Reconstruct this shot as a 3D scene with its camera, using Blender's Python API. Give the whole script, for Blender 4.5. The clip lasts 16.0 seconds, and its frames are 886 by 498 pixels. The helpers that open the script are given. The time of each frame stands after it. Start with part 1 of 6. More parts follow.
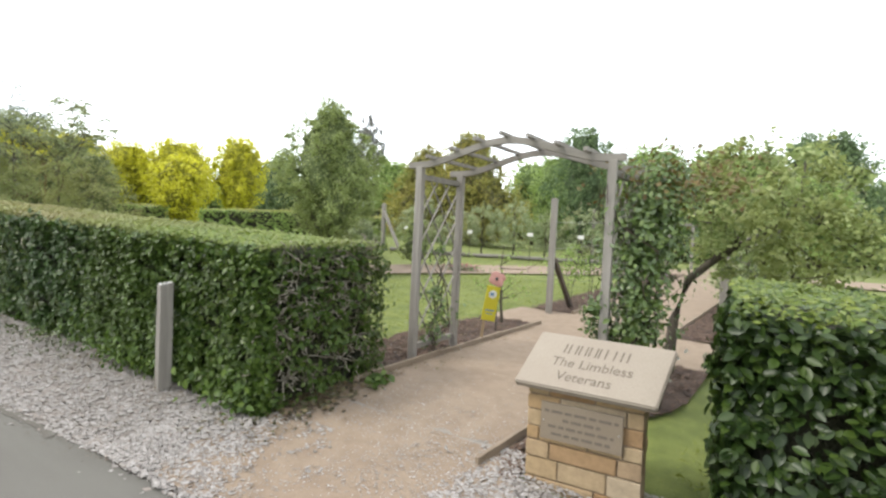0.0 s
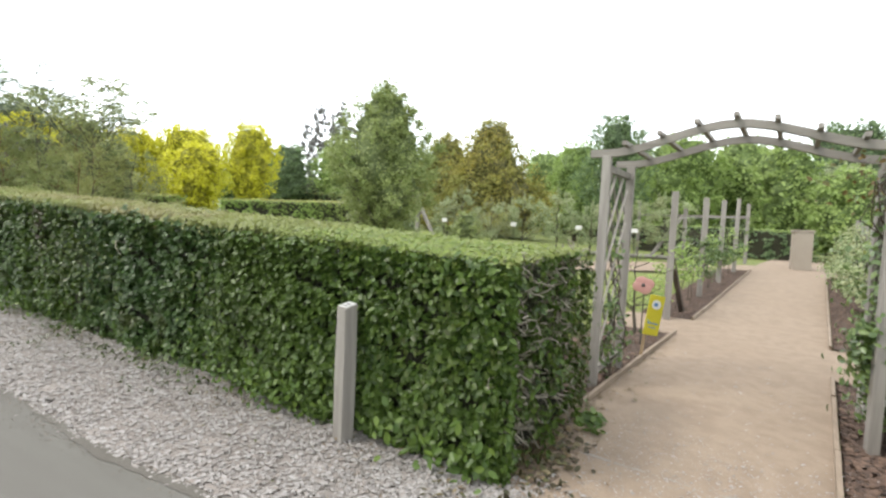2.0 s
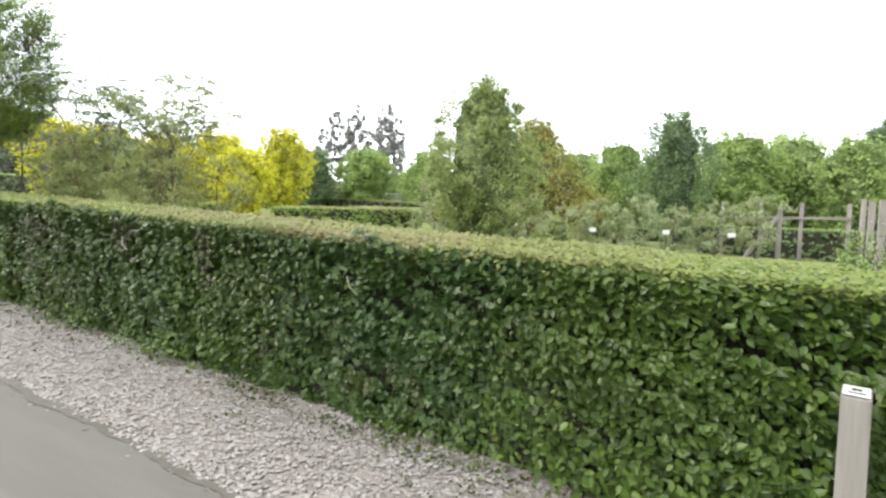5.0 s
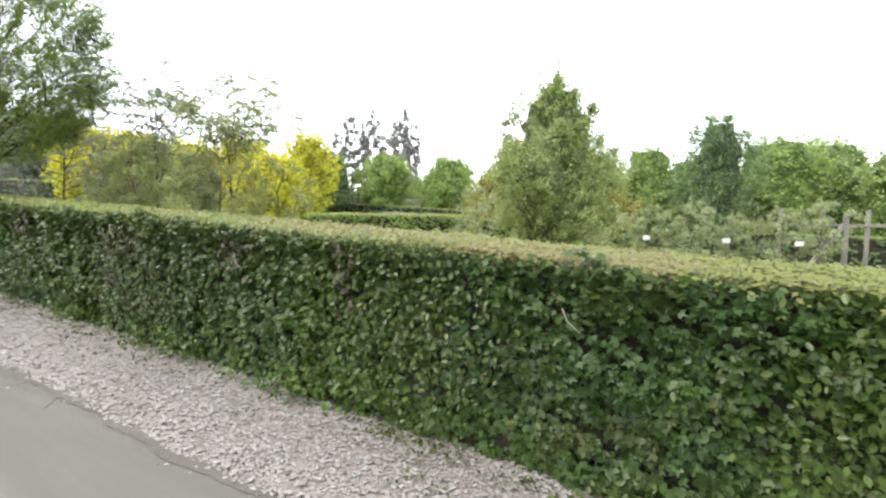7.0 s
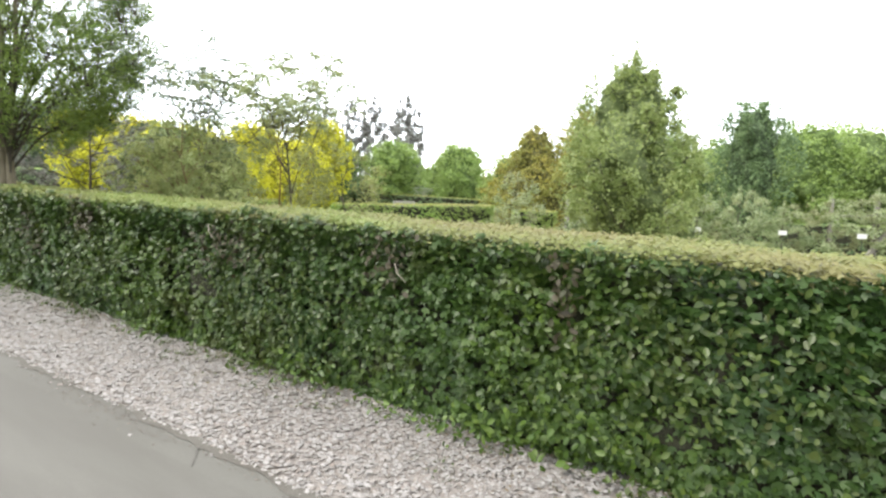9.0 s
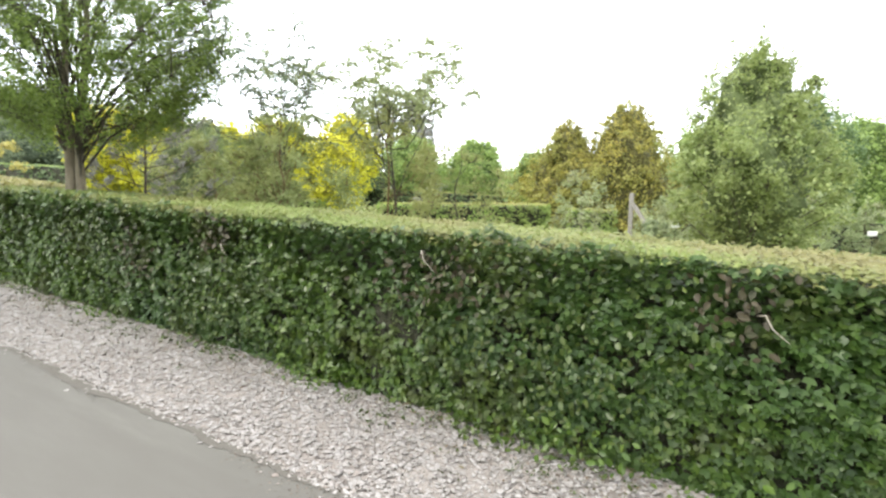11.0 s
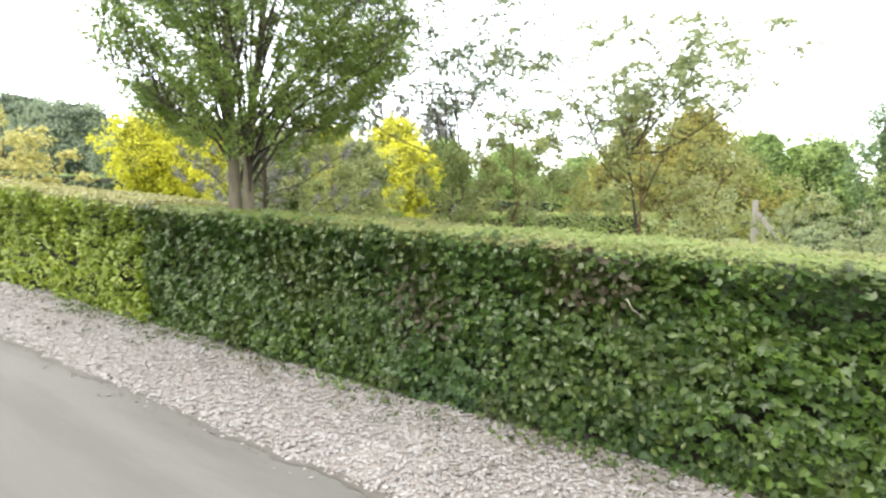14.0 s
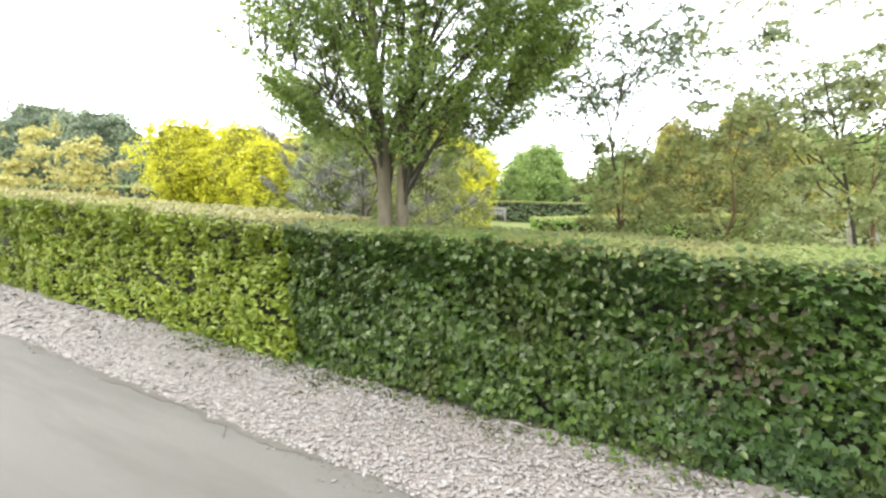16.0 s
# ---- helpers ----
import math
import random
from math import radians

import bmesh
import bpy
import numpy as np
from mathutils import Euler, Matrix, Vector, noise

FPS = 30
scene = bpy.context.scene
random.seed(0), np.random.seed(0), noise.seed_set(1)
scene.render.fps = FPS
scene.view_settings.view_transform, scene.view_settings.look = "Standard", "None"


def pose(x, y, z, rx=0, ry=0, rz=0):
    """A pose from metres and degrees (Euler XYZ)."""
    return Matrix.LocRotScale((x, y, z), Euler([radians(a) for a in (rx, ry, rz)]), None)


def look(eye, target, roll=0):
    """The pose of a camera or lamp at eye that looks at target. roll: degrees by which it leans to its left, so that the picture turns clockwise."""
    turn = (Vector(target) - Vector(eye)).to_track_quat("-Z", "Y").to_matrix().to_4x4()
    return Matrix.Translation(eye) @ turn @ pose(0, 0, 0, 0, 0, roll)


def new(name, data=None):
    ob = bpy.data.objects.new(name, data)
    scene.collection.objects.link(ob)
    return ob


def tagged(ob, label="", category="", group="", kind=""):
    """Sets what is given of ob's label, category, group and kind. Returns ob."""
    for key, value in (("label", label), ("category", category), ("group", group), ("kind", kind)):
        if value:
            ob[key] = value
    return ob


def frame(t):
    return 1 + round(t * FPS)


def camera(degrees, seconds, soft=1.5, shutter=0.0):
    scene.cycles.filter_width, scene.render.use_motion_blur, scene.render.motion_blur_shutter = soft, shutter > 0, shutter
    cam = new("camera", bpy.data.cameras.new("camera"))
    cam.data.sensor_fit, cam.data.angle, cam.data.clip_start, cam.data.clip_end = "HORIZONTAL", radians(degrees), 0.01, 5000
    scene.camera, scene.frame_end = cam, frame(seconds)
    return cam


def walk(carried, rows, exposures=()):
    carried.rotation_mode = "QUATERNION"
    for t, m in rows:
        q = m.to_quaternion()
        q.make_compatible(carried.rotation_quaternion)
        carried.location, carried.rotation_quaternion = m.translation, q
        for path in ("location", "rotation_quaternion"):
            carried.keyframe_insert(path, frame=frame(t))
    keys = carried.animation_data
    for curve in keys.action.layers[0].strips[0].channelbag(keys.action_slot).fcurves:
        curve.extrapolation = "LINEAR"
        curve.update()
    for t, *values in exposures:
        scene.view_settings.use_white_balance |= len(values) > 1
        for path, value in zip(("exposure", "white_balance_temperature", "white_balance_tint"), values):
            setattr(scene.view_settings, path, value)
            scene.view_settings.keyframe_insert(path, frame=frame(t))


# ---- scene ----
cam = camera(87.3, 16.0, 2.5)
PATH = [
    (0, (0.026, -0.02, 1.529), (-0.92, 1.741, 1.483), 2.5),
    (0.5, (-0.473, -0.049, 1.543), (-1.406, 1.719, 1.482), 2.5),
    (1, (-0.967, -0.066, 1.559), (-1.893, 1.706, 1.491), 2.6),
    (1.5, (-1.443, -0.084, 1.57), (-2.362, 1.691, 1.488), 2.5),
    (2, (-1.91, -0.088, 1.582), (-2.824, 1.689, 1.49), 2.6),
    (2.5, (-2.358, -0.113, 1.599), (-3.273, 1.662, 1.499), 2.3),
    (3, (-2.802, -0.127, 1.618), (-3.717, 1.649, 1.514), 2.2),
    (3.5, (-3.237, -0.148, 1.632), (-4.15, 1.629, 1.544), 2.1),
    (4, (-3.661, -0.162, 1.642), (-4.58, 1.612, 1.557), 2.0),
    (4.2, (-3.815, -0.16, 1.643), (-4.74, 1.611, 1.562), 1.9),
    (6.3, (-5.379, -0.192, 1.702), (-6.311, 1.575, 1.61), 1.6),
    (6.5, (-5.502, -0.202, 1.697), (-6.436, 1.565, 1.618), 1.5),
    (7, (-5.818, -0.213, 1.709), (-6.773, 1.544, 1.646), 1.8),
    (7.5, (-6.16, -0.219, 1.717), (-7.126, 1.531, 1.656), 1.9),
    (8, (-6.535, -0.229, 1.723), (-7.493, 1.525, 1.646), 2.1),
    (8.2, (-6.691, -0.23, 1.728), (-7.641, 1.527, 1.637), 2.0),
    (10.3, (-8.704, -0.336, 1.881), (-9.624, 1.435, 1.757), 1.7),
    (10.5, (-8.911, -0.338, 1.895), (-9.832, 1.433, 1.767), 1.6),
    (11, (-9.439, -0.351, 1.921), (-10.358, 1.419, 1.785), 1.5),
    (11.5, (-9.981, -0.375, 1.933), (-10.896, 1.399, 1.804), 1.6),
    (12, (-10.523, -0.394, 1.952), (-11.436, 1.38, 1.826), 1.5),
    (12.5, (-11.065, -0.405, 1.984), (-11.982, 1.369, 1.857), 1.0),
    (13, (-11.606, -0.425, 2.0), (-12.525, 1.347, 1.886), 1.1),
    (13.5, (-12.13, -0.432, 2.029), (-13.057, 1.337, 1.916), 0.9),
    (14, (-12.652, -0.458, 2.056), (-13.579, 1.311, 1.941), 1.0),
    (14.5, (-13.151, -0.486, 2.094), (-14.078, 1.282, 1.976), 0.8),
    (15, (-13.626, -0.504, 2.113), (-14.565, 1.258, 1.999), 0.5),
    (15.5, (-14.082, -0.525, 2.134), (-15.031, 1.232, 2.022), 0.2),
    (16, (-14.519, -0.55, 2.169), (-15.476, 1.203, 2.064), -0.1),
]
walk(cam, [(t, look(eye, target, roll)) for t, eye, target, roll in PATH],
     [(0, 1.15), (2, 1.25), (4, 1.43), (7, 1.50), (8, 1.53), (10.5, 1.70), (12.5, 1.80), (14, 1.85), (16, 1.89)])

# ---------------------------------------------------------------- light
world = bpy.data.worlds.new("overcast_sky")
scene.world = world
world.use_nodes = True
wn, wl = world.node_tree.nodes, world.node_tree.links
wn.clear()
sky = wn.new("ShaderNodeTexSky")
sky.sky_type, sky.sun_disc = "NISHITA", False
sky.sun_elevation, sky.sun_rotation = radians(52), radians(-50)
sky_bg = wn.new("ShaderNodeBackground")
sky_bg.inputs["Strength"].default_value = 0.07
wl.new(sky.outputs[0], sky_bg.inputs["Color"])
cloud_bg = wn.new("ShaderNodeBackground")
cloud_bg.inputs["Color"].default_value = (1.0, 0.98, 0.91, 1)
cloud_bg.inputs["Strength"].default_value = 0.82
both = wn.new("ShaderNodeAddShader")
wl.new(sky_bg.outputs[0], both.inputs[0])
wl.new(cloud_bg.outputs[0], both.inputs[1])
world_out = wn.new("ShaderNodeOutputWorld")
wl.new(both.outputs[0], world_out.inputs["Surface"])

sun = new("sun", bpy.data.lights.new("sun", "SUN"))
sun.data.energy, sun.data.angle, sun.data.color = 1.3, radians(14), (1.0, 0.95, 0.86)
sun.matrix_world = look((-20, -18, 34), (0, 0, 0))


# ---------------------------------------------------------------- ground heights
def smooth(v):
    v = np.clip(v, 0, 1)
    return v * v * (3 - 2 * v)


def G(x, y):
    """Height of the ground: it climbs gently along the road and into the garden."""
    x, y = np.asarray(x, float), np.asarray(y, float)
    yy = np.minimum(y, 18) + 0.02 * np.clip(np.minimum(y, 60) - 18, 0, None) + 0.42 * np.clip(np.minimum(y, 34) - 18, 0, None) * smooth((-13 - x) / 8)
    z = -0.172 - 0.0553 * np.clip(x, -60, 40) + 0.0564 * np.maximum(yy, -12)
    return z + 0.035 * smooth((y - 4) / 6) * np.clip(x, -9, 6)


def g(x, y):
    return float(G(x, y))


# ---------------------------------------------------------------- materials
def nodes_of(name):
    m = bpy.data.materials.new(name)
    m.use_nodes = True
    nt = m.node_tree
    nt.nodes.clear()
    out = nt.nodes.new("ShaderNodeOutputMaterial")
    bsdf = nt.nodes.new("ShaderNodeBsdfPrincipled")
    nt.links.new(bsdf.outputs[0], out.inputs[0])
    return m, nt, bsdf, out


def put(nt, socket, value):
    if hasattr(value, "is_output"):
        nt.links.new(value, socket)
    else:
        socket.default_value = value


def rgba(c):
    return (*c, 1.0) if len(c) == 3 else tuple(c)


def coords(nt, stretch=(1, 1, 1)):
    tc = nt.nodes.new("ShaderNodeTexCoord")
    mp = nt.nodes.new("ShaderNodeMapping")
    mp.inputs["Scale"].default_value = stretch
    nt.links.new(tc.outputs["Object"], mp.inputs["Vector"])
    return mp.outputs[0]


def noise_tex(nt, vec, scale, detail=4.0, rough=0.6):
    n = nt.nodes.new("ShaderNodeTexNoise")
    n.inputs["Scale"].default_value, n.inputs["Detail"].default_value, n.inputs["Roughness"].default_value = scale, detail, rough
    nt.links.new(vec, n.inputs["Vector"])
    return n.outputs["Fac"]


def ramp(nt, fac, stops):
    r = nt.nodes.new("ShaderNodeValToRGB")
    el = r.color_ramp.elements
    while len(el) < len(stops):
        el.new(0.5)
    for e, (p, c) in zip(el, stops):
        e.position, e.color = p, rgba(c)
    nt.links.new(fac, r.inputs[0])
    return r.outputs[0]


def mixed(nt, fac, a, b, kind="MIX"):
    m = nt.nodes.new("ShaderNodeMix")
    m.data_type, m.blend_type = "RGBA", kind
    put(nt, m.inputs[0], fac)
    put(nt, m.inputs[6], rgba(a) if isinstance(a, tuple) else a)
    put(nt, m.inputs[7], rgba(b) if isinstance(b, tuple) else b)
    return m.outputs[2]


def bumped(nt, bsdf, height, strength, distance):
    b = nt.nodes.new("ShaderNodeBump")
    b.inputs["Strength"].default_value, b.inputs["Distance"].default_value = strength, distance
    nt.links.new(height, b.inputs["Height"])
    nt.links.new(b.outputs[0], bsdf.inputs["Normal"])


def surface_mat(name, c1, c2, c3, coarse=0.8, fine=30.0, rough=0.85, bump=0.4, depth=0.01, stretch=(1, 1, 1), mid=None):
    """A mineral or wooden surface: broad stains between c1 and c2, fine grain towards c3."""
    m, nt, bsdf, _ = nodes_of(name)
    v = coords(nt, stretch)
    a = noise_tex(nt, v, coarse, 5)
    f = noise_tex(nt, v, fine, 3, 0.7)
    base = ramp(nt, a, [(0.3, c1), (0.7, c2)])
    if mid:
        w = noise_tex(nt, v, mid, 4)
        base = mixed(nt, ramp(nt, w, [(0.42, (0, 0, 0)), (0.62, (1, 1, 1))]), base, c3)
    col = mixed(nt, ramp(nt, f, [(0.35, (0, 0, 0)), (0.75, (0.8, 0.8, 0.8))]), base, c3)
    put(nt, bsdf.inputs["Base Color"], col)
    bsdf.inputs["Roughness"].default_value = rough
    bumped(nt, bsdf, f, bump, depth)
    return m


LEAF_COLOURS = {}


def leaf_mat(name, stops, patch=None, patch_scale=0.7, rough=0.45, thin=0.3, gloss=0.4, fleck=None):
    """Leaves: each one its own tint, in broad patches tinted towards another colour."""
    m, nt, bsdf, out = nodes_of(name)
    LEAF_COLOURS[name] = stops
    geo = nt.nodes.new("ShaderNodeNewGeometry")
    col = ramp(nt, geo.outputs["Random Per Island"], [(i / (len(stops) - 1), c) for i, c in enumerate(stops)])
    if patch:
        n = noise_tex(nt, coords(nt), patch_scale, 3)
        col = mixed(nt, ramp(nt, n, [(0.42, (0, 0, 0)), (0.62, (0.85, 0.85, 0.85))]), col, patch)
    if fleck:
        n = noise_tex(nt, coords(nt), 1.9, 4, 0.7)
        col = mixed(nt, ramp(nt, n, [(0.52, (0, 0, 0)), (0.68, (0.8, 0.8, 0.8))]), col, fleck)
    put(nt, bsdf.inputs["Base Color"], col)
    bsdf.inputs["Roughness"].default_value = rough
    bsdf.inputs["Specular IOR Level"].default_value = gloss
    tr = nt.nodes.new("ShaderNodeBsdfTranslucent")
    put(nt, tr.inputs["Color"], col)
    mx = nt.nodes.new("ShaderNodeMixShader")
    mx.inputs[0].default_value = thin
    nt.links.new(bsdf.outputs[0], mx.inputs[1])
    nt.links.new(tr.outputs[0], mx.inputs[2])
    nt.links.new(mx.outputs[0], out.inputs[0])
    return m


MASSES = {}


def shaded_mass_mat(leaf):
    """The closed foliage between a crown's outer leaves: leaf colours darkened for inner shade."""
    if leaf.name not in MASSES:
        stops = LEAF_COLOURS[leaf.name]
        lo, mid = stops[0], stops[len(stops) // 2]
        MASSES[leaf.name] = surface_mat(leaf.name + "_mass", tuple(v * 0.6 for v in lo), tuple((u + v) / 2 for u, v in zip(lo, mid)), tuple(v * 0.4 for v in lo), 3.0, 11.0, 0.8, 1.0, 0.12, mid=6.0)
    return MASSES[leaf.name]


def piece_mat(name, stops, rough=0.85, fine=60.0, bump=0.3, per="island", depth=0.004):
    """Stones, bricks and chips: every piece its own shade, with grain."""
    m, nt, bsdf, _ = nodes_of(name)
    if per == "island":
        rnd = nt.nodes.new("ShaderNodeNewGeometry").outputs["Random Per Island"]
    else:
        rnd = nt.nodes.new("ShaderNodeObjectInfo").outputs["Random"]
    col = ramp(nt, rnd, [(i / (len(stops) - 1), c) for i, c in enumerate(stops)])
    f = noise_tex(nt, coords(nt), fine, 4)
    col = mixed(nt, 0.5, col, ramp(nt, f, [(0.3, (0.45, 0.45, 0.45)), (0.7, (1, 1, 1))]), "MULTIPLY")
    put(nt, bsdf.inputs["Base Color"], col)
    bsdf.inputs["Roughness"].default_value = rough
    bumped(nt, bsdf, f, bump, depth)
    return m


def plain_mat(name, c, rough=0.6, metal=0.0):
    m, nt, bsdf, _ = nodes_of(name)
    n = noise_tex(nt, coords(nt), 25, 3)
    put(nt, bsdf.inputs["Base Color"], mixed(nt, ramp(nt, n, [(0.3, (0, 0, 0)), (0.8, (0.5, 0.5, 0.5))]), tuple(c), tuple(v * 0.75 for v in c)))
    bsdf.inputs["Roughness"].default_value, bsdf.inputs["Metallic"].default_value = rough, metal
    return m


ASPHALT = surface_mat("worn_asphalt", (0.100, 0.097, 0.086), (0.136, 0.131, 0.118), (0.098, 0.093, 0.083), 0.9, 190, 0.9, 0.35, 0.004, (0.22, 1.5, 1), mid=2.6)
DIRT = surface_mat("dirty_asphalt", (0.088, 0.080, 0.068), (0.123, 0.116, 0.102), (0.070, 0.063, 0.053), 2.4, 120, 0.95, 0.5, 0.006)
CRACK = plain_mat("dark_crack", (0.090, 0.083, 0.075), 0.95)
GRAVEL_BED = surface_mat("gravel_bed", (0.233, 0.205, 0.185), (0.301, 0.275, 0.250), (0.150, 0.131, 0.117), 1.2, 55, 0.95, 0.8, 0.02)
GRAVEL = piece_mat("gravel_chips", [(0.182, 0.166, 0.156), (0.254, 0.238, 0.224), (0.314, 0.296, 0.282), (0.376, 0.361, 0.349), (0.240, 0.204, 0.178)], 0.8, 90)
SAND = surface_mat("hoggin_path", (0.231, 0.178, 0.129), (0.244, 0.193, 0.143), (0.197, 0.148, 0.107), 0.7, 60, 0.95, 0.6, 0.008, mid=7.0)
LAWN = surface_mat("mown_lawn", (0.131, 0.159, 0.034), (0.168, 0.193, 0.045), (0.089, 0.115, 0.024), 0.45, 60, 0.95, 0.6, 0.015, mid=3.0)
SOIL = surface_mat("bark_mulch", (0.063, 0.041, 0.029), (0.113, 0.071, 0.049), (0.031, 0.019, 0.013), 2.0, 60, 0.95, 0.9, 0.03)
DRY_SOIL = surface_mat("dry_soil", (0.135, 0.098, 0.070), (0.184, 0.143, 0.107), (0.089, 0.061, 0.045), 2.0, 60, 0.95, 0.8, 0.02)
GRIT = piece_mat("soil_grit", [(0.089, 0.073, 0.056), (0.135, 0.112, 0.089), (0.180, 0.159, 0.140), (0.068, 0.056, 0.045)], 0.95, 80)
LITTER = piece_mat("dry_litter", [(0.168, 0.123, 0.061), (0.112, 0.073, 0.037), (0.213, 0.173, 0.096), (0.079, 0.084, 0.028), (0.056, 0.037, 0.023)], 0.9, 80)
MULCH = piece_mat("mulch_chips", [(0.036, 0.023, 0.016), (0.088, 0.054, 0.039), (0.146, 0.091, 0.061), (0.066, 0.039, 0.028)], 0.9, 80)
GRASS = leaf_mat("grass_blades", [(0.129, 0.162, 0.028), (0.157, 0.188, 0.034), (0.191, 0.225, 0.047)], None, 1, 0.6, 0.4, 0.2)
OAK = surface_mat("silvered_oak", (0.208, 0.191, 0.172), (0.289, 0.270, 0.246), (0.134, 0.120, 0.107), 1.6, 16, 0.8, 0.5, 0.006, (1, 1, 0.08))
OAK_RAIL = surface_mat("silvered_oak_rail", (0.188, 0.172, 0.153), (0.256, 0.239, 0.216), (0.120, 0.108, 0.094), 1.6, 16, 0.8, 0.5, 0.006, (0.08, 1, 1))
PALE_WOOD = surface_mat("bleached_teak", (0.280, 0.269, 0.257), (0.336, 0.325, 0.313), (0.225, 0.213, 0.202), 2, 20, 0.8, 0.3, 0.003)
FRESH = surface_mat("softwood_stake", (0.235, 0.168, 0.096), (0.280, 0.207, 0.123), (0.180, 0.123, 0.068), 2, 20, 0.75, 0.3, 0.003, (1, 1, 0.08))
BOARD = surface_mat("edging_board", (0.202, 0.157, 0.112), (0.247, 0.196, 0.145), (0.135, 0.100, 0.073), 2, 20, 0.85, 0.4, 0.004, (1, 0.1, 1))
SLAB = surface_mat("pale_sandstone", (0.257, 0.221, 0.182), (0.297, 0.261, 0.216), (0.225, 0.188, 0.152), 2.5, 120, 0.85, 0.25, 0.003)
STONE = piece_mat("honey_stone", [(0.291, 0.184, 0.089), (0.348, 0.241, 0.129), (0.370, 0.280, 0.173), (0.269, 0.162, 0.079), (0.393, 0.319, 0.225)], 0.9, 22, 0.6, "object", 0.012)
SLAB_GREY = surface_mat("grey_edging_stone", (0.213, 0.193, 0.168), (0.264, 0.241, 0.213), (0.173, 0.152, 0.129), 2.5, 90, 0.9, 0.3, 0.003)
MORTAR = surface_mat("mortar", (0.168, 0.123, 0.084), (0.202, 0.157, 0.112), (0.123, 0.089, 0.061), 3, 80, 0.95, 0.4, 0.004)
INK = plain_mat("cut_lettering", (0.134, 0.111, 0.090), 0.9)
BRONZE = surface_mat("bronze_plaque", (0.191, 0.152, 0.112), (0.225, 0.180, 0.135), (0.168, 0.135, 0.100), 4, 90, 0.5, 0.1, 0.001)
SCREW = plain_mat("screw_head", (0.8, 0.8, 0.78), 0.25, 1.0)
WHITE = plain_mat("white_plastic", (0.582, 0.582, 0.568), 0.4)
BLACK = plain_mat("black_print", (0.03, 0.03, 0.03), 0.5)
YELLOW = plain_mat("yellow_card", (0.448, 0.393, 0.016), 0.5)
BLUE = plain_mat("blue_print", (0.079, 0.173, 0.330), 0.5)
PINK = plain_mat("faded_red_plastic", (0.408, 0.212, 0.188), 0.5)
IRON = plain_mat("dark_metal", (0.05, 0.05, 0.045), 0.5, 0.6)
WIRE = plain_mat("galvanised_wire", (0.35, 0.35, 0.35), 0.4, 0.9)
BARK = surface_mat("grey_bark", (0.058, 0.049, 0.035), (0.102, 0.086, 0.065), (0.032, 0.026, 0.020), 3, 22, 0.95, 0.9, 0.02, (1, 1, 0.25))
BARK_RED = surface_mat("tan_bark", (0.123, 0.068, 0.028), (0.184, 0.107, 0.051), (0.079, 0.042, 0.020), 3, 22, 0.9, 0.7, 0.01, (1, 1, 0.25))
BARK_DARK = surface_mat("dark_bark", (0.055, 0.042, 0.032), (0.10, 0.075, 0.055), (0.03, 0.022, 0.017), 3, 22, 0.95, 0.8, 0.015, (1, 1, 0.25))
BARK_HORNBEAM = surface_mat("mottled_bark", (0.153, 0.124, 0.085), (0.267, 0.228, 0.168), (0.081, 0.064, 0.043), 5, 20, 0.95, 0.9, 0.02, (1, 1, 0.35))
TWIG = surface_mat("dead_twig", (0.232, 0.206, 0.163), (0.372, 0.343, 0.285), (0.138, 0.120, 0.094), 3, 30, 0.9, 0.4, 0.004)
# near-black, so the hedge's inner shade is part of this colour
HEDGE_CORE = surface_mat("hedge_inner_shade", (0.019, 0.020, 0.009), (0.034, 0.036, 0.015), (0.013, 0.011, 0.007), 3, 25, 1.0, 0.9, 0.05)

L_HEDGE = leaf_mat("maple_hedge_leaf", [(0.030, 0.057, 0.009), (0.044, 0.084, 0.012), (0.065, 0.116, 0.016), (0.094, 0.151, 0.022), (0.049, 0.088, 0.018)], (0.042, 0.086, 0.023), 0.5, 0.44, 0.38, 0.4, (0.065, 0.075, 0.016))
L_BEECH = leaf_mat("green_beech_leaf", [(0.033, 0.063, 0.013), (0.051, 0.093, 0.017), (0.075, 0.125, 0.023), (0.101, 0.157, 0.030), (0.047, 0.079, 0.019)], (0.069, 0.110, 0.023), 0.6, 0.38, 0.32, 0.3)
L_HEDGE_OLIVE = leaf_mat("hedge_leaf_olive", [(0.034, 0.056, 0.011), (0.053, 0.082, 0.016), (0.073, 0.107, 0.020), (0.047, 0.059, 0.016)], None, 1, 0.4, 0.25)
# young growth on hedge tops, colour raised further for sky light from above
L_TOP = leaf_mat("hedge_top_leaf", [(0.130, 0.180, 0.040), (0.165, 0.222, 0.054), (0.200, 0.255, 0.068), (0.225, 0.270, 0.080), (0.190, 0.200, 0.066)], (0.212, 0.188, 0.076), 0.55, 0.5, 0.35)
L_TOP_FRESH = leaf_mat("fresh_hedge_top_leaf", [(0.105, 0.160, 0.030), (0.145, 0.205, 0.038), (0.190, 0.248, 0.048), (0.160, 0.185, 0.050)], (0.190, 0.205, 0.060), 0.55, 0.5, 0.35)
L_BROWN = leaf_mat("browned_leaf", [(0.025, 0.020, 0.008), (0.042, 0.033, 0.012), (0.031, 0.035, 0.011)], None, 1, 0.6, 0.1)
L_LIME = leaf_mat("young_leaf", [(0.046, 0.087, 0.015), (0.077, 0.133, 0.021), (0.113, 0.170, 0.028)], None, 1, 0.42, 0.35)
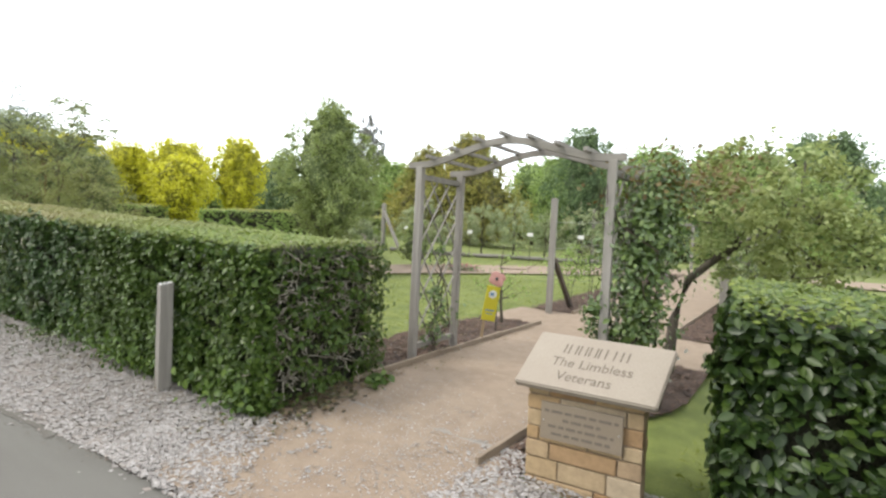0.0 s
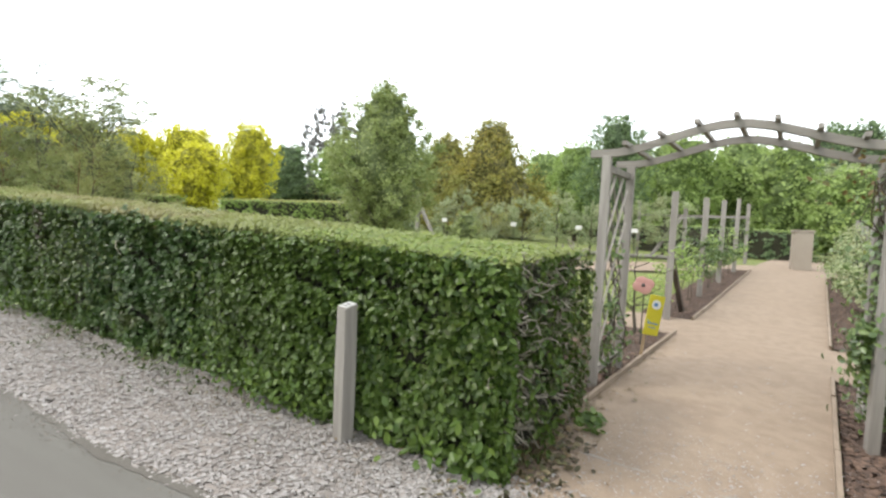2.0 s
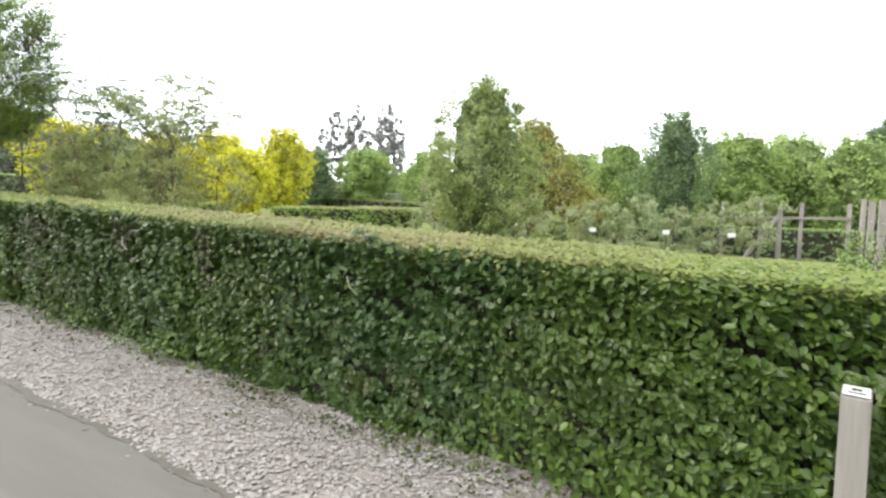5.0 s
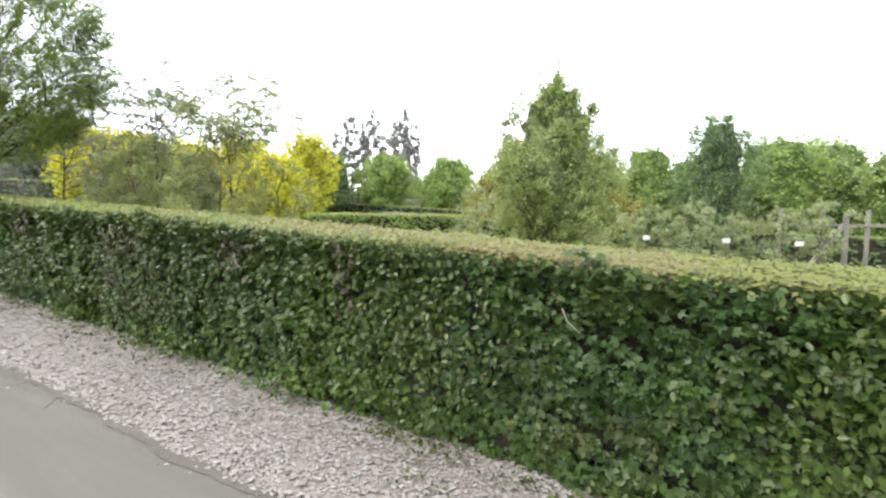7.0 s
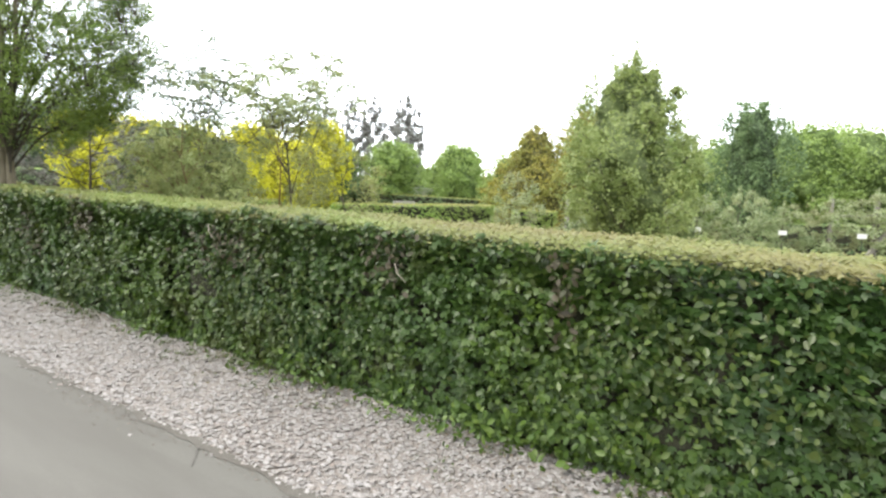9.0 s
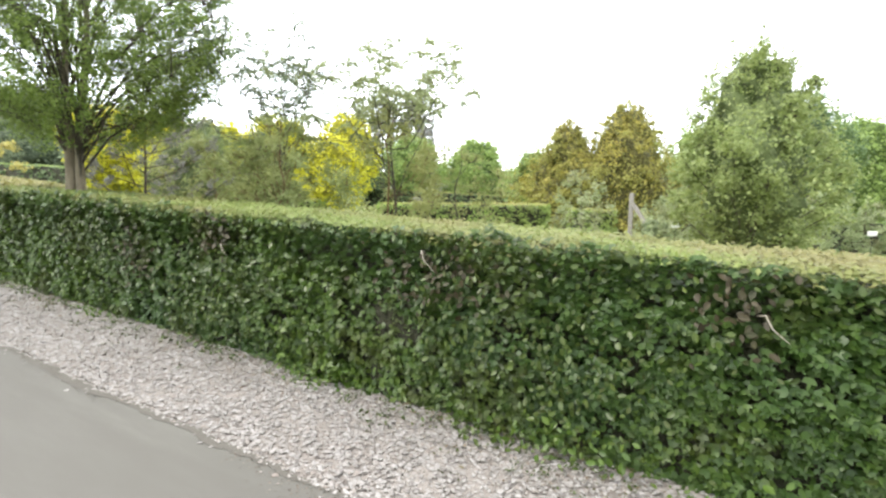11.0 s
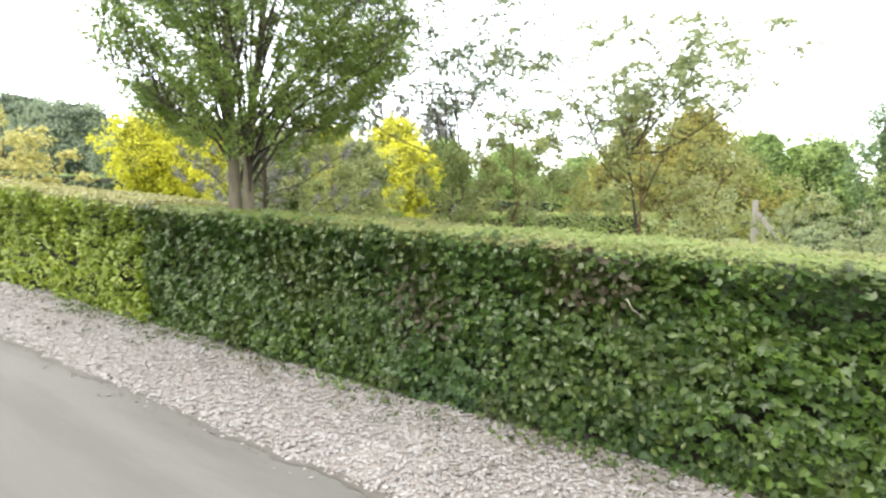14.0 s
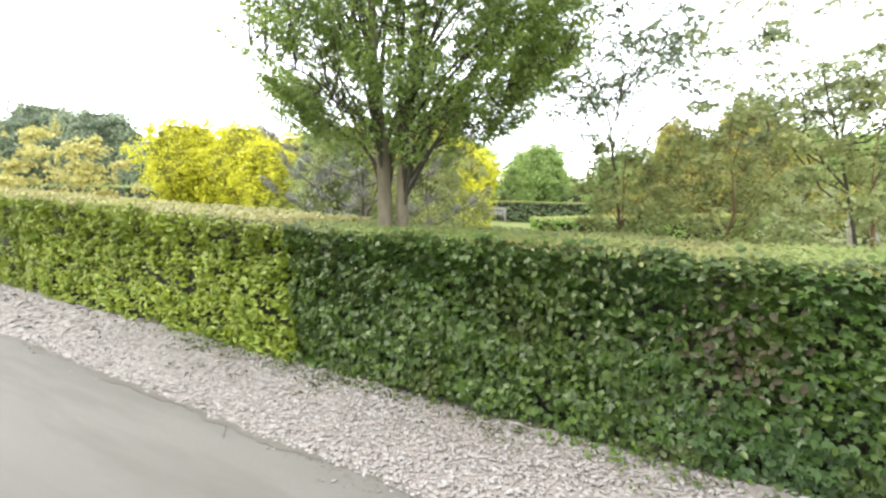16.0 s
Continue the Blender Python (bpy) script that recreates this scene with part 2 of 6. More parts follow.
L_GOLD_HEDGE = leaf_mat("beech_leaf", [(0.113, 0.177, 0.014), (0.197, 0.266, 0.024), (0.274, 0.337, 0.035), (0.341, 0.385, 0.048)], (0.167, 0.225, 0.021), 0.9, 0.4, 0.38, 0.3)
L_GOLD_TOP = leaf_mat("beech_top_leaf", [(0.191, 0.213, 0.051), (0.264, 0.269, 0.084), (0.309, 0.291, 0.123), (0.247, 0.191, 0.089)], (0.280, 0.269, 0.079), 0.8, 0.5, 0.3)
# shade of this hedge's sides and sky light on its top set by colour
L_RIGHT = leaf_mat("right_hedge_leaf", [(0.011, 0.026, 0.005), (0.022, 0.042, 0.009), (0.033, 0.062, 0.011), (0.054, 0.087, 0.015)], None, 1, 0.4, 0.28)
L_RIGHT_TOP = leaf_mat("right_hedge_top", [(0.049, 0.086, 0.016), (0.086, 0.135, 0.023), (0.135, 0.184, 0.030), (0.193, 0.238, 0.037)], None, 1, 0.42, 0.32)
L_BIG = leaf_mat("hornbeam_leaf", [(0.084, 0.139, 0.034), (0.139, 0.210, 0.050), (0.206, 0.290, 0.071), (0.294, 0.382, 0.097)], (0.252, 0.332, 0.080), 0.5, 0.45, 0.45)
L_YELLOW = leaf_mat("golden_leaf", [(0.389, 0.384, 0.036), (0.540, 0.525, 0.041), (0.648, 0.627, 0.048), (0.691, 0.678, 0.066), (0.475, 0.486, 0.042)], (0.562, 0.554, 0.042), 0.6, 0.55, 0.5)
L_GREEN = leaf_mat("mid_green_leaf", [(0.172, 0.254, 0.072), (0.254, 0.355, 0.105), (0.355, 0.459, 0.153)], (0.296, 0.383, 0.124), 0.35, 0.55, 0.45)
L_BRIGHT = leaf_mat("bright_green_leaf", [(0.186, 0.282, 0.072), (0.258, 0.360, 0.102), (0.336, 0.438, 0.144)], (0.240, 0.330, 0.090), 0.3, 0.55, 0.45)
L_GARDEN = leaf_mat("garden_hedge_leaf", [(0.161, 0.257, 0.057), (0.242, 0.360, 0.080), (0.352, 0.481, 0.113)], (0.242, 0.304, 0.080), 0.5, 0.5, 0.35)
L_GARDEN_TOP = leaf_mat("garden_hedge_top", [(0.19, 0.235, 0.045), (0.25, 0.29, 0.06), (0.31, 0.34, 0.085)], (0.29, 0.27, 0.08), 0.5, 0.5, 0.35)
L_DARK = leaf_mat("dark_green_leaf", [(0.100, 0.157, 0.070), (0.147, 0.217, 0.095), (0.213, 0.292, 0.135)], None, 1, 0.55, 0.45)
L_GREYGREEN = leaf_mat("grey_green_leaf", [(0.217, 0.279, 0.124), (0.279, 0.340, 0.163), (0.340, 0.395, 0.217), (0.402, 0.441, 0.279)], (0.279, 0.286, 0.147), 0.8, 0.55, 0.45)
L_OLIVE = leaf_mat("olive_leaf", [(0.192, 0.232, 0.082), (0.246, 0.289, 0.110), (0.308, 0.348, 0.146)], (0.272, 0.283, 0.099), 0.6, 0.55, 0.45)
L_OLIVE_DULL = leaf_mat("dull_olive_leaf", [(0.158, 0.208, 0.074), (0.228, 0.282, 0.099), (0.307, 0.356, 0.133)], (0.268, 0.277, 0.099), 0.7, 0.55, 0.45)
L_CONIFER = leaf_mat("bronze_needles", [(0.138, 0.134, 0.041), (0.265, 0.246, 0.062), (0.460, 0.396, 0.089), (0.207, 0.228, 0.067)], (0.259, 0.270, 0.074), 0.5, 0.7, 0.4)
L_BLUE = leaf_mat("blue_needles", [(0.123, 0.128, 0.113), (0.193, 0.195, 0.173), (0.280, 0.275, 0.245)], None, 1, 0.6, 0.25)
# dusky purple, its colour paled and greyed for distance haze
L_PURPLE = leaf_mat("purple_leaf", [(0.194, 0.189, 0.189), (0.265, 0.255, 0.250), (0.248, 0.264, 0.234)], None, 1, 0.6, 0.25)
L_CREAM = leaf_mat("cream_yellow_leaf", [(0.345, 0.322, 0.094), (0.455, 0.416, 0.133), (0.518, 0.471, 0.181), (0.330, 0.330, 0.102)], None, 1, 0.55, 0.4)
L_APPLE = leaf_mat("apple_leaf", [(0.161, 0.218, 0.071), (0.227, 0.293, 0.100), (0.303, 0.369, 0.142), (0.388, 0.435, 0.199)], (0.246, 0.274, 0.085), 1.2, 0.55, 0.45)
L_PEAR = leaf_mat("pear_leaf", [(0.176, 0.233, 0.079), (0.232, 0.295, 0.100), (0.297, 0.356, 0.129), (0.361, 0.414, 0.166)], (0.222, 0.273, 0.087), 0.8, 0.45, 0.45)
L_SUMAC = leaf_mat("sumac_leaf", [(0.172, 0.212, 0.093), (0.246, 0.285, 0.139), (0.318, 0.352, 0.192)], None, 1, 0.5, 0.55)
L_SUMAC_GREY = leaf_mat("sparse_grey_leaf", [(0.111, 0.145, 0.085), (0.170, 0.212, 0.128), (0.246, 0.289, 0.178)], None, 1, 0.5, 0.4)
L_ROSE = leaf_mat("rose_leaf", [(0.055, 0.096, 0.026), (0.090, 0.146, 0.039), (0.144, 0.205, 0.054)], None, 1, 0.38, 0.25, 0.6)
L_RUST = leaf_mat("rust_shoot_leaf", [(0.112, 0.073, 0.023), (0.152, 0.107, 0.034), (0.096, 0.107, 0.028)], None, 1, 0.5, 0.3)
# distance haze mixed into the leaf colour: paler and bluer
L_HAZE = leaf_mat("hazed_far_leaf", [(0.153, 0.203, 0.131), (0.198, 0.252, 0.162), (0.252, 0.306, 0.203)], (0.243, 0.288, 0.171), 0.2, 0.6, 0.45)
PETAL_PINK = leaf_mat("pink_petal", [(0.309, 0.089, 0.123), (0.370, 0.157, 0.184)], None, 1, 0.6, 0.3)
PETAL = leaf_mat("white_petal", [(0.403, 0.393, 0.348), (0.448, 0.437, 0.403)], None, 1, 0.6, 0.3)


# ---------------------------------------------------------------- builders
def thing(name, label, category, group="", at=(0, 0, 0)):
    ob = new(name)
    ob.empty_display_size = 0.2
    ob.location = at
    return tagged(ob, label, category, group)


def part(name, data, material, parent=None, label="", kind=""):
    """A bmesh or mesh, in world places, as one mesh object under a thing or part."""
    if isinstance(data, bmesh.types.BMesh):
        me = bpy.data.meshes.new(name)
        data.to_mesh(me)
        data.free()
    else:
        me = data
    me.materials.append(material)
    ob = new(name, me)
    if parent is not None:
        base = Vector((0, 0, 0))
        p = parent
        while p is not None:
            base += p.location
            p = p.parent
        ob.parent = parent
        ob.location = -base
    return tagged(ob, label, "", "", kind)


def structure(name, data, material, label, category):
    ob = part(name, data, material)
    return tagged(ob, label, category, "", "structure")


def mesh_np(name, verts, tris=None, quads=None):
    me = bpy.data.meshes.new(name)
    nt_, nq = (0 if tris is None else len(tris)), (0 if quads is None else len(quads))
    me.vertices.add(len(verts))
    me.vertices.foreach_set("co", np.asarray(verts, np.float32).ravel())
    idx = np.concatenate([np.asarray(a, np.int32).ravel() for a in (tris, quads) if a is not None and len(a)])
    me.loops.add(len(idx))
    me.loops.foreach_set("vertex_index", idx)
    me.polygons.add(nt_ + nq)
    starts = np.concatenate([np.arange(nt_) * 3, nt_ * 3 + np.arange(nq) * 4]).astype(np.int32)
    me.polygons.foreach_set("loop_start", starts)
    me.update(calc_edges=True)
    return me


def unit(v):
    return v / np.maximum(np.linalg.norm(v, axis=-1, keepdims=True), 1e-9)


# a leaf with a folded midrib, one unit long: six corners, two bent blades
LEAF = (np.array([(0, 0, 0), (0.24, 0.25, 0.07), (0.27, 0.6, 0.07), (0, 1, -0.06), (-0.27, 0.6, 0.07), (-0.24, 0.25, 0.07)]), np.array([(0, 1, 2, 3), (0, 3, 4, 5)]))
# a lobed leaf with three broad points
LOBED = (np.array([(0, 0, 0), (0.34, 0.12, 0.05), (0.5, 0.52, 0.1), (0.15, 0.5, 0.02), (0, 1, -0.06), (-0.15, 0.5, 0.02), (-0.5, 0.52, 0.1), (-0.34, 0.12, 0.05)]), np.array([(0, 1, 2, 3), (0, 3, 4, 5), (0, 5, 6, 7)]))
# a simpler leaf for foliage farther off
LEAFLET = (np.array([(0, 0, 0), (0.3, 0.5, 0.08), (0, 1, -0.05), (-0.3, 0.5, 0.08)]), np.array([(0, 1, 2), (0, 2, 3)]))
SLIM = (np.array([(0, 0, 0), (0.2, 0.45, 0.06), (0, 1, -0.05), (-0.2, 0.45, 0.06)]), np.array([(0, 1, 2), (0, 2, 3)]))
# a broad spray of several leaves, for crowns far off
SPRAY = (np.array([(0, 0, 0), (0.46, 0.45, 0.1), (0.1, 1, -0.05), (-0.42, 0.6, 0.1)]), np.array([(0, 1, 2), (0, 2, 3)]))
NEEDLE = (np.array([(0, 0, 0), (0.13, 0.5, 0.05), (0, 1, 0), (-0.13, 0.5, 0.05)]), np.array([(0, 1, 2), (0, 2, 3)]))


def scatter(name, shape, pts, facing, size, rs, spread=0.6, droop=0.0, along=None):
    """Copies of a leaf shape at pts, facing roughly one way, as one mesh."""
    n = len(pts)
    nrm = unit(facing + spread * rs.normal(size=(n, 3)))
    ax = rs.normal(size=(n, 3)) if along is None else along + 0.5 * rs.normal(size=(n, 3))
    ax[:, 2] -= droop
    ax = unit(ax - nrm * np.sum(ax * nrm, axis=1, keepdims=True))
    side = np.cross(ax, nrm)
    v, f = shape
    size = np.broadcast_to(size, (n,))[:, None, None]
    co = pts[:, None, :] + size * (v[None, :, 0:1] * side[:, None] + (v[None, :, 1:2] - 0.4) * ax[:, None] + v[None, :, 2:3] * nrm[:, None])
    faces = (f[None] + (np.arange(n) * len(v))[:, None, None]).reshape(-1, f.shape[1])
    return mesh_np(name, co.reshape(-1, 3), **({"tris": faces} if f.shape[1] == 3 else {"quads": faces}))


def tubes(name, lines, sides=6):
    """Tapered stems as one mesh: each line a list of (point, radius)."""
    vs, fs, base = [], [], 0
    ang = np.linspace(0, 2 * np.pi, sides, endpoint=False)
    for line in lines:
        p = np.array([q[0] for q in line], float)
        r = np.array([q[1] for q in line], float)
        d = unit(np.gradient(p, axis=0))
        ref = np.where(np.abs(d[:, 2:3]) > 0.9, np.array([[1.0, 0, 0]]), np.array([[0, 0, 1.0]]))
        u = unit(np.cross(d, ref))
        w = np.cross(d, u)
        ring = p[:, None] + r[:, None, None] * (np.cos(ang)[None, :, None] * u[:, None] + np.sin(ang)[None, :, None] * w[:, None])
        vs.append(ring.reshape(-1, 3))
        n = len(p)
        i, k = np.meshgrid(np.arange(n - 1), np.arange(sides), indexing="ij")
        a = base + i * sides + k
        b = base + i * sides + (k + 1) % sides
        fs.append(np.stack([a, b, b + sides, a + sides], -1).reshape(-1, 4))
        base += n * sides
    me = mesh_np(name, np.concatenate(vs), quads=np.concatenate(fs))
    me.polygons.foreach_set("use_smooth", np.ones(len(me.polygons), bool))
    return me


def box(lo, hi, bevel=0.0, turn=None):
    bm = bmesh.new()
    lo, hi = Vector(lo), Vector(hi)
    bmesh.ops.create_cube(bm, size=1, matrix=Matrix.Translation((lo + hi) / 2) @ Matrix.Diagonal((*(hi - lo), 1)))
    if bevel:
        bmesh.ops.bevel(bm, geom=bm.edges[:], offset=bevel, segments=2, affect="EDGES", profile=0.6)
    if turn is not None:
        bmesh.ops.transform(bm, matrix=turn, verts=bm.verts)
    return bm


def beam(a, b, w, d, bevel=0.006, up=(0, 0, 1)):
    """A squared timber from a to b, w wide and d deep."""
    a, b = Vector(a), Vector(b)
    z = (b - a).normalized()
    u = Vector(up)
    if abs(z.dot(u)) > 0.95:
        u = Vector((0, 1, 0))
    x = u.cross(z).normalized()
    y = z.cross(x)
    m = Matrix((x, y, z)).transposed().to_4x4()
    m.translation = a
    return box((-w / 2, -d / 2, 0), (w / 2, d / 2, (b - a).length), bevel, m)


def sheet(name, x0, x1, y0, y1, lift, nx, ny, wobble=0.0, inside=None, seed=1):
    """A sheet of ground that follows the slope."""
    xs, ys = np.linspace(x0, x1, nx), np.linspace(y0, y1, ny)
    X, Y = np.meshgrid(xs, ys)
    if inside is not None:
        X, Y = inside(X, Y)
    rs = np.random.default_rng(seed)
    Z = G(X, Y) + lift + wobble * rs.normal(size=X.shape)
    i, k = np.meshgrid(np.arange(ny - 1), np.arange(nx - 1), indexing="ij")
    a = i * nx + k
    me = mesh_np(name, np.stack([X, Y, Z], -1).reshape(-1, 3), quads=np.stack([a, a + 1, a + nx + 1, a + nx], -1).reshape(-1, 4))
    me.polygons.foreach_set("use_smooth", np.ones(len(me.polygons), bool))
    return me


def chips(name, x, y, lift, size, rs, flat=0.5, squash=None):
    """Loose stones or chips lying on the ground, as one mesh."""
    n = len(x)
    v = np.array([(1, 0.2, 0), (-1, 0, 0.1), (0.1, 1, 0.1), (0, -1, 0), (0.15, 0.1, 1)], float) - np.array([0, 0, 0.35])
    f = np.array([(0, 2, 4), (2, 1, 4), (1, 3, 4), (3, 0, 4)])
    co = v[None] * (1 + 0.3 * rs.normal(size=(n, 5, 1)))
    sx = rs.uniform(0.6, 1.3, n) if squash is None else squash
    co = co * np.stack([sx, np.ones(n), flat * rs.uniform(0.6, 1.3, n)], -1)[:, None, :] * (np.broadcast_to(size, (n,)) / 2)[:, None, None]
    a = rs.uniform(0, 6.283, n)
    t = rs.normal(0, 0.25, n)
    c, s = np.cos(a)[:, None], np.sin(a)[:, None]
    X = co[..., 0] * c - co[..., 1] * s
    Y = co[..., 0] * s + co[..., 1] * c
    Z = co[..., 2] + X * t[:, None]
    P = np.stack([X + x[:, None], Y + y[:, None], Z + (G(x, y) + lift)[:, None]], -1)
    return mesh_np(name, P.reshape(-1, 3), tris=(f[None] + (np.arange(n) * 5)[:, None, None]).reshape(-1, 3))


def wob(p, scale, seed=0):
    """A cheap smooth wobble of places, from -1 to 1."""
    q = p * scale + seed
    return (np.sin(q[:, 0] * 1.7 + np.sin(q[:, 1] * 2.3 + q[:, 2])) + np.sin(q[:, 2] * 2.1 + q[:, 0] * 0.9 + np.sin(q[:, 1] * 1.3)) + np.sin(q[:, 1] * 2.9 - q[:, 2] * 1.1)) / 3


# ---------------------------------------------------------------- hedges
def hedge(name, label, a, b, thick, h0, h1, leaf, top_leaf, density, size, seed, ends=(True, True), back=0.25, end_density=1.0, top_density=0.7, shape=LEAF, group="clipped hedges", skew=0.0, skew_end=0.0, other=None, sweep=0.0):
    """A clipped hedge from a to b along its front foot, thick metres deep behind it (to the left of the way from b to a).
    other: (x, leaf, shape, size, top leaf) of a second kind planted past x."""
    rs = np.random.default_rng(seed)
    a, b = np.array(a, float), np.array(b, float)
    run = np.linalg.norm(b - a)
    d = (b - a) / run
    back_dir = np.array([-d[1], d[0]])
    th = thing(name, label, "hedge", group, (float(a[0]), float(a[1]), g(*a)))

    def place(s, q, hh):
        xy = a + d * (s + skew * q * (1 - s / run) + skew_end * q * (s / run))[:, None] + back_dir * q[:, None]
        foot = a + d * s[:, None]
        low, high = G(foot[:, 0], foot[:, 1]), G(xy[:, 0], xy[:, 1])
        # the clipped top stays nearly level across
        z = high + hh - 0.6 * (high - low) * np.clip(hh / h0, 0, 1)
        return np.stack([xy[:, 0], xy[:, 1], z], -1)

    def height(s):
        return h0 + (h1 - h0) * s / run

    # the mass of twigs inside, coloured near black for the shade between leaves
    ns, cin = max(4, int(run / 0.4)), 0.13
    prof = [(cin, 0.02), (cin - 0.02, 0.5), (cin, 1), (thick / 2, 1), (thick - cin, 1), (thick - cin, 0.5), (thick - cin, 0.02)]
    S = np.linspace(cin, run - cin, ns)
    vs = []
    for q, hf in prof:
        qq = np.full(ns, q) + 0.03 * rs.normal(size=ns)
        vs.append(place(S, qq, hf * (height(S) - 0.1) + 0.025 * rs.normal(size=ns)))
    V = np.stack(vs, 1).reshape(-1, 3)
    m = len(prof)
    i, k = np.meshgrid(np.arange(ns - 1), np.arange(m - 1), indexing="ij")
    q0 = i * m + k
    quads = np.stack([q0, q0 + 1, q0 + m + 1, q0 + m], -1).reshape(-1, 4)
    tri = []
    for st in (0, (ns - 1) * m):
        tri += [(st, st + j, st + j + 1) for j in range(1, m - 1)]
    part("shaded_twig_mass", mesh_np("shaded_twig_mass", V, tris=np.array(tri), quads=quads), HEDGE_CORE, th)

    groups = []

    def face(n, s, q, hf, nrm2, up):
        # leaves sit side by side on short level twigs, so the face grows in small shelves
        twig = rs.integers(0, max(1, n // 10), n)
        s, q, hf = s[twig], q[twig], np.clip(hf[twig] + rs.normal(0, 0.011, n), 0.02, 1)
        slide = rs.normal(0, 0.055, n)
        s, q = (np.clip(s + slide, 0, run), q) if abs(float(nrm2 @ d)) < 0.5 else (s, np.clip(q + slide, 0, thick))
        hh = hf * height(s)
        p = place(s, q, hh)
        out = np.concatenate([np.broadcast_to(nrm2, (n, 2)), np.full((n, 1), up)], 1)
        lump = 0.06 * wob(p, 1.9, seed) + 0.05 * wob(p, 5.5, seed + 5) + 0.035 * wob(p, 15, seed + 2)
        gone = (wob(p, 5.5, seed + 9) + 0.6 * wob(p, 13, seed + 3) > 0.6) & (rs.uniform(size=n) < 0.6)
        p = p + out * (lump - np.abs(rs.normal(0, 0.05, n)))[:, None]
        p[:, 2] += 0.02 * wob(p, 21, seed + 1)
        out[:, 2] = up * (0.5 + 1.05 * hf ** 1.5)
        return p[~gone], out[~gone]

    n = int(run * h0 * density)
    groups.append(face(n, rs.uniform(0, run, n), np.zeros(n), rs.uniform(0.03, 0.985, n), -back_dir, 1.0))
    # growth rounding the front's upper edge
    m = int(run * density * 0.09)
    s = rs.uniform(0, run, m)
    down = np.abs(rs.normal(0, 0.065, m)) + 0.045
    e = place(s, 0.05 - 0.055 * (1 - np.exp(-np.clip(down, 0, 1) / 0.04)) + 0.02 * rs.normal(size=m), height(s) - down)
    e[:, :2] -= back_dir * (0.06 * wob(e, 1.9, seed) + 0.05 * wob(e, 5.5, seed + 5))[:, None]
    groups.append((e, np.tile(np.concatenate([-back_dir * 0.6, [1.0]])[None], (m, 1))))
    if back:
        n = int(run * h0 * density * back)
        groups.append(face(n, rs.uniform(0, run, n), np.full(n, thick), rs.uniform(0.03, 1, n), back_dir, 0.25))
    for on, s0, dr in ((ends[0], 0.0, -d), (ends[1], run, d)):
        if on:
            n = int(thick * h0 * density * end_density)
            groups.append(face(n, np.full(n, s0), rs.uniform(0, thick, n), rs.uniform(0.05, 1, n), dr, 0.2))
    P = np.concatenate([q[0] for q in groups])
    N = np.concatenate([q[1] for q in groups])
    sz = size * rs.uniform(0.6, 1.25, len(P))
    way = N * np.array([1.0, 1.0, 0.0]) * 0.9 + rs.normal(size=N.shape) * np.array([0.8, 0.8, 0.2])
    way[:, :2] += d * (sweep * rs.choice([-1.0, 1.0], len(P)))[:, None]
    if other:
        past = P[:, 0] + 0.3 * wob(P, 2.6, seed) > other[0]
        part("leaves", scatter("leaves", other[2], P[past], N[past], sz[past] * other[3] / size, rs, 0.5, 0.45, way[past]), other[1], th, "", "stuff")
        here = ~past & (rs.uniform(size=len(P)) < 0.72)
        P, N, sz, way = P[here], N[here], sz[here], way[here]
    part("leaves", scatter("leaves", shape, P, N, sz, rs, 0.45, 0.35, way), leaf, th, "", "stuff")
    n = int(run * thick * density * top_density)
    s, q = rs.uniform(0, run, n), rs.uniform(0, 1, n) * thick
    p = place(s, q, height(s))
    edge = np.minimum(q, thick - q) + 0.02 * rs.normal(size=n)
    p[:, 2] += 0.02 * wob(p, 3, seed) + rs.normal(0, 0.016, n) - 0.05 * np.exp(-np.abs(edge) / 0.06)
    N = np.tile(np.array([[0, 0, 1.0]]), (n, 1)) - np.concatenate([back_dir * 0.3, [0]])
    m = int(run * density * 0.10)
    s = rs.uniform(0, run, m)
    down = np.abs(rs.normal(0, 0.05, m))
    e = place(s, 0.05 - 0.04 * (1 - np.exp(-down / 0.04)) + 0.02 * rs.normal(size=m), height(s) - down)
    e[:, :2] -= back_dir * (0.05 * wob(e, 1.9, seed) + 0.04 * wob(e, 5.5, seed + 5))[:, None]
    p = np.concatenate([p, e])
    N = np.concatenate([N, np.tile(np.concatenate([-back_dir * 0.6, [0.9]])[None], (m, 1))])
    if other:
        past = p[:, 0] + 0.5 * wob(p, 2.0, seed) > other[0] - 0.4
        part("top_leaves", scatter("top_leaves", LEAFLET, p[past], N[past], size * 0.8 * rs.uniform(0.5, 1.2, past.sum()), rs, 0.28), other[4], th, "fresh green young growth, coloured for the sky-lit clipped top", "stuff")
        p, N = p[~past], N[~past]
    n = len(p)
    part("top_leaves", scatter("top_leaves", LEAFLET, p, N, size * 0.72 * rs.uniform(0.5, 1.2, n), rs, 0.28), top_leaf, th, "paler young growth, coloured for the sky-lit clipped top", "stuff")
    return th


# ---------------------------------------------------------------- trees
def crown_profile(form, f):
    f = np.clip(f, 0, 1)
    if form == "vase":
        return np.minimum(1, 0.25 + 1.35 * f ** 0.8) * np.sqrt(np.clip(1 - np.clip((f - 0.55) / 0.47, 0, 1) ** 2, 0, 1))
    return np.sin(np.pi * np.clip(0.14 + 0.82 * f, 0, 1)) ** 0.6


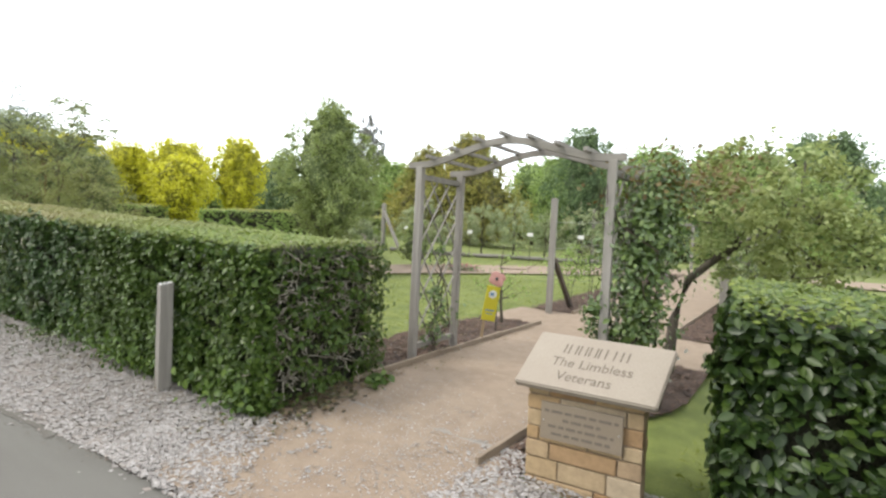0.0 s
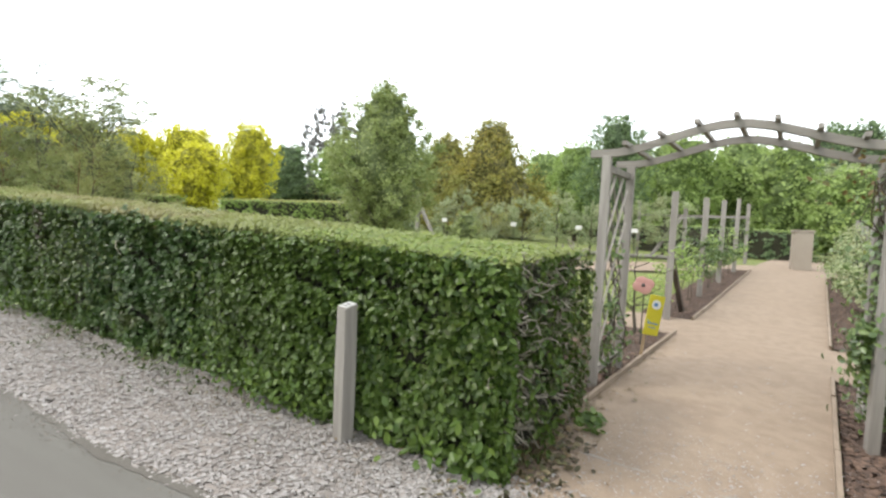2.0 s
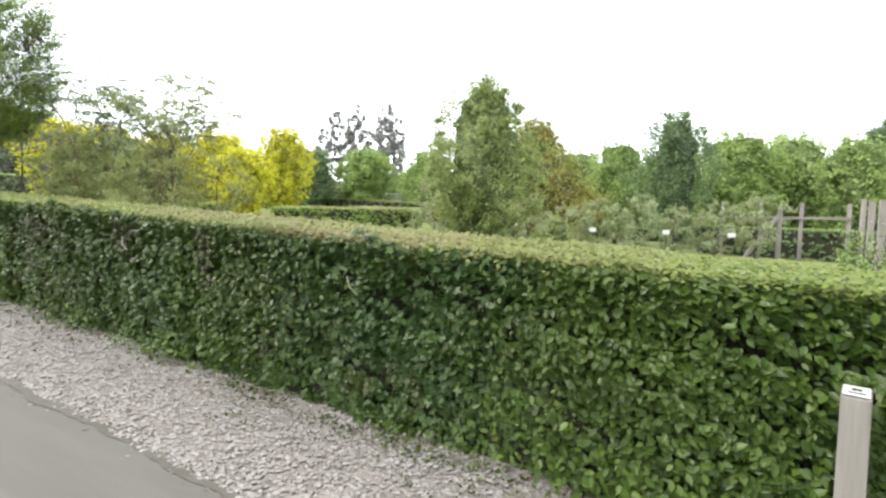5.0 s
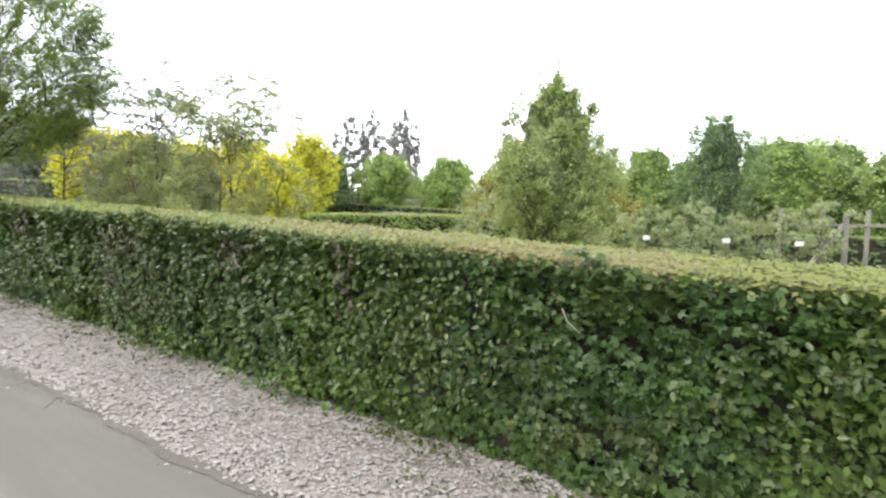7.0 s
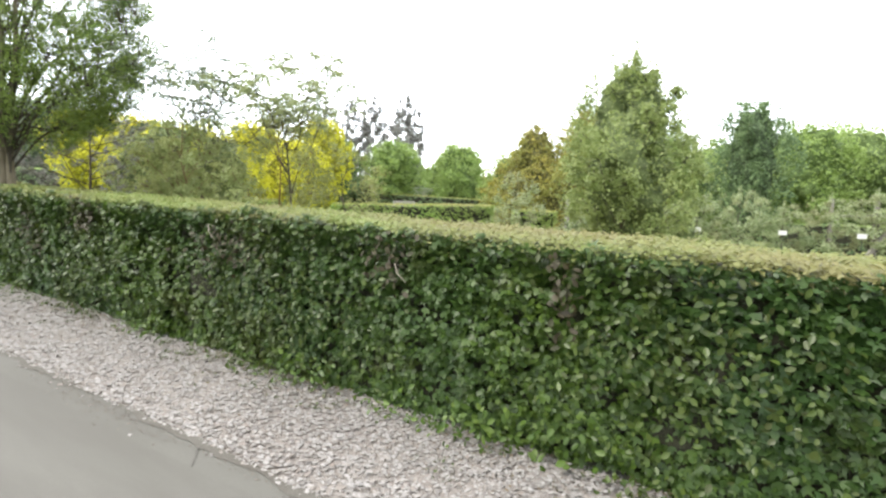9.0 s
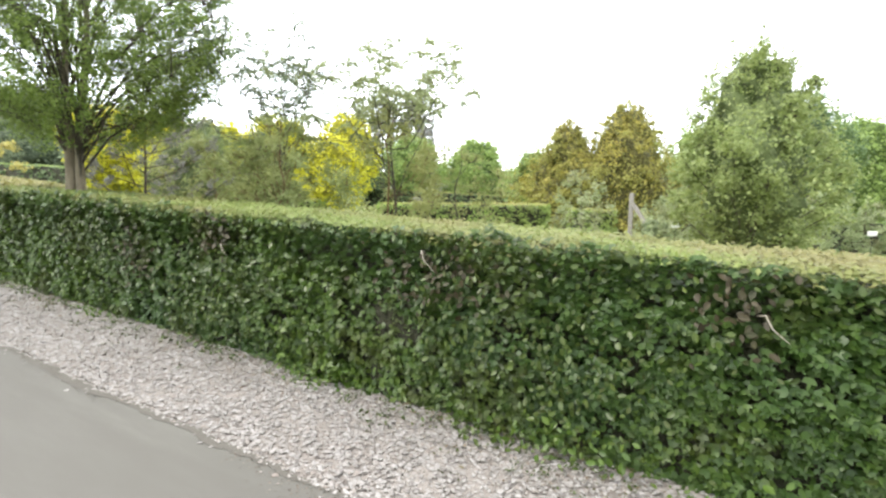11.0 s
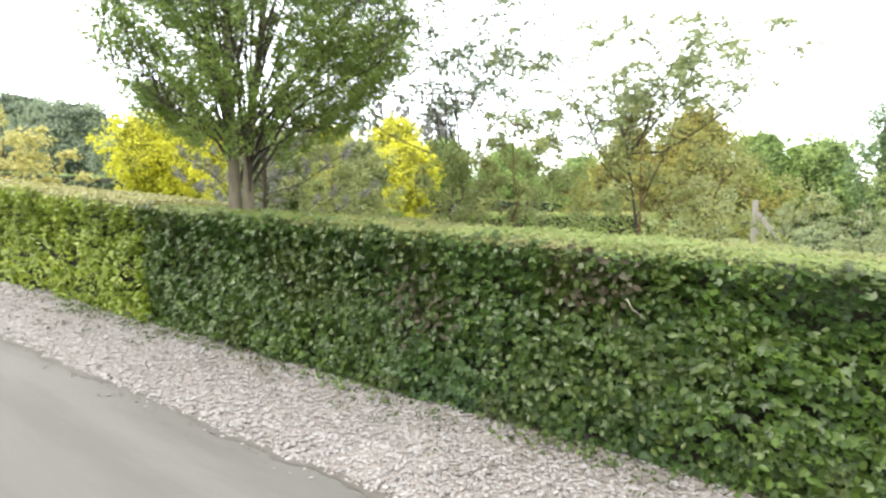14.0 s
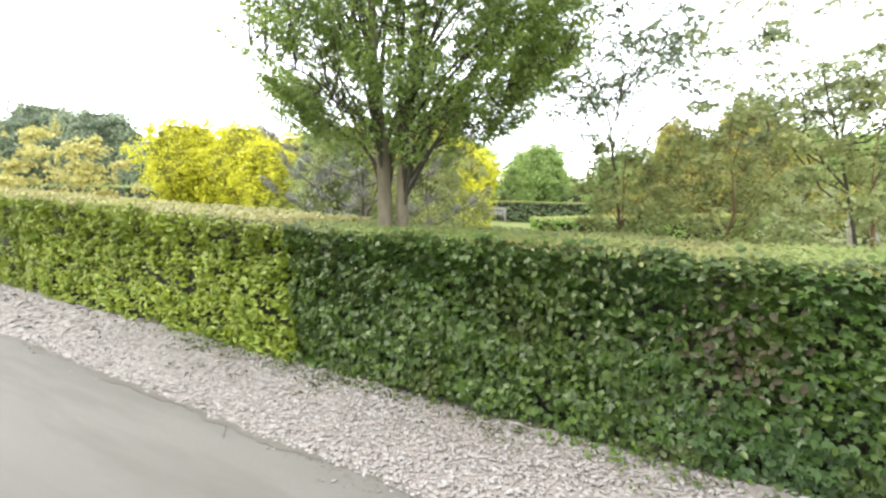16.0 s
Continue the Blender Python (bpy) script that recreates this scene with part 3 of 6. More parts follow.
def tree(name, label, x, y, ztop, width, leaf, bark, form="round", n_leaf=5000, size=0.12, seed=1, bole=0.22, trunk=None, limbs=22, clump=0.16, shape=LEAFLET, category="tree", group="", stems=1):
    """A tapered trunk, limbs reaching into the crown, and a crown of many leaves in uneven clumps."""
    rs = np.random.default_rng(seed)
    z0 = g(x, y)
    h = ztop - z0
    r = width * 0.57
    tr = trunk or 0.018 * h + 0.02
    th = thing(name, label, category, group, (x, y, z0))
    zb = bole * h
    main, lines, tips = [], [], []
    for s in range(stems):
        a0 = s * 6.283 / max(stems, 1) + rs.uniform(0, 1)
        off = 0.0 if stems == 1 else tr * 1.1
        sp = 0.0 if stems == 1 else r * rs.uniform(0.15, 0.45)
        pts = []
        for f in np.linspace(0, 1, 9):
            zz = z0 - 0.05 + f * (h * 0.93 + 0.05)
            k = f ** 1.3
            pts.append(((x + off * math.cos(a0) + sp * k * math.cos(a0) + rs.normal(0, 0.008 * h), y + off * math.sin(a0) + sp * k * math.sin(a0) + rs.normal(0, 0.008 * h), zz), max(tr * (1 - 0.93 * f ** 0.8) * (1.25 if f == 0 else 1) / (stems ** 0.4), 0.006)))
        main.append(pts)
    for i in range(limbs):
        pts = main[i % len(main)]
        f0 = rs.uniform(max(bole * 0.8, 0.05), 0.8)
        j = f0 * 8
        p0 = np.array(pts[int(j)][0]) + (j - int(j)) * (np.array(pts[min(int(j) + 1, 8)][0]) - np.array(pts[int(j)][0]))
        ft = np.clip((p0[2] - z0 - zb) / (h - zb) + rs.uniform(0.08, 0.4), 0.04, 0.98)
        a = rs.uniform(0, 6.283)
        rr = r * crown_profile(form, ft) * rs.uniform(0.75, 0.98)
        p1 = np.array([x + rr * math.cos(a), y + rr * math.sin(a), z0 + zb + ft * (h - zb)])
        mid = (p0 + p1) / 2 + np.array([0, 0, -0.06 * rr]) + rs.normal(0, 0.04 * rr + 0.005, 3)
        rad = max(tr * 0.38 * (1 - f0 * 0.7), 0.008)
        lines.append([(p0, rad), ((p0 + mid) / 2, rad * 0.8), (mid, rad * 0.6), ((mid + p1) / 2, rad * 0.4), (p1, rad * 0.15)])
        tips += [(mid * (1 - q) + p1 * q) for q in (0.1, 0.4, 0.7, 1.0)]
        for _ in range(2):
            q = rs.uniform(0.3, 0.8)
            s0 = mid * (1 - q) + p1 * q
            s1 = s0 + unit(rs.normal(size=(1, 3)))[0] * rr * 0.32 + np.array([0, 0, 0.08 * rr])
            lines.append([(s0, rad * 0.3), ((s0 + s1) / 2 + rs.normal(0, 0.02, 3), rad * 0.22), (s1, rad * 0.1)])
            tips.append(s1)
    part("trunk", tubes("trunk", main + lines, 6), bark, th)
    # clump centres: on the limbs, and filling the outline
    nfill = max(14, int(n_leaf / 150 * 0.13 / clump))
    f = rs.uniform(0, 1, nfill) ** 0.85
    a = rs.uniform(0, 6.283, nfill)
    rad = r * crown_profile(form, f) * np.sqrt(rs.uniform(0.35, 1, nfill)) * rs.uniform(0.72, 1.08, nfill)
    fill = np.stack([x + rad * np.cos(a), y + rad * np.sin(a), z0 + zb + f * (h - zb)], -1)
    centres = np.concatenate([np.array(tips), fill])
    w = rs.uniform(0.35, 1.0, len(centres)) ** 1.5
    cr = clump * width * rs.uniform(0.5, 1.1, len(centres))
    pick = rs.choice(len(centres), n_leaf, p=w / w.sum())
    way = unit(rs.normal(size=(n_leaf, 3)))
    way[:, 2] = np.where((way[:, 2] < 0) & (rs.uniform(size=n_leaf) < 0.7), -way[:, 2], way[:, 2])
    off = way * (cr[pick] * rs.uniform(0, 1, n_leaf) ** 0.33)[:, None] * np.array([1, 1, 0.65])
    stray = rs.uniform(size=n_leaf) < 0.07
    off[stray] *= 1.7
    P = centres[pick] + off
    keep = P[:, 2] > z0 + 0.05
    P, off, pick = P[keep], off[keep], pick[keep]
    axis = np.array([x, y, z0 + zb + 0.4 * (h - zb)])
    facing = unit(P - axis) * 0.6 + unit(off) * 0.5 + np.array([0, 0, 0.35])
    part("crown", scatter("crown", shape, P, facing, size * rs.uniform(0.55, 1.3, len(P)), rs, 0.6, 0.4), leaf, th, "", "stuff")
    return th


ROUND = ((0, 0.45), (0.15, 0.82), (0.4, 1.0), (0.65, 0.97), (0.85, 0.74), (0.95, 0.45), (1, 0.2))
DOME = ((0, 0.7), (0.15, 0.95), (0.4, 1.0), (0.65, 0.93), (0.85, 0.68), (0.95, 0.4), (1, 0.15))
FLAME = ((0, 0.3), (0.12, 0.62), (0.35, 0.92), (0.6, 1.0), (0.8, 0.86), (0.93, 0.5), (1, 0.2))
PEAR = ((0, 0.28), (0.1, 0.6), (0.25, 0.92), (0.42, 1.0), (0.55, 0.92), (0.68, 0.76), (0.8, 0.55), (0.9, 0.32), (0.97, 0.15), (1, 0.06))
CONE = ((0, 0.9), (0.1, 1.0), (0.35, 0.92), (0.6, 0.68), (0.8, 0.42), (0.93, 0.18), (1, 0.05))
PLUME = ((0, 0.5), (0.25, 0.85), (0.45, 1.0), (0.62, 0.9), (0.76, 0.64), (0.88, 0.36), (0.96, 0.15), (1, 0.05))
SPIRE = ((0, 0.45), (0.2, 0.75), (0.45, 0.95), (0.65, 1.0), (0.8, 0.86), (0.92, 0.56), (1, 0.2))


def crowned(name, label, x, y, ztop, width, leaf, bark, outline=ROUND, n_leaf=9000, size=0.12, seed=1, bole=0.15, lobes=36, lobe=0.16, flat=0.7, jag=0.16, spikes=8, category="tree", group="", trunk=None, lean=(0, 0), core=0.5, rise=0.8, up=0.45, shape=SPRAY, thinned=0.0, stem=None):
    """A tree whose crown is made of lobes of foliage on limbs, each lobe of several sprays of leaves, inside an uneven outline."""
    rs = np.random.default_rng(seed)
    z0 = g(x, y)
    h, r = ztop - z0, width / 2
    zb = bole * h
    tr = trunk or 0.016 * h + 0.02
    th = thing(name, label, category, group, (x, y, z0) if stem is None else (*stem[0][0][:2], g(*stem[0][0][:2])))
    of, orad = np.array(outline).T
    ph = rs.uniform(0, 6.28, 4)

    def reach(f, a):
        wave = np.sin(2 * a + 7 * f + ph[0]) + np.sin(3 * a - 11 * f + ph[1]) + np.sin(5 * a + 17 * f + ph[2])
        return r * np.interp(f, of, orad) * (1 + jag * wave / 1.8)

    def spot(f, a, q):
        return np.stack([x + lean[0] * f + q * np.cos(a), y + lean[1] * f + q * np.sin(a), z0 + zb + f * (h - zb)], -1)
    spine = []
    for f in np.linspace(0, 1, 9):
        w = 0.012 * h * (f > 0)
        spine.append(((x + lean[0] * f ** 1.5 + rs.normal(0, w), y + lean[1] * f ** 1.5 + rs.normal(0, w), z0 - 0.05 + f * (0.94 * h + 0.05)), max(tr * (1 - 0.92 * f ** 0.8) * (1.3 if f == 0 else 1), 0.006)))
    spine = stem or spine
    part("trunk", tubes("trunk", [spine], 8), bark, th)
    sp = np.array([q[0] for q in spine])
    # lobe centres, evenly round the axis, more of them where the crown is wide
    fs = np.linspace(0.02, 0.96, 200)
    cum = np.cumsum(np.interp(fs, of, orad) + 0.12)
    f = np.interp((np.arange(lobes) + rs.uniform(0.2, 0.8, lobes)) / lobes, cum / cum[-1], fs)
    a = np.arange(lobes) * 2.39996 + rs.normal(0, 0.25, lobes)
    lr = lobe * width * rs.uniform(0.6, 1.25, lobes) * (0.45 + 0.55 * np.interp(f, of, orad))
    q = np.maximum(reach(f, a) - 0.75 * lr, 0.12 * r * np.interp(f, of, orad)) * np.where(np.arange(lobes) % 4 == 0, rs.uniform(0.3, 0.7, lobes), 1.0)
    c = spot(f, a, q)
    c[:, 2] -= 0.35 * lr * flat
    lines = []
    for i in range(lobes):
        zs = np.clip(c[i, 2] - rise * q[i] - rs.uniform(0, 0.06) * h, z0 + 0.75 * zb + 0.03 * h, z0 + 0.9 * h)
        s0 = np.array([np.interp(zs, sp[:, 2], sp[:, 0]), np.interp(zs, sp[:, 2], sp[:, 1]), zs])
        if stem:
            fine = np.stack([np.interp(np.linspace(0.45, 0.97, 20), np.linspace(0, 1, len(sp)), sp[:, m]) for m in range(3)], -1)
            s0 = fine[np.argmin(np.linalg.norm((fine - c[i]) * (1, 1, 0.6) + (0, 0, 0.12), axis=1))]
        rad = max(tr * 0.22 * (1 - 0.6 * f[i]), 0.005)
        mid = (s0 + c[i]) / 2 + rs.normal(0, 0.05 * q[i] + 0.01, 3)
        lines.append([(s0, rad), (mid, rad * 0.7), (c[i], rad * 0.35)])
    # sprays in each lobe, on its upper and outer side
    k = 11
    d = unit(rs.normal(size=(lobes, k, 3)) + np.array([0, 0, 0.5]) + 0.55 * unit(c - np.array([x, y, z0 + zb + 0.35 * (h - zb)]))[:, None])
    e = c[:, None] + d * (lr[:, None] * rs.uniform(0.3, 0.95, (lobes, k)))[..., None] * np.array([1, 1, flat])
    for i in range(lobes if size < 0.1 else 0):
        for j in range(0, k, 4):
            lines.append([(c[i], 0.006 + 0.1 * tr), ((c[i] + e[i, j]) / 2 + rs.normal(0, 0.03 * lr[i], 3), 0.004 + 0.06 * tr), (e[i, j], 0.003)])
    part("branchwork", tubes("branchwork", lines, 3), bark, th, "", "stuff")
    centres = e.reshape(-1, 3)
    cr = np.repeat(lr, k) * rs.uniform(0.34, 0.62, lobes * k)
    heart = np.repeat(c, k, axis=0)
    # leading shoots that break the outline
    sh, sr = [], []
    for i in range(spikes):
        ft = 0.9 if i == 0 else rs.uniform(0.25, 0.93)
        aa = rs.uniform(0, 6.283)
        tall = h * (0.15 if i == 0 else rs.uniform(0.06, 0.12))
        foot = spot(ft, aa, 0.0 if i == 0 else float(reach(ft, aa)) * rs.uniform(0.55, 0.95))
        for v in np.linspace(0, 1, 6):
            sh.append(foot + np.array([0.15 * tall * math.cos(aa) * v, 0.15 * tall * math.sin(aa) * v, tall * v]))
            sr.append(min(0.06 * width, 0.3 * tall) * (1.05 - v) + 0.015)
    w = cr ** 1.5 * rs.uniform(0.5, 1.0, len(cr))
    if sh:
        centres, heart = np.concatenate([centres, np.array(sh)]), np.concatenate([heart, np.array(sh) - (0, 0, 0.1)])
        w = np.concatenate([w, np.array(sr) ** 1.5 * 0.9])
        cr = np.concatenate([cr, np.array(sr)])
    if thinned:
        w = w * (rs.uniform(size=len(w)) > thinned)
    n_all = n_leaf
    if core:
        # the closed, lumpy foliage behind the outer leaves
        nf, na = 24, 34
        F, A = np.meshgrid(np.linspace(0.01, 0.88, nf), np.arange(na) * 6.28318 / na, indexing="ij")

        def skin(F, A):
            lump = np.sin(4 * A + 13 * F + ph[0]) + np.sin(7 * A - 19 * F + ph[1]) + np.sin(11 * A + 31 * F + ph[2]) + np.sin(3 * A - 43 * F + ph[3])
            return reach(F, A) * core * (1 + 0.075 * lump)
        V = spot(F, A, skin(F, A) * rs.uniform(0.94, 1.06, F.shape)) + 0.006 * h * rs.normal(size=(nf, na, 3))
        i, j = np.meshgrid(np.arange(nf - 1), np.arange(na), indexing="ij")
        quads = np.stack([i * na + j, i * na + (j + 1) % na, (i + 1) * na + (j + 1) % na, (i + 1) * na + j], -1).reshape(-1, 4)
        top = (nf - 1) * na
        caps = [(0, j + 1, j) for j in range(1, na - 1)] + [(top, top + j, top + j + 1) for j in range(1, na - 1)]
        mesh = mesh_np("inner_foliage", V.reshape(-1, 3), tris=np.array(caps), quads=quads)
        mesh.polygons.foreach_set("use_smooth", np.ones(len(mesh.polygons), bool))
        n_leaf = int(n_all * (0.55 if size > 0.09 else 0.75))
    pick = rs.choice(len(centres), n_leaf, p=w / w.sum())
    off = unit(rs.normal(size=(n_leaf, 3))) * (cr[pick] * rs.uniform(0, 1, n_leaf) ** 0.45)[:, None] * np.array([1, 1, 0.75])
    off[rs.uniform(size=n_leaf) < 0.06] *= 1.8
    P = centres[pick] + off
    facing = unit(P - heart[pick]) * 0.6 + unit(off) * 0.3 + np.array([0, 0, up])
    if core:
        # leaves lying over that foliage
        m = n_all - n_leaf
        F = np.interp(rs.uniform(0, 1, m), cum / cum[-1], fs)
        A = rs.uniform(0, 6.28318, m)
        q = spot(F, A, reach(F, A) * (core * 0.9 + (1.12 - core * 0.9) * rs.uniform(0, 1, m) ** 1.8)) + 0.012 * h * rs.normal(size=(m, 3))
        P = np.concatenate([P, q])
        facing = np.concatenate([facing, unit(q - np.array([x, y, z0 + zb + 0.4 * (h - zb)])) * 0.6 + np.array([0, 0, up]) + 0.5 * rs.normal(size=(m, 3))])
    keep = P[:, 2] > G(P[:, 0], P[:, 1]) + 0.05
    P, facing = P[keep], facing[keep]
    part("crown", scatter("crown", shape, P, facing, size * rs.uniform(0.55, 1.3, len(P)), rs, 0.5, 0.4), leaf, th, "", "stuff")
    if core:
        part("inner_foliage", mesh, shaded_mass_mat(leaf), th)
    return th


# ---------------------------------------------------------------- ground, road, verge, paths
def spread(v):
    return np.sign(v) * np.abs(v) ** 2.6


u = np.linspace(-1, 1, 121)
GX, GY = np.meshgrid(spread(u) * 900 - 8, spread(u) * 900 + 8)
GZ = G(GX, GY) - 0.02
ii, kk = np.meshgrid(np.arange(120), np.arange(120), indexing="ij")
q0 = ii * 121 + kk
structure("ground", mesh_np("ground", np.stack([GX, GY, GZ], -1).reshape(-1, 3), quads=np.stack([q0, q0 + 1, q0 + 122, q0 + 121], -1).reshape(-1, 4)), LAWN, "mown green lawn and grassland sloping up from the road", "ground")


def road_edge(x):
    return 1.42 + 0.09 * 1.4 * smooth((x + 5.2) / 2.6) + 0.012 * np.sin(x * 0.55) + 0.008 * np.sin(x * 3.1 + 1) + 0.008 * np.sin(x * 11.3 + np.sin(x * 4.7)) + 0.007 * np.sin(x * 27.7 + 2 * np.sin(x * 7.1))


def road_shape(X, Y):
    f = (Y + 4.2) / (1.45 + 4.2)
    return X, -4.2 + f * (road_edge(X) + 4.2)


structure("road", sheet("road", -70, 40, -4.2, 1.45, 0.012, 1400, 8, 0.0, road_shape), ASPHALT, "pale worn asphalt lane beside the gravel verge", "road")


def margin_shape(X, Y):
    ragged = 0.055 + 0.018 * np.sin(X * 1.3) + 0.015 * np.sin(X * 3.7 + 1) + 0.010 * np.sin(X * 9.1 + 2)
    return X, road_edge(X) - ragged * (1 - Y)


structure("road_margin", sheet("road_margin", -34, -3.6, 0, 1, 0.0165, 900, 3, 0.0, margin_shape), DIRT, "darker damp strip of crumbling asphalt along the gravel", "road")


def along(pts, n):
    t = np.linspace(0, len(pts) - 1, n)
    return np.stack([np.interp(t, np.arange(len(pts)), pts[:, 0]), np.interp(t, np.arange(len(pts)), pts[:, 1])], -1)


def crack(pts, w, seed):
    """A thin ragged crack in the asphalt, as a dark ribbon a little above it."""
    rs = np.random.default_rng(seed)
    p = along(np.array(pts, float), 60)
    p = p + rs.normal(0, 0.004, p.shape) + 0.006 * np.sin(np.arange(60) * 0.7 + seed)[:, None] * np.array([0.2, 1])
    t = unit(np.gradient(p, axis=0))
    o = np.stack([-t[:, 1], t[:, 0]], -1) * (w * rs.uniform(0.2, 1.0, 60))[:, None]
    V = np.stack([p - o, p + o], 1).reshape(-1, 2)
    V = np.concatenate([V, (G(V[:, 0], V[:, 1]) + 0.0155)[:, None]], 1)
    i = np.arange(59) * 2
    tagged(part("road_crack", mesh_np("road_crack", V, quads=np.stack([i, i + 1, i + 3, i + 2], -1)), CRACK), "fine dark crack in the worn asphalt", "crack", "road cracks", "stuff")


def verge_shape(X, Y):
    f = (Y - 1.45) / (2.75 - 1.45)
    lo = road_edge(X) - 0.03
    return X, lo + f * (2.75 - lo)


for i, pts in enumerate((((-13.1, 1.40), (-12.9, 1.27)), ((-9.8, 1.40), (-9.65, 1.25)), ((-17.2, 1.4), (-17.05, 1.25)))):
    crack(pts, 0.0035, 900 + i)
structure("gravel_verge", sheet("gravel_verge", -60, 9, 1.45, 2.75, 0.004, 700, 14, 0.006, verge_shape), GRAVEL_BED, "strip of pale loose gravel between road and hedge", "gravel")
rs = np.random.default_rng(11)
n = 74000
cx = np.where(rs.uniform(size=n) < 0.86, rs.uniform(-20, -1.3, n), rs.uniform(-31, -20, n))
f = rs.uniform(0, 1, n)
cy = road_edge(cx) - 0.02 - np.where(rs.uniform(size=n) < 0.035, np.abs(rs.normal(0, 0.07, n)), 0) + f * (2.46 - road_edge(cx))
keep = rs.uniform(size=n) < np.where(cx > -2.5, np.clip((-1.3 - cx - 0.4 * (cy - 1.44)) / 1.1, 0, 1), 1) * np.where(f > 0.93, 0.5, 1)
cx, cy = cx[keep], cy[keep]
tagged(part("gravel_stones", chips("gravel_stones", cx, cy, 0.017, 0.0198 * rs.uniform(0.5, 1.6, len(cx)) ** 1.3 * np.where(cx < -20, 1.7, 1), rs, 0.36), GRAVEL), "loose pale grey and pinkish gravel stones on the verge", "gravel", "", "stuff")
# grit and soil washed along the asphalt's edge
n = 8500
cx = rs.uniform(-20, -2.2, n)
cy = road_edge(cx) + 0.02 - np.abs(rs.normal(0, 0.06, n)) * (1 + 0.8 * np.sin(cx * 1.9) * np.sin(cx * 0.7))
tagged(part("road_grit", chips("road_grit", cx, cy, 0.014, 0.010 * rs.uniform(0.4, 1.6, n), rs, 0.4), GRIT), "fine brown grit along the crumbling asphalt edge", "grit", "", "stuff")
# stones strewn ever thinner over the sand where the verge meets the path
n = 16000
cx, cy = rs.uniform(-3.2, -1.2, n), rs.uniform(1.5, 2.55, n)
keep = rs.uniform(size=n) < np.clip((-1.95 - cx - 0.25 * (cy - 1.5) + 0.18 * np.sin(cx * 9 + cy * 6) + 0.12 * np.sin(cx * 21 - cy * 13)) / 1.0, 0, 1)
cx, cy = cx[keep], cy[keep]
tagged(part("mouth_gravel", chips("mouth_gravel", cx, cy, 0.034, 0.021 * rs.uniform(0.5, 1.6, len(cx)), rs, 0.42), GRAVEL), "loose pale stones thinning out over the sandy mouth", "gravel", "", "stuff")
# straw, bark flecks and leaf bits blown onto the gravel
n = 7000
cx = rs.uniform(-20, -2.4, n)
cy = 2.42 - np.abs(rs.normal(0, 0.26, n))
keep = (cy > 1.5) & (np.sin(cx * 2.3) + np.sin(cx * 5.1 + 1) + rs.normal(0, 0.8, n) > 0.1)
cx, cy = cx[keep], cy[keep]
tagged(part("leaf_litter", chips("leaf_litter", cx, cy, 0.034, 0.024 * rs.uniform(0.4, 1.4, len(cx)), rs, 0.2, rs.uniform(0.2, 0.6, len(cx))), LITTER), "dry straw and leaf flecks lying on the gravel", "leaf litter", "", "stuff")
n = 2600
cx, cy = rs.uniform(-3.1, -1.9, n), rs.uniform(1.9, 6.5, n)
keep = cx < -2.54 + 0.2 * (cy - 3.72) + np.abs(rs.normal(0, 0.16, n)) - 0.02
cx, cy = cx[keep], cy[keep]
tagged(part("path_litter", chips("path_litter", cx, cy, 0.04, 0.034 * rs.uniform(0.4, 1.4, len(cx)), rs, 0.2, rs.uniform(0.25, 0.7, len(cx))), LITTER), "dry brown leaf bits along the hedge end and path edge", "leaf litter", "", "stuff")
# small weeds and moss between the stones
k = 420
wx = rs.uniform(-19.5, -4.5, k)
wy = 2.34 - np.abs(rs.normal(0, 0.24, k))
keep = (wy > 1.55) & (np.sin(wx * 1.7 + 0.6) + np.sin(wx * 4.3) + rs.normal(0, 0.7, k) > 0.2)
wx, wy = np.repeat(wx[keep], 9), np.repeat(wy[keep], 9)
wx, wy = wx + 0.035 * rs.normal(size=len(wx)), wy + 0.03 * rs.normal(size=len(wy))
p = np.stack([wx, wy, G(wx, wy) + 0.026 + 0.012 * rs.uniform(size=len(wx))], -1)
tagged(part("gravel_weeds", scatter("gravel_weeds", LEAFLET, p, np.tile([[0, 0, 1.0]], (len(p), 1)), 0.024 * rs.uniform(0.5, 1.3, len(p)), rs, 0.6), L_HEDGE_OLIVE), "small green weeds growing between the gravel stones", "weeds", "", "stuff")
# gravel carried into the mouth of the path
n = 36000
cx, cy = rs.uniform(-3.2, -0.2, n), rs.uniform(1.5, 4.0, n)
keep = rs.uniform(size=n) < 0.8 * np.clip((3.9 - cy) / 2.0, 0, 1) * np.clip(0.62 + 0.5 * np.sin(cx * 2.4 + cy * 1.7) + 0.25 * np.sin(cx * 7 - cy * 5), 0.1, 1)
cx, cy = cx[keep], cy[keep]
tagged(part("path_gravel", chips("path_gravel", cx, cy, 0.031, 0.0125 * rs.uniform(0.4, 1.5, len(cx)), rs, 0.4), GRAVEL), "thin pale gravel trodden into the mouth of the sandy path", "gravel", "", "stuff")
n = 7000
cx, cy = rs.uniform(-1.25, 0.9, n), rs.uniform(2.0, 3.05, n)
keep = (cx > -1.12 + 0.25 * (cy - 2.9) + 0.1 * rs.normal(size=n)) & (rs.uniform(size=n) < 0.9)
cx, cy = cx[keep], cy[keep]
tagged(part("gravel_patch", chips("gravel_patch", cx, cy, 0.034, 0.025 * rs.uniform(0.5, 1.6, len(cx)), rs, 0.5), GRAVEL), "pale gravel stones round the foot of the stone lectern", "gravel", "", "stuff")
n = 900
cx, cy = rs.uniform(-3.6, -0.9, n), rs.uniform(1.5, 6, n)
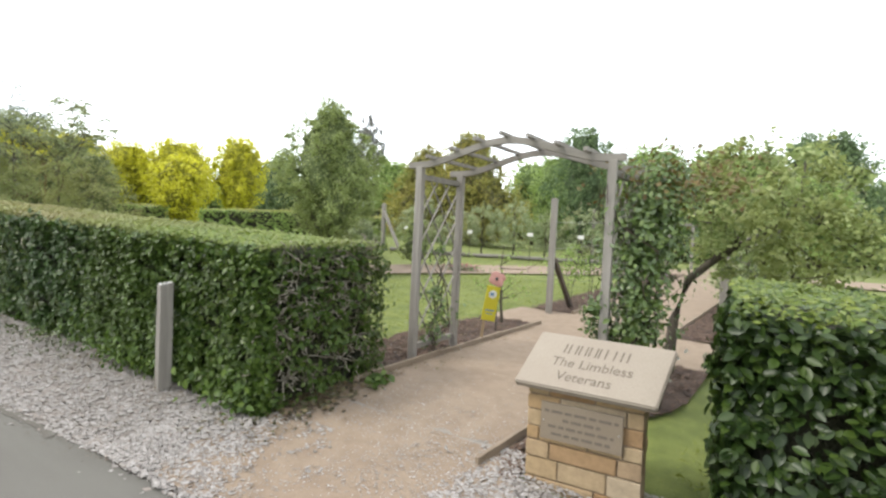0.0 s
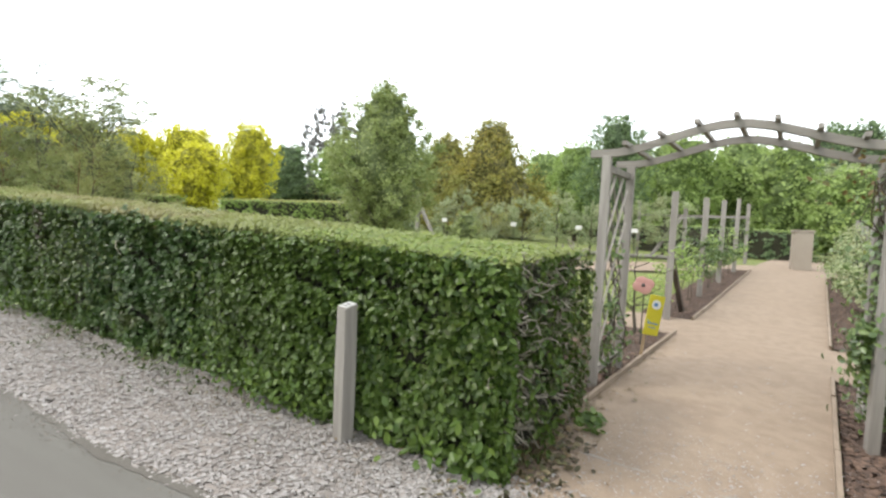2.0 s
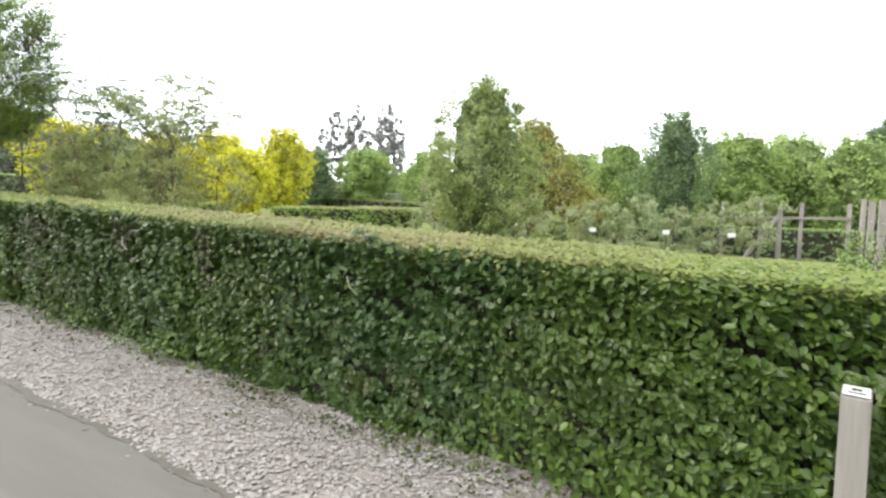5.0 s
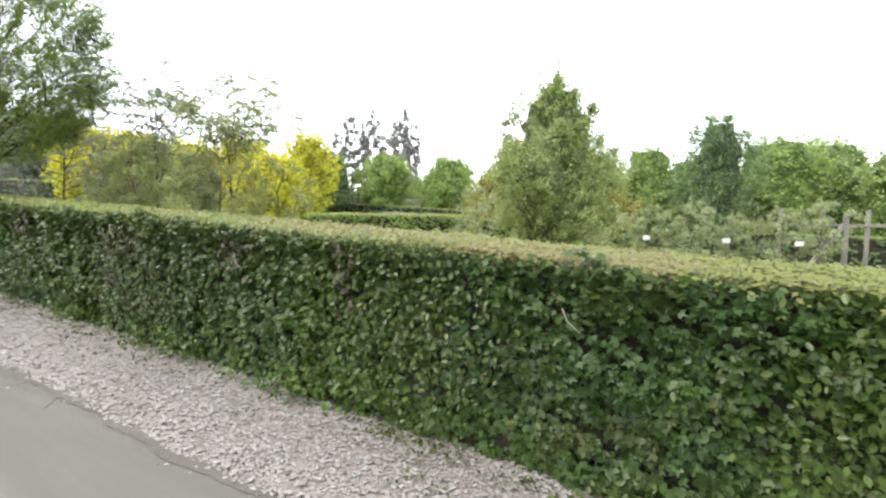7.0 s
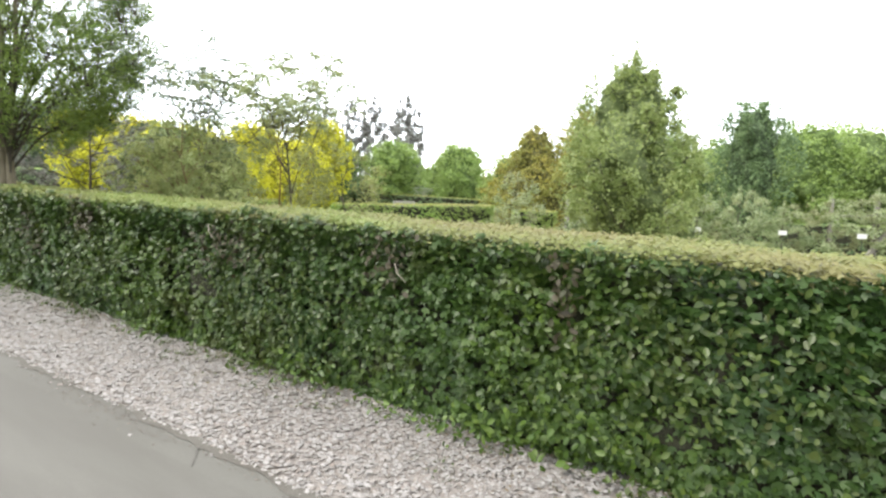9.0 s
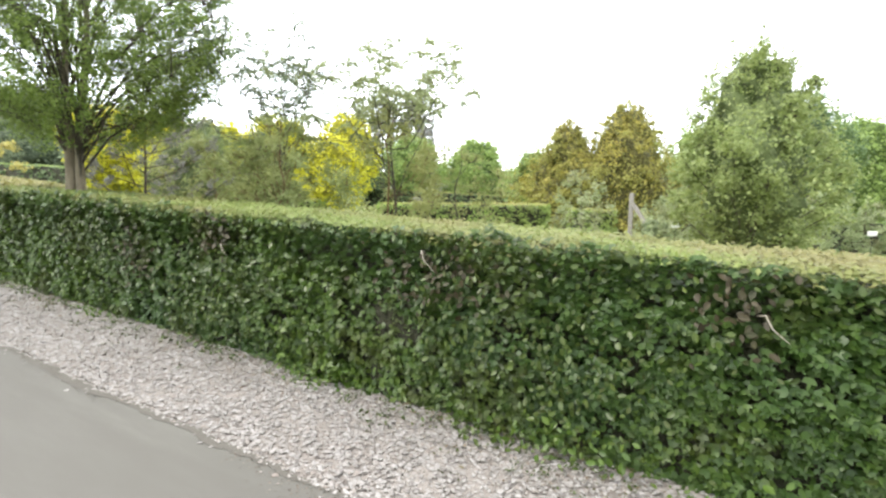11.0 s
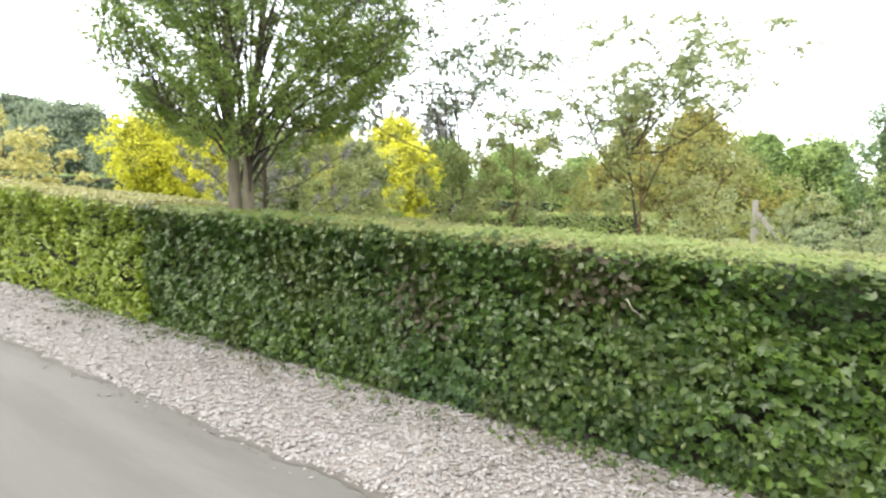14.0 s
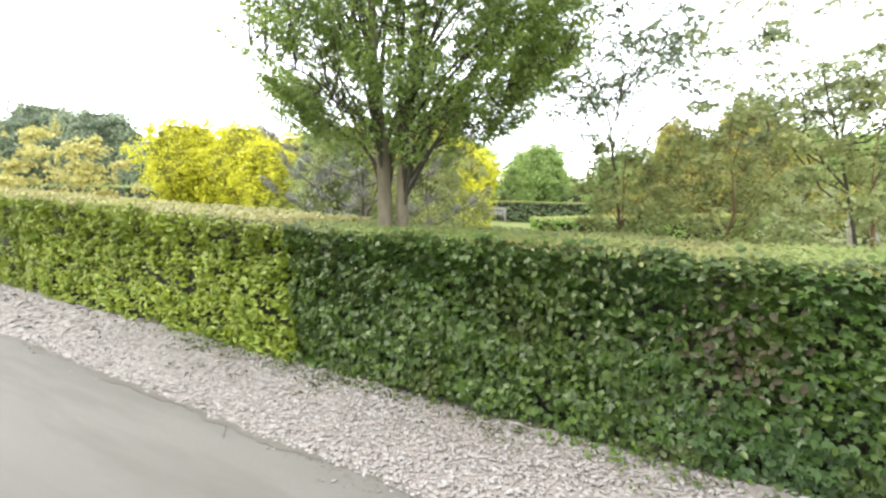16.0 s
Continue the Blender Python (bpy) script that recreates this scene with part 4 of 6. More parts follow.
tagged(part("stray_stones", chips("stray_stones", cx, cy, 0.034, 0.016 * rs.uniform(0.5, 1.6, n), rs, 0.5), GRAVEL), "stray small stones scattered on the sandy path", "gravel", "", "stuff")


def left_edge(y):
    return -2.54 + 0.2 * (y - 3.72)


def right_edge(y):
    return -1.03 + 0.208 * (y - 3.23)


def path_shape(X, Y):
    """The sandy path, with its mouth flaring onto the road."""
    flare = np.clip((3.25 - Y) / 1.8, 0, 1) ** 1.5
    lo, hi = left_edge(Y) + 0.25 * flare + 0.07 * np.sin(Y * 9) * (flare > 0), right_edge(Y) + 1.5 * flare
    return lo + X * (hi - lo), Y


structure("garden_path", sheet("garden_path", 0, 1, 1.56, 26, 0.028, 14, 160, 0.003, path_shape), SAND, "tan compacted sand path leading through the arch", "path")
cross = np.array([(-30, 6.2), (-22, 5.6), (-16, 5.2), (-12.5, 6.2), (-9.6, 8.4), (-7.1, 11.2), (-5.4, 12.7), (-3.1, 14.5), (-1.2, 15.8), (0.6, 16.6), (2.6, 16.9), (5, 17.0), (9, 16.6), (14, 15)], float)


cl = along(cross, 80)
ct = unit(np.gradient(cl, axis=0))
cn = np.stack([-ct[:, 1], ct[:, 0]], -1)
V = []
for o in (-0.95, -0.4, 0.2, 0.95):
    q = cl + cn * o
    V.append(np.stack([q[:, 0], q[:, 1], G(q[:, 0], q[:, 1]) + 0.024], -1))
V = np.stack(V, 1).reshape(-1, 3)
ii, kk = np.meshgrid(np.arange(79), np.arange(3), indexing="ij")
q0 = ii * 4 + kk
structure("cross_path", mesh_np("cross_path", V, quads=np.stack([q0, q0 + 1, q0 + 5, q0 + 4], -1).reshape(-1, 4)), SAND, "pale sand path curving across the lawn", "path")


def bed(name, label, xa, xb, y0, y1, seed, soil=SOIL, bits=MULCH, lift=0.03):
    """A strip of mulched soil, domed a little, with loose chips."""
    rs = np.random.default_rng(seed)

    def shp(X, Y):
        return xa(Y) + X * (xb(Y) - xa(Y)), Y
    me = sheet(name, 0, 1, y0, y1, lift, 8, int((y1 - y0) * 8) + 3, 0.012, shp, seed)
    ob = structure(name, me, soil, label, "flower bed")
    n = int((y1 - y0) * 420)
    yy = rs.uniform(y0, y1, n)
    f = rs.uniform(0, 1, n)
    xx = xa(yy) + f * (xb(yy) - xa(yy))
    part("mulch", chips("mulch", xx, yy, lift + 0.015, 0.05 * rs.uniform(0.4, 1.4, n), rs, 0.35), bits, ob, "", "stuff")
    return ob


bed("flower_bed_left", "dark mulched bed under the arch", lambda y: left_edge(y) - 0.85, lambda y: left_edge(y) - 0.02, 3.75, 6.75, 3)
bed("flower_bed_far_left", "dark mulched rose bed along the path", lambda y: left_edge(y) - 0.75, lambda y: left_edge(y) - 0.02, 7.9, 15.6, 4)
bed("flower_bed_right", "dark mulched bed beside the path and lectern", lambda y: right_edge(y) + 0.03, lambda y: right_edge(y) + 0.24 + 0.5 * smooth((y - 3.6) / 1.1), 2.72, 5.9, 5, lift=0.012)
bed("flower_bed_far_right", "dark mulched rose bed along the path", lambda y: right_edge(y) + 0.03, lambda y: right_edge(y) + 0.6, 7.25, 15.4, 6)
bed("soil_under_hedge", "bare dry soil under the hedge end", lambda y: -3.0 + 0 * y, lambda y: -2.52 + 0.12 * (y - 2.5) + 0.05 * np.sin(y * 5), 2.42, 3.75, 8, DRY_SOIL, LITTER)


for nm, xa, xb, y0, y1 in (("path_spur_left", lambda y: left_edge(y) - 0.9, lambda y: left_edge(y) + 0.06, 6.74, 7.92), ("path_spur_right", lambda y: right_edge(y) - 0.06, lambda y: right_edge(y) + 0.8, 5.88, 7.27)):
    def spur(X, Y):
        return xa(Y) + X * (xb(Y) - xa(Y)), Y
    structure(nm, sheet(nm, 0, 1, y0, y1, 0.024, 8, 12, 0.003, spur), SAND, "sandy spur between the mulched beds", "path")


def boards(name, label, fx, y0, y1, step, seed):
    """Timber edging, board by board, standing slightly proud of the path."""
    rs = np.random.default_rng(seed)
    th = tagged(thing(name, label, "edging", "", (float(fx(y0)), y0, g(fx(y0), y0))), kind="structure")
    y = y0
    while y < y1 - 0.1:
        e = min(y + step, y1)
        a = (float(fx(y)), y + 0.006, g(fx(y), y) + 0.035 + rs.normal(0, 0.004))
        b = (float(fx(e)), e - 0.006, g(fx(e), e) + 0.035 + rs.normal(0, 0.004))
        part("board", beam(a, b, 0.032, 0.09, 0.005), BOARD, th)
        y = e
    return th


boards("edging_left", "pale timber edging boards along the path", lambda y: left_edge(y), 3.3, 6.8, 1.2, 21)
boards("edging_far_left", "pale timber edging boards along the path", lambda y: left_edge(y), 7.9, 15.6, 1.5, 22)
boards("edging_right", "pale timber edging boards along the path", lambda y: right_edge(y), 2.72, 5.9, 1.25, 23)
boards("edging_far_right", "pale timber edging boards along the path", lambda y: right_edge(y), 7.25, 15.4, 1.5, 24)

# flush edging stone across the mouth of the path
sill = [(-2.62 + 0.4 * k, 3.01) for k in range(5)]
th = tagged(thing("path_threshold", "pale grey edging stones laid flush across the path", "edging", "", (-1.8, 3.01, g(-1.8, 3.01))), kind="structure")
for x, y in sill:
    part("edging_stone", beam((x + 0.004, y, g(x, y) + 0.002), (x + 0.396, y + 0.004, g(x + 0.4, y) + 0.002), 0.06, 0.05, 0.006), SLAB_GREY, th)
# log edging in front of the espaliers
th = tagged(thing("log_edging", "weathered grey logs edging the espalier bed", "edging", "", (-6, 16.2, g(-6, 16.2))), kind="structure")
for k in range(5):
    x0, x1 = -10.6 + 1.72 * k, -10.6 + 1.72 * (k + 1) - 0.03
    y0, y1 = 15.3 + 0.235 * (x0 + 10.6), 15.3 + 0.235 * (x1 + 10.6) + 0.04
    part("log", tubes("log", [[((x0, y0, g(x0, y0) + 0.06), 0.07), (((x0 + x1) / 2, (y0 + y1) / 2 + 0.02, g((x0 + x1) / 2, (y0 + y1) / 2) + 0.07), 0.075), ((x1, y1, g(x1, y1) + 0.06), 0.066)]], 9), OAK_RAIL, th)
# pink bedding flowers at the cross path
rs = np.random.default_rng(61)
n = 700
x, y = rs.normal(-5.75, 0.3, n), rs.normal(12.0, 0.12, n)
p = np.stack([x, y, G(x, y) + rs.uniform(0.02, 0.16, n)], -1)
th = thing("bedding_flower", "low clump of pink bedding flowers beside the sand path", "flowers", "", (-5.75, 12.0, g(-5.75, 12.0)))
part("foliage", scatter("foliage", LEAFLET, p[:450], np.tile([[0, -0.3, 1.0]], (450, 1)), 0.06, rs, 0.6), L_ROSE, th, "", "stuff")
part("blossom", scatter("blossom", LEAFLET, p[450:] + (0, 0, 0.05), np.tile([[0, -0.6, 1.0]], (250, 1)), 0.05, rs, 0.5), PETAL_PINK, th, "pink blossom", "stuff")

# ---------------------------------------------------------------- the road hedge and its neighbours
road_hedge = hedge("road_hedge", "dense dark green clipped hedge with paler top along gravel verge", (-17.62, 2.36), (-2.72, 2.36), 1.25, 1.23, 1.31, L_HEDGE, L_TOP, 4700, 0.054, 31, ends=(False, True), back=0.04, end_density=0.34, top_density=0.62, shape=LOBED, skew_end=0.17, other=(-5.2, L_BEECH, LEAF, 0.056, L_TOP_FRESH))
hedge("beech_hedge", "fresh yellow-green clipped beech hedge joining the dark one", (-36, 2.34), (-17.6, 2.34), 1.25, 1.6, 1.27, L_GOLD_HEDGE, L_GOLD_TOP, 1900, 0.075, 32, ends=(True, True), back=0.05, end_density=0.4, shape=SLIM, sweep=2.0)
hedge("entrance_hedge", "glossy green clipped hedge beside lectern, young top leaves brightened for sky light", (0.19, 2.3), (7, 2.3), 1.42, 1.36, 1.36, L_RIGHT, L_RIGHT_TOP, 2700, 0.062, 33, back=0.1, end_density=1.2, top_density=0.8, skew=0.06)

rs = np.random.default_rng(40)
# dry twigs bared at the clipped end of the road hedge
lines = []
for i in range(460):
    y0, z0 = rs.uniform(2.5, 3.55), rs.uniform(0.12, 1.22)
    end = -2.72 + 0.17 * (y0 - 2.36)
    p = np.array([end - 0.16, y0, z0 + g(-2.7, y0)])
    ln = [(p, 0.008)]
    d = np.array([0.6, rs.normal(0, 0.5), rs.normal(0.1, 0.5)])
    for k in range(4):
        d = unit((d + rs.normal(0, 0.55, 3))[None])[0]
        p = p + d * 0.055
        p[0] = min(p[0], end + 0.03 + rs.uniform(-0.03, 0.03))
        ln.append((p, 0.0078 - 0.001 * k))
    lines.append(ln)
part("dry_growth", tubes("dry_growth", lines, 4), TWIG, road_hedge, "bare grey twigs at the cut end", "stuff")
# bunches of olive, browned and young leaves on the front
def tuft(parent, name, leaf, cx, cz, rx, rz, n, size, seed, y=2.34, droop=0.8, out=0.03, label=""):
    rs = np.random.default_rng(seed)
    x = rs.normal(cx, rx, n)
    z = rs.normal(cz, rz, n)
    keep = (z > 0.02) & (z < 1.24) & (x < -2.76)
    x, z = x[keep], z[keep]
    p = np.stack([x, y - np.abs(rs.normal(0, out, len(x))), G(x, y) + z], -1)
    part(name, scatter(name, LEAF, p, np.tile([[0, -1.0, 0.3]], (len(x), 1)), size * rs.uniform(0.6, 1.2, len(x)), rs, 0.5, droop), leaf, parent, label, "stuff")


for cx, cz, rx, rz, n in ((-5.1, 0.75, 0.25, 0.28, 220), (-10.2, 0.6, 0.5, 0.35, 700), (-7.4, 0.75, 0.45, 0.3, 600), (-13.0, 0.5, 0.5, 0.3, 600), (-15.2, 0.9, 0.5, 0.25, 500), (-3.2, 0.9, 0.3, 0.3, 300)):
    tuft(road_hedge, "olive_leaves", L_HEDGE_OLIVE, cx, cz, rx, rz, n, 0.05, int(-cx * 10))
for cx, cz, rx, rz, n in ((-9.2, 1.05, 0.1, 0.1, 70), (-8.0, 1.0, 0.05, 0.18, 60), (-13.1, 1.05, 0.12, 0.1, 110), (-10.9, 0.95, 0.25, 0.12, 120), (-14.3, 0.75, 0.15, 0.2, 90)):
    tuft(road_hedge, "browned_leaves", L_BROWN, cx, cz, rx, rz, n, 0.055, int(-cx * 11), out=0.02)
rs = np.random.default_rng(41)
n = 620
y_ = np.where(rs.uniform(size=n) < 0.7, rs.normal(3.5, 0.06, n), rs.uniform(2.4, 3.55, n))
z_ = rs.uniform(0.1, 1.28, n)
p = np.stack([-2.72 + 0.17 * (y_ - 2.36) + 0.02 * rs.normal(size=n), y_, G(-2.6, y_) + z_], -1)
part("end_growth", scatter("end_growth", LEAF, p, np.tile([[1.0, 0.2, 0.3]], (n, 1)), 0.05 * rs.uniform(0.6, 1.2, n), rs, 0.6, 0.6), L_HEDGE_OLIVE, road_hedge, "thin green leaves at the bare end", "stuff")
tuft(road_hedge, "young_growth", L_LIME, -5.2, 0.3, 0.22, 0.2, 90, 0.05, 71, out=0.05, droop=1.6, label="lime green young shoots")
tuft(road_hedge, "young_growth", L_LIME, -4.5, 0.17, 0.32, 0.1, 300, 0.056, 72, out=0.06, droop=1.4)
tuft(road_hedge, "young_growth", L_LIME, -3.05, 0.16, 0.25, 0.1, 120, 0.07, 73, out=0.07, droop=1.4)
tuft(road_hedge, "young_growth", L_LIME, -3.1, 1.15, 0.3, 0.12, 150, 0.055, 74, out=0.02)
tuft(road_hedge, "young_growth", L_LIME, -8.4, 0.12, 0.3, 0.08, 120, 0.06, 75, out=0.06)
tuft(road_hedge, "young_growth", L_LIME, -12.0, 0.1, 0.2, 0.07, 60, 0.05, 76, out=0.04)
tuft(road_hedge, "young_growth", L_LIME, -10.0, 0.12, 0.25, 0.08, 110, 0.055, 77, out=0.05)


# a few pale dead shoots standing out of the front
for k, (x, h, tall) in enumerate(((-10.93, 1.14, 0.13), (-9.05, 1.04, 0.12), (-12.9, 0.98, 0.1), (-6.4, 1.02, 0.12))):
    zz = g(x, 2.3) + h
    part("dead_shoot", tubes("dead_shoot", [[((x - 0.05, 2.36, zz - 0.02), 0.004), ((x - 0.03, 2.27, zz), 0.004), ((x, 2.255, zz - tall * 0.5), 0.0035), ((x + 0.07, 2.26, zz - tall), 0.002)]], 5), TWIG, road_hedge, "pale dead shoot")


def weeds(label, cx, cy, rx, ry, n, leaf, size, seed):
    rs = np.random.default_rng(seed)
    x, y = rs.normal(cx, rx, n), rs.normal(cy, ry, n)
    p = np.stack([x, y, G(x, y) + 0.02 + np.abs(rs.normal(0, 0.045, n))], -1)
    ob = part("weeds", scatter("weeds", LEAF, p, np.tile([[0, -0.4, 1.0]], (n, 1)), size * rs.uniform(0.5, 1.3, n), rs, 0.6), leaf)
    tagged(ob, label, "weeds", "weeds at the hedge foot", "stuff")


for i, (cx, rx, n) in enumerate(((-6.0, 0.35, 160), (-9.0, 0.3, 110), (-10.3, 0.35, 140), (-12.0, 0.25, 90), (-13.3, 0.3, 120), (-14.9, 0.4, 130), (-16.6, 0.6, 200), (-18.6, 0.7, 160), (-7.4, 0.25, 90))):
    weeds("small green weeds growing at the hedge foot", cx, 2.27, rx, 0.06, n, L_LIME if i % 2 else L_HEDGE_OLIVE, 0.04, 80 + i)
weeds("fallen dry leaves and weeds under hedge end", -2.62, 2.8, 0.12, 0.28, 200, L_BROWN, 0.05, 95)
weeds("broad green weed at the hedge corner", -2.45, 3.45, 0.06, 0.08, 60, L_LIME, 0.09, 96)

# lawn blades near the arch
n = 42000
gx, gy = rs.uniform(-7.5, 5, n), rs.uniform(3.3, 12, n)
off_path = (gx < left_edge(gy) - 0.85) | (gx > right_edge(gy) + np.where(gy < 3.6, 0.5, 0.95))
off_path &= (gx < -2.8) | (gy > 3.7) | (gx > 0)
off_path &= ~((gx < -2.4) & (gy < 3.7))
gx, gy = gx[off_path], gy[off_path]
p = np.stack([gx, gy, G(gx, gy) + 0.012], -1)
lawn = part("grass", scatter("grass", NEEDLE, p, np.tile([[0, -0.15, 1.0]], (len(gx), 1)), 0.05 * rs.uniform(0.6, 1.2, len(gx)), rs, 0.35), GRASS)
tagged(lawn, "short mown green grass of the garden lawn", "grass", "", "stuff")

# low hedges inside the garden
hedge("garden_hedge", "low clipped green hedge with a pale top inside the garden", (-18.7, 12.6), (-13.4, 14.9), 1.2, 1.1, 1.35, L_GARDEN, L_GARDEN_TOP, 700, 0.085, 51, shape=LEAFLET, back=0, end_density=1.2)
hedge("garden_hedge", "low clipped green hedge beyond a gap, under golden trees", (-25.0, 9.85), (-20.7, 11.72), 1.2, 1.05, 1.1, L_GARDEN, L_GARDEN_TOP, 700, 0.085, 59, shape=LEAFLET, back=0, end_density=1.2)
hedge("garden_hedge", "short clipped hedge at the end of the espaliers", (-12.75, 15.3), (-11.45, 15.95), 0.9, 1.25, 1.25, L_GARDEN, L_GARDEN_TOP, 700, 0.085, 56, shape=LEAFLET, back=0)
hedge("garden_hedge", "long clipped green hedge behind the bench", (-44, 33), (-14, 33), 1.4, 1.5, 1.6, L_DARK, L_GARDEN_TOP, 200, 0.16, 52, shape=LEAFLET, back=0)
hedge("garden_hedge", "dark clipped hedge block at the lawn's end", (9, 27), (26, 27), 1.6, 1.6, 1.6, L_DARK, L_GREEN, 120, 0.15, 53, shape=LEAFLET, back=0)
hedge("garden_hedge", "dark clipped hedge beyond the espaliers", (-4, 24), (3.0, 24), 1.2, 1.3, 1.3, L_DARK, L_GREEN, 150, 0.13, 54, shape=LEAFLET, back=0)
hedge("garden_hedge", "distant dark hedge behind the golden trees", (-60, 14), (-36, 14), 1.5, 1.7, 1.7, L_DARK, L_GREEN, 80, 0.2, 55, shape=LEAFLET, back=0)


# ---------------------------------------------------------------- waymark post
def waymark_post(x, y):
    z = g(x, y)
    th = thing("waymark_post", "silvered square wooden post with white waymark plate on gravel", "post", "", (x, y, z))
    w = 0.049
    turn = Matrix.Translation((x, y, 0)) @ pose(0, 0, 0, 0, 0, -15) @ Matrix.Translation((-x, -y, 0))
    bm = bmesh.new()
    rings = []
    for zz, k, tilt in ((-0.1, 1.0, 0), (0.45, 0.99, 0), (0.87, 0.985, 0.006), (0.885, 0.965, 0.012)):
        rings.append([bm.verts.new((x + sx * w * k, y + sy * w * k, z + zz + tilt * sy)) for sx, sy in ((-1, -1), (1, -1), (1, 1), (-1, 1))])
    for a, b in zip(rings, rings[1:]):
        for i in range(4):
            bm.faces.new((a[i], a[(i + 1) % 4], b[(i + 1) % 4], b[i]))
    bm.faces.new(rings[-1])
    bm.faces.new(rings[0][::-1])
    bmesh.ops.bevel(bm, geom=[e for e in bm.edges if abs(e.verts[0].co.z - e.verts[1].co.z) > 0.2], offset=0.006, segments=2, affect="EDGES")
    bmesh.ops.transform(bm, matrix=turn, verts=bm.verts)
    part("shaft", bm, OAK, th)
    tilt = turn @ Matrix.Translation((x, y, z + 0.889)) @ pose(0, 0, 0, 12.5)
    plate = part("plate", box((-0.043, -0.043, 0), (0.043, 0.043, 0.005), 0.002, tilt), WHITE, th, "white plastic waymark plate")
    part("arrow", box((-0.016, -0.002, 0.005), (0.018, 0.016, 0.007), 0, tilt), BLACK, plate)
    part("mark", box((-0.028, -0.028, 0.005), (0.03, -0.018, 0.0065), 0, tilt), BLACK, plate)
    return th


waymark_post(-3.8, 2.28)


# ---------------------------------------------------------------- timber arch
def rose_arch():
    lf, lb, rf, rb = (-2.55, 4.18), (-2.42, 4.88), (-0.63, 4.21), (-0.50, 4.91)
    th = thing("rose_arch", "silvered oak garden arch with lattice sides over the path", "arch", "", (-1.55, 4.5, g(-1.55, 4.5)))
    top = 2.27
    for px, py in (lf, lb, rf, rb):
        part("post", beam((px, py, g(px, py) - 0.1), (px + 0.015, py, top), 0.075, 0.075, 0.006), OAK, th)

    def curve(f):
        """Height of the arched beam along its length: a low ogee."""
        return top + 0.02 + 0.205 * smooth(1 - abs(f - 0.5) / 0.44)
    for a, b in ((lf, rf), (lb, rb)):
        bm = bmesh.new()
        ring = []
        n = 20
        for i in range(n + 1):
            f = i / n
            e = -0.065 + f * 1.13
            px, py = a[0] + (b[0] - a[0]) * e, a[1] + (b[1] - a[1]) * e
            zc = float(curve(f))
            ring.append([bm.verts.new((px, py + dy, zc + dz)) for dy, dz in ((-0.02, -0.033), (0.02, -0.033), (0.02, 0.033), (-0.02, 0.033))])
        for r0, r1 in zip(ring, ring[1:]):
            for i in range(4):
                bm.faces.new((r0[i], r1[i], r1[(i + 1) % 4], r0[(i + 1) % 4]))
        bm.faces.new(ring[0])
        bm.faces.new(ring[-1][::-1])
        bmesh.ops.recalc_face_normals(bm, faces=bm.faces)
        part("arched_beam", bm, OAK_RAIL, th)
    for i, f in enumerate((0.14, 0.26, 0.38, 0.5, 0.62, 0.74, 0.86)):
        e = -0.065 + f * 1.13
        x0, y0 = lf[0] + (rf[0] - lf[0]) * e, lf[1] + (rf[1] - lf[1]) * e
        x1, y1 = lb[0] + (rb[0] - lb[0]) * e, lb[1] + (rb[1] - lb[1]) * e
        z = float(curve(f)) + 0.033 + 0.012
        part("rafter", beam((x0 - 0.02, y0 - 0.14, z), (x1 + 0.02, y1 + 0.14, z), 0.036, 0.036, 0.004), OAK, th)
    for (a, b) in ((lf, lb), (rf, rb)):
        a3, b3 = np.array([*a, g(*a)]), np.array([*b, g(*b)])
        side = part("side_rail", beam(a3 + (0, 0, 0.16), b3 + (0, 0, 0.16), 0.04, 0.06, 0.004), OAK_RAIL, th)
        part("side_rail", beam((*a, top - 0.1), (*b, top - 0.1), 0.04, 0.06, 0.004), OAK_RAIL, th)
        zl, zh = 0.2 + (a3[2] + b3[2]) / 2, top - 0.12
        dirv = np.array(b) - np.array(a)
        for sgn in (1, -1):
            for k in range(-9, 11):
                # slanting battens, cut off at the frame
                seg = []
                for f in np.linspace(0, 1, 60):
                    z = zl + (zh - zl) * f
                    q = 0.5 + k * 0.3 + sgn * (z - (zl + zh) / 2) * 0.95
                    if 0.07 < q < 0.93:
                        seg.append((q, z))
                if len(seg) > 3:
                    s0, s1 = seg[0], seg[-1]
                    o = 0.007 * sgn
                    part("batten", beam((a[0] + dirv[0] * s0[0] + o, a[1] + dirv[1] * s0[0], s0[1]), (a[0] + dirv[0] * s1[0] + o, a[1] + dirv[1] * s1[0], s1[1]), 0.009, 0.018, 0.002, (1, 0, 0)), OAK, th)
    return th


rose_arch()


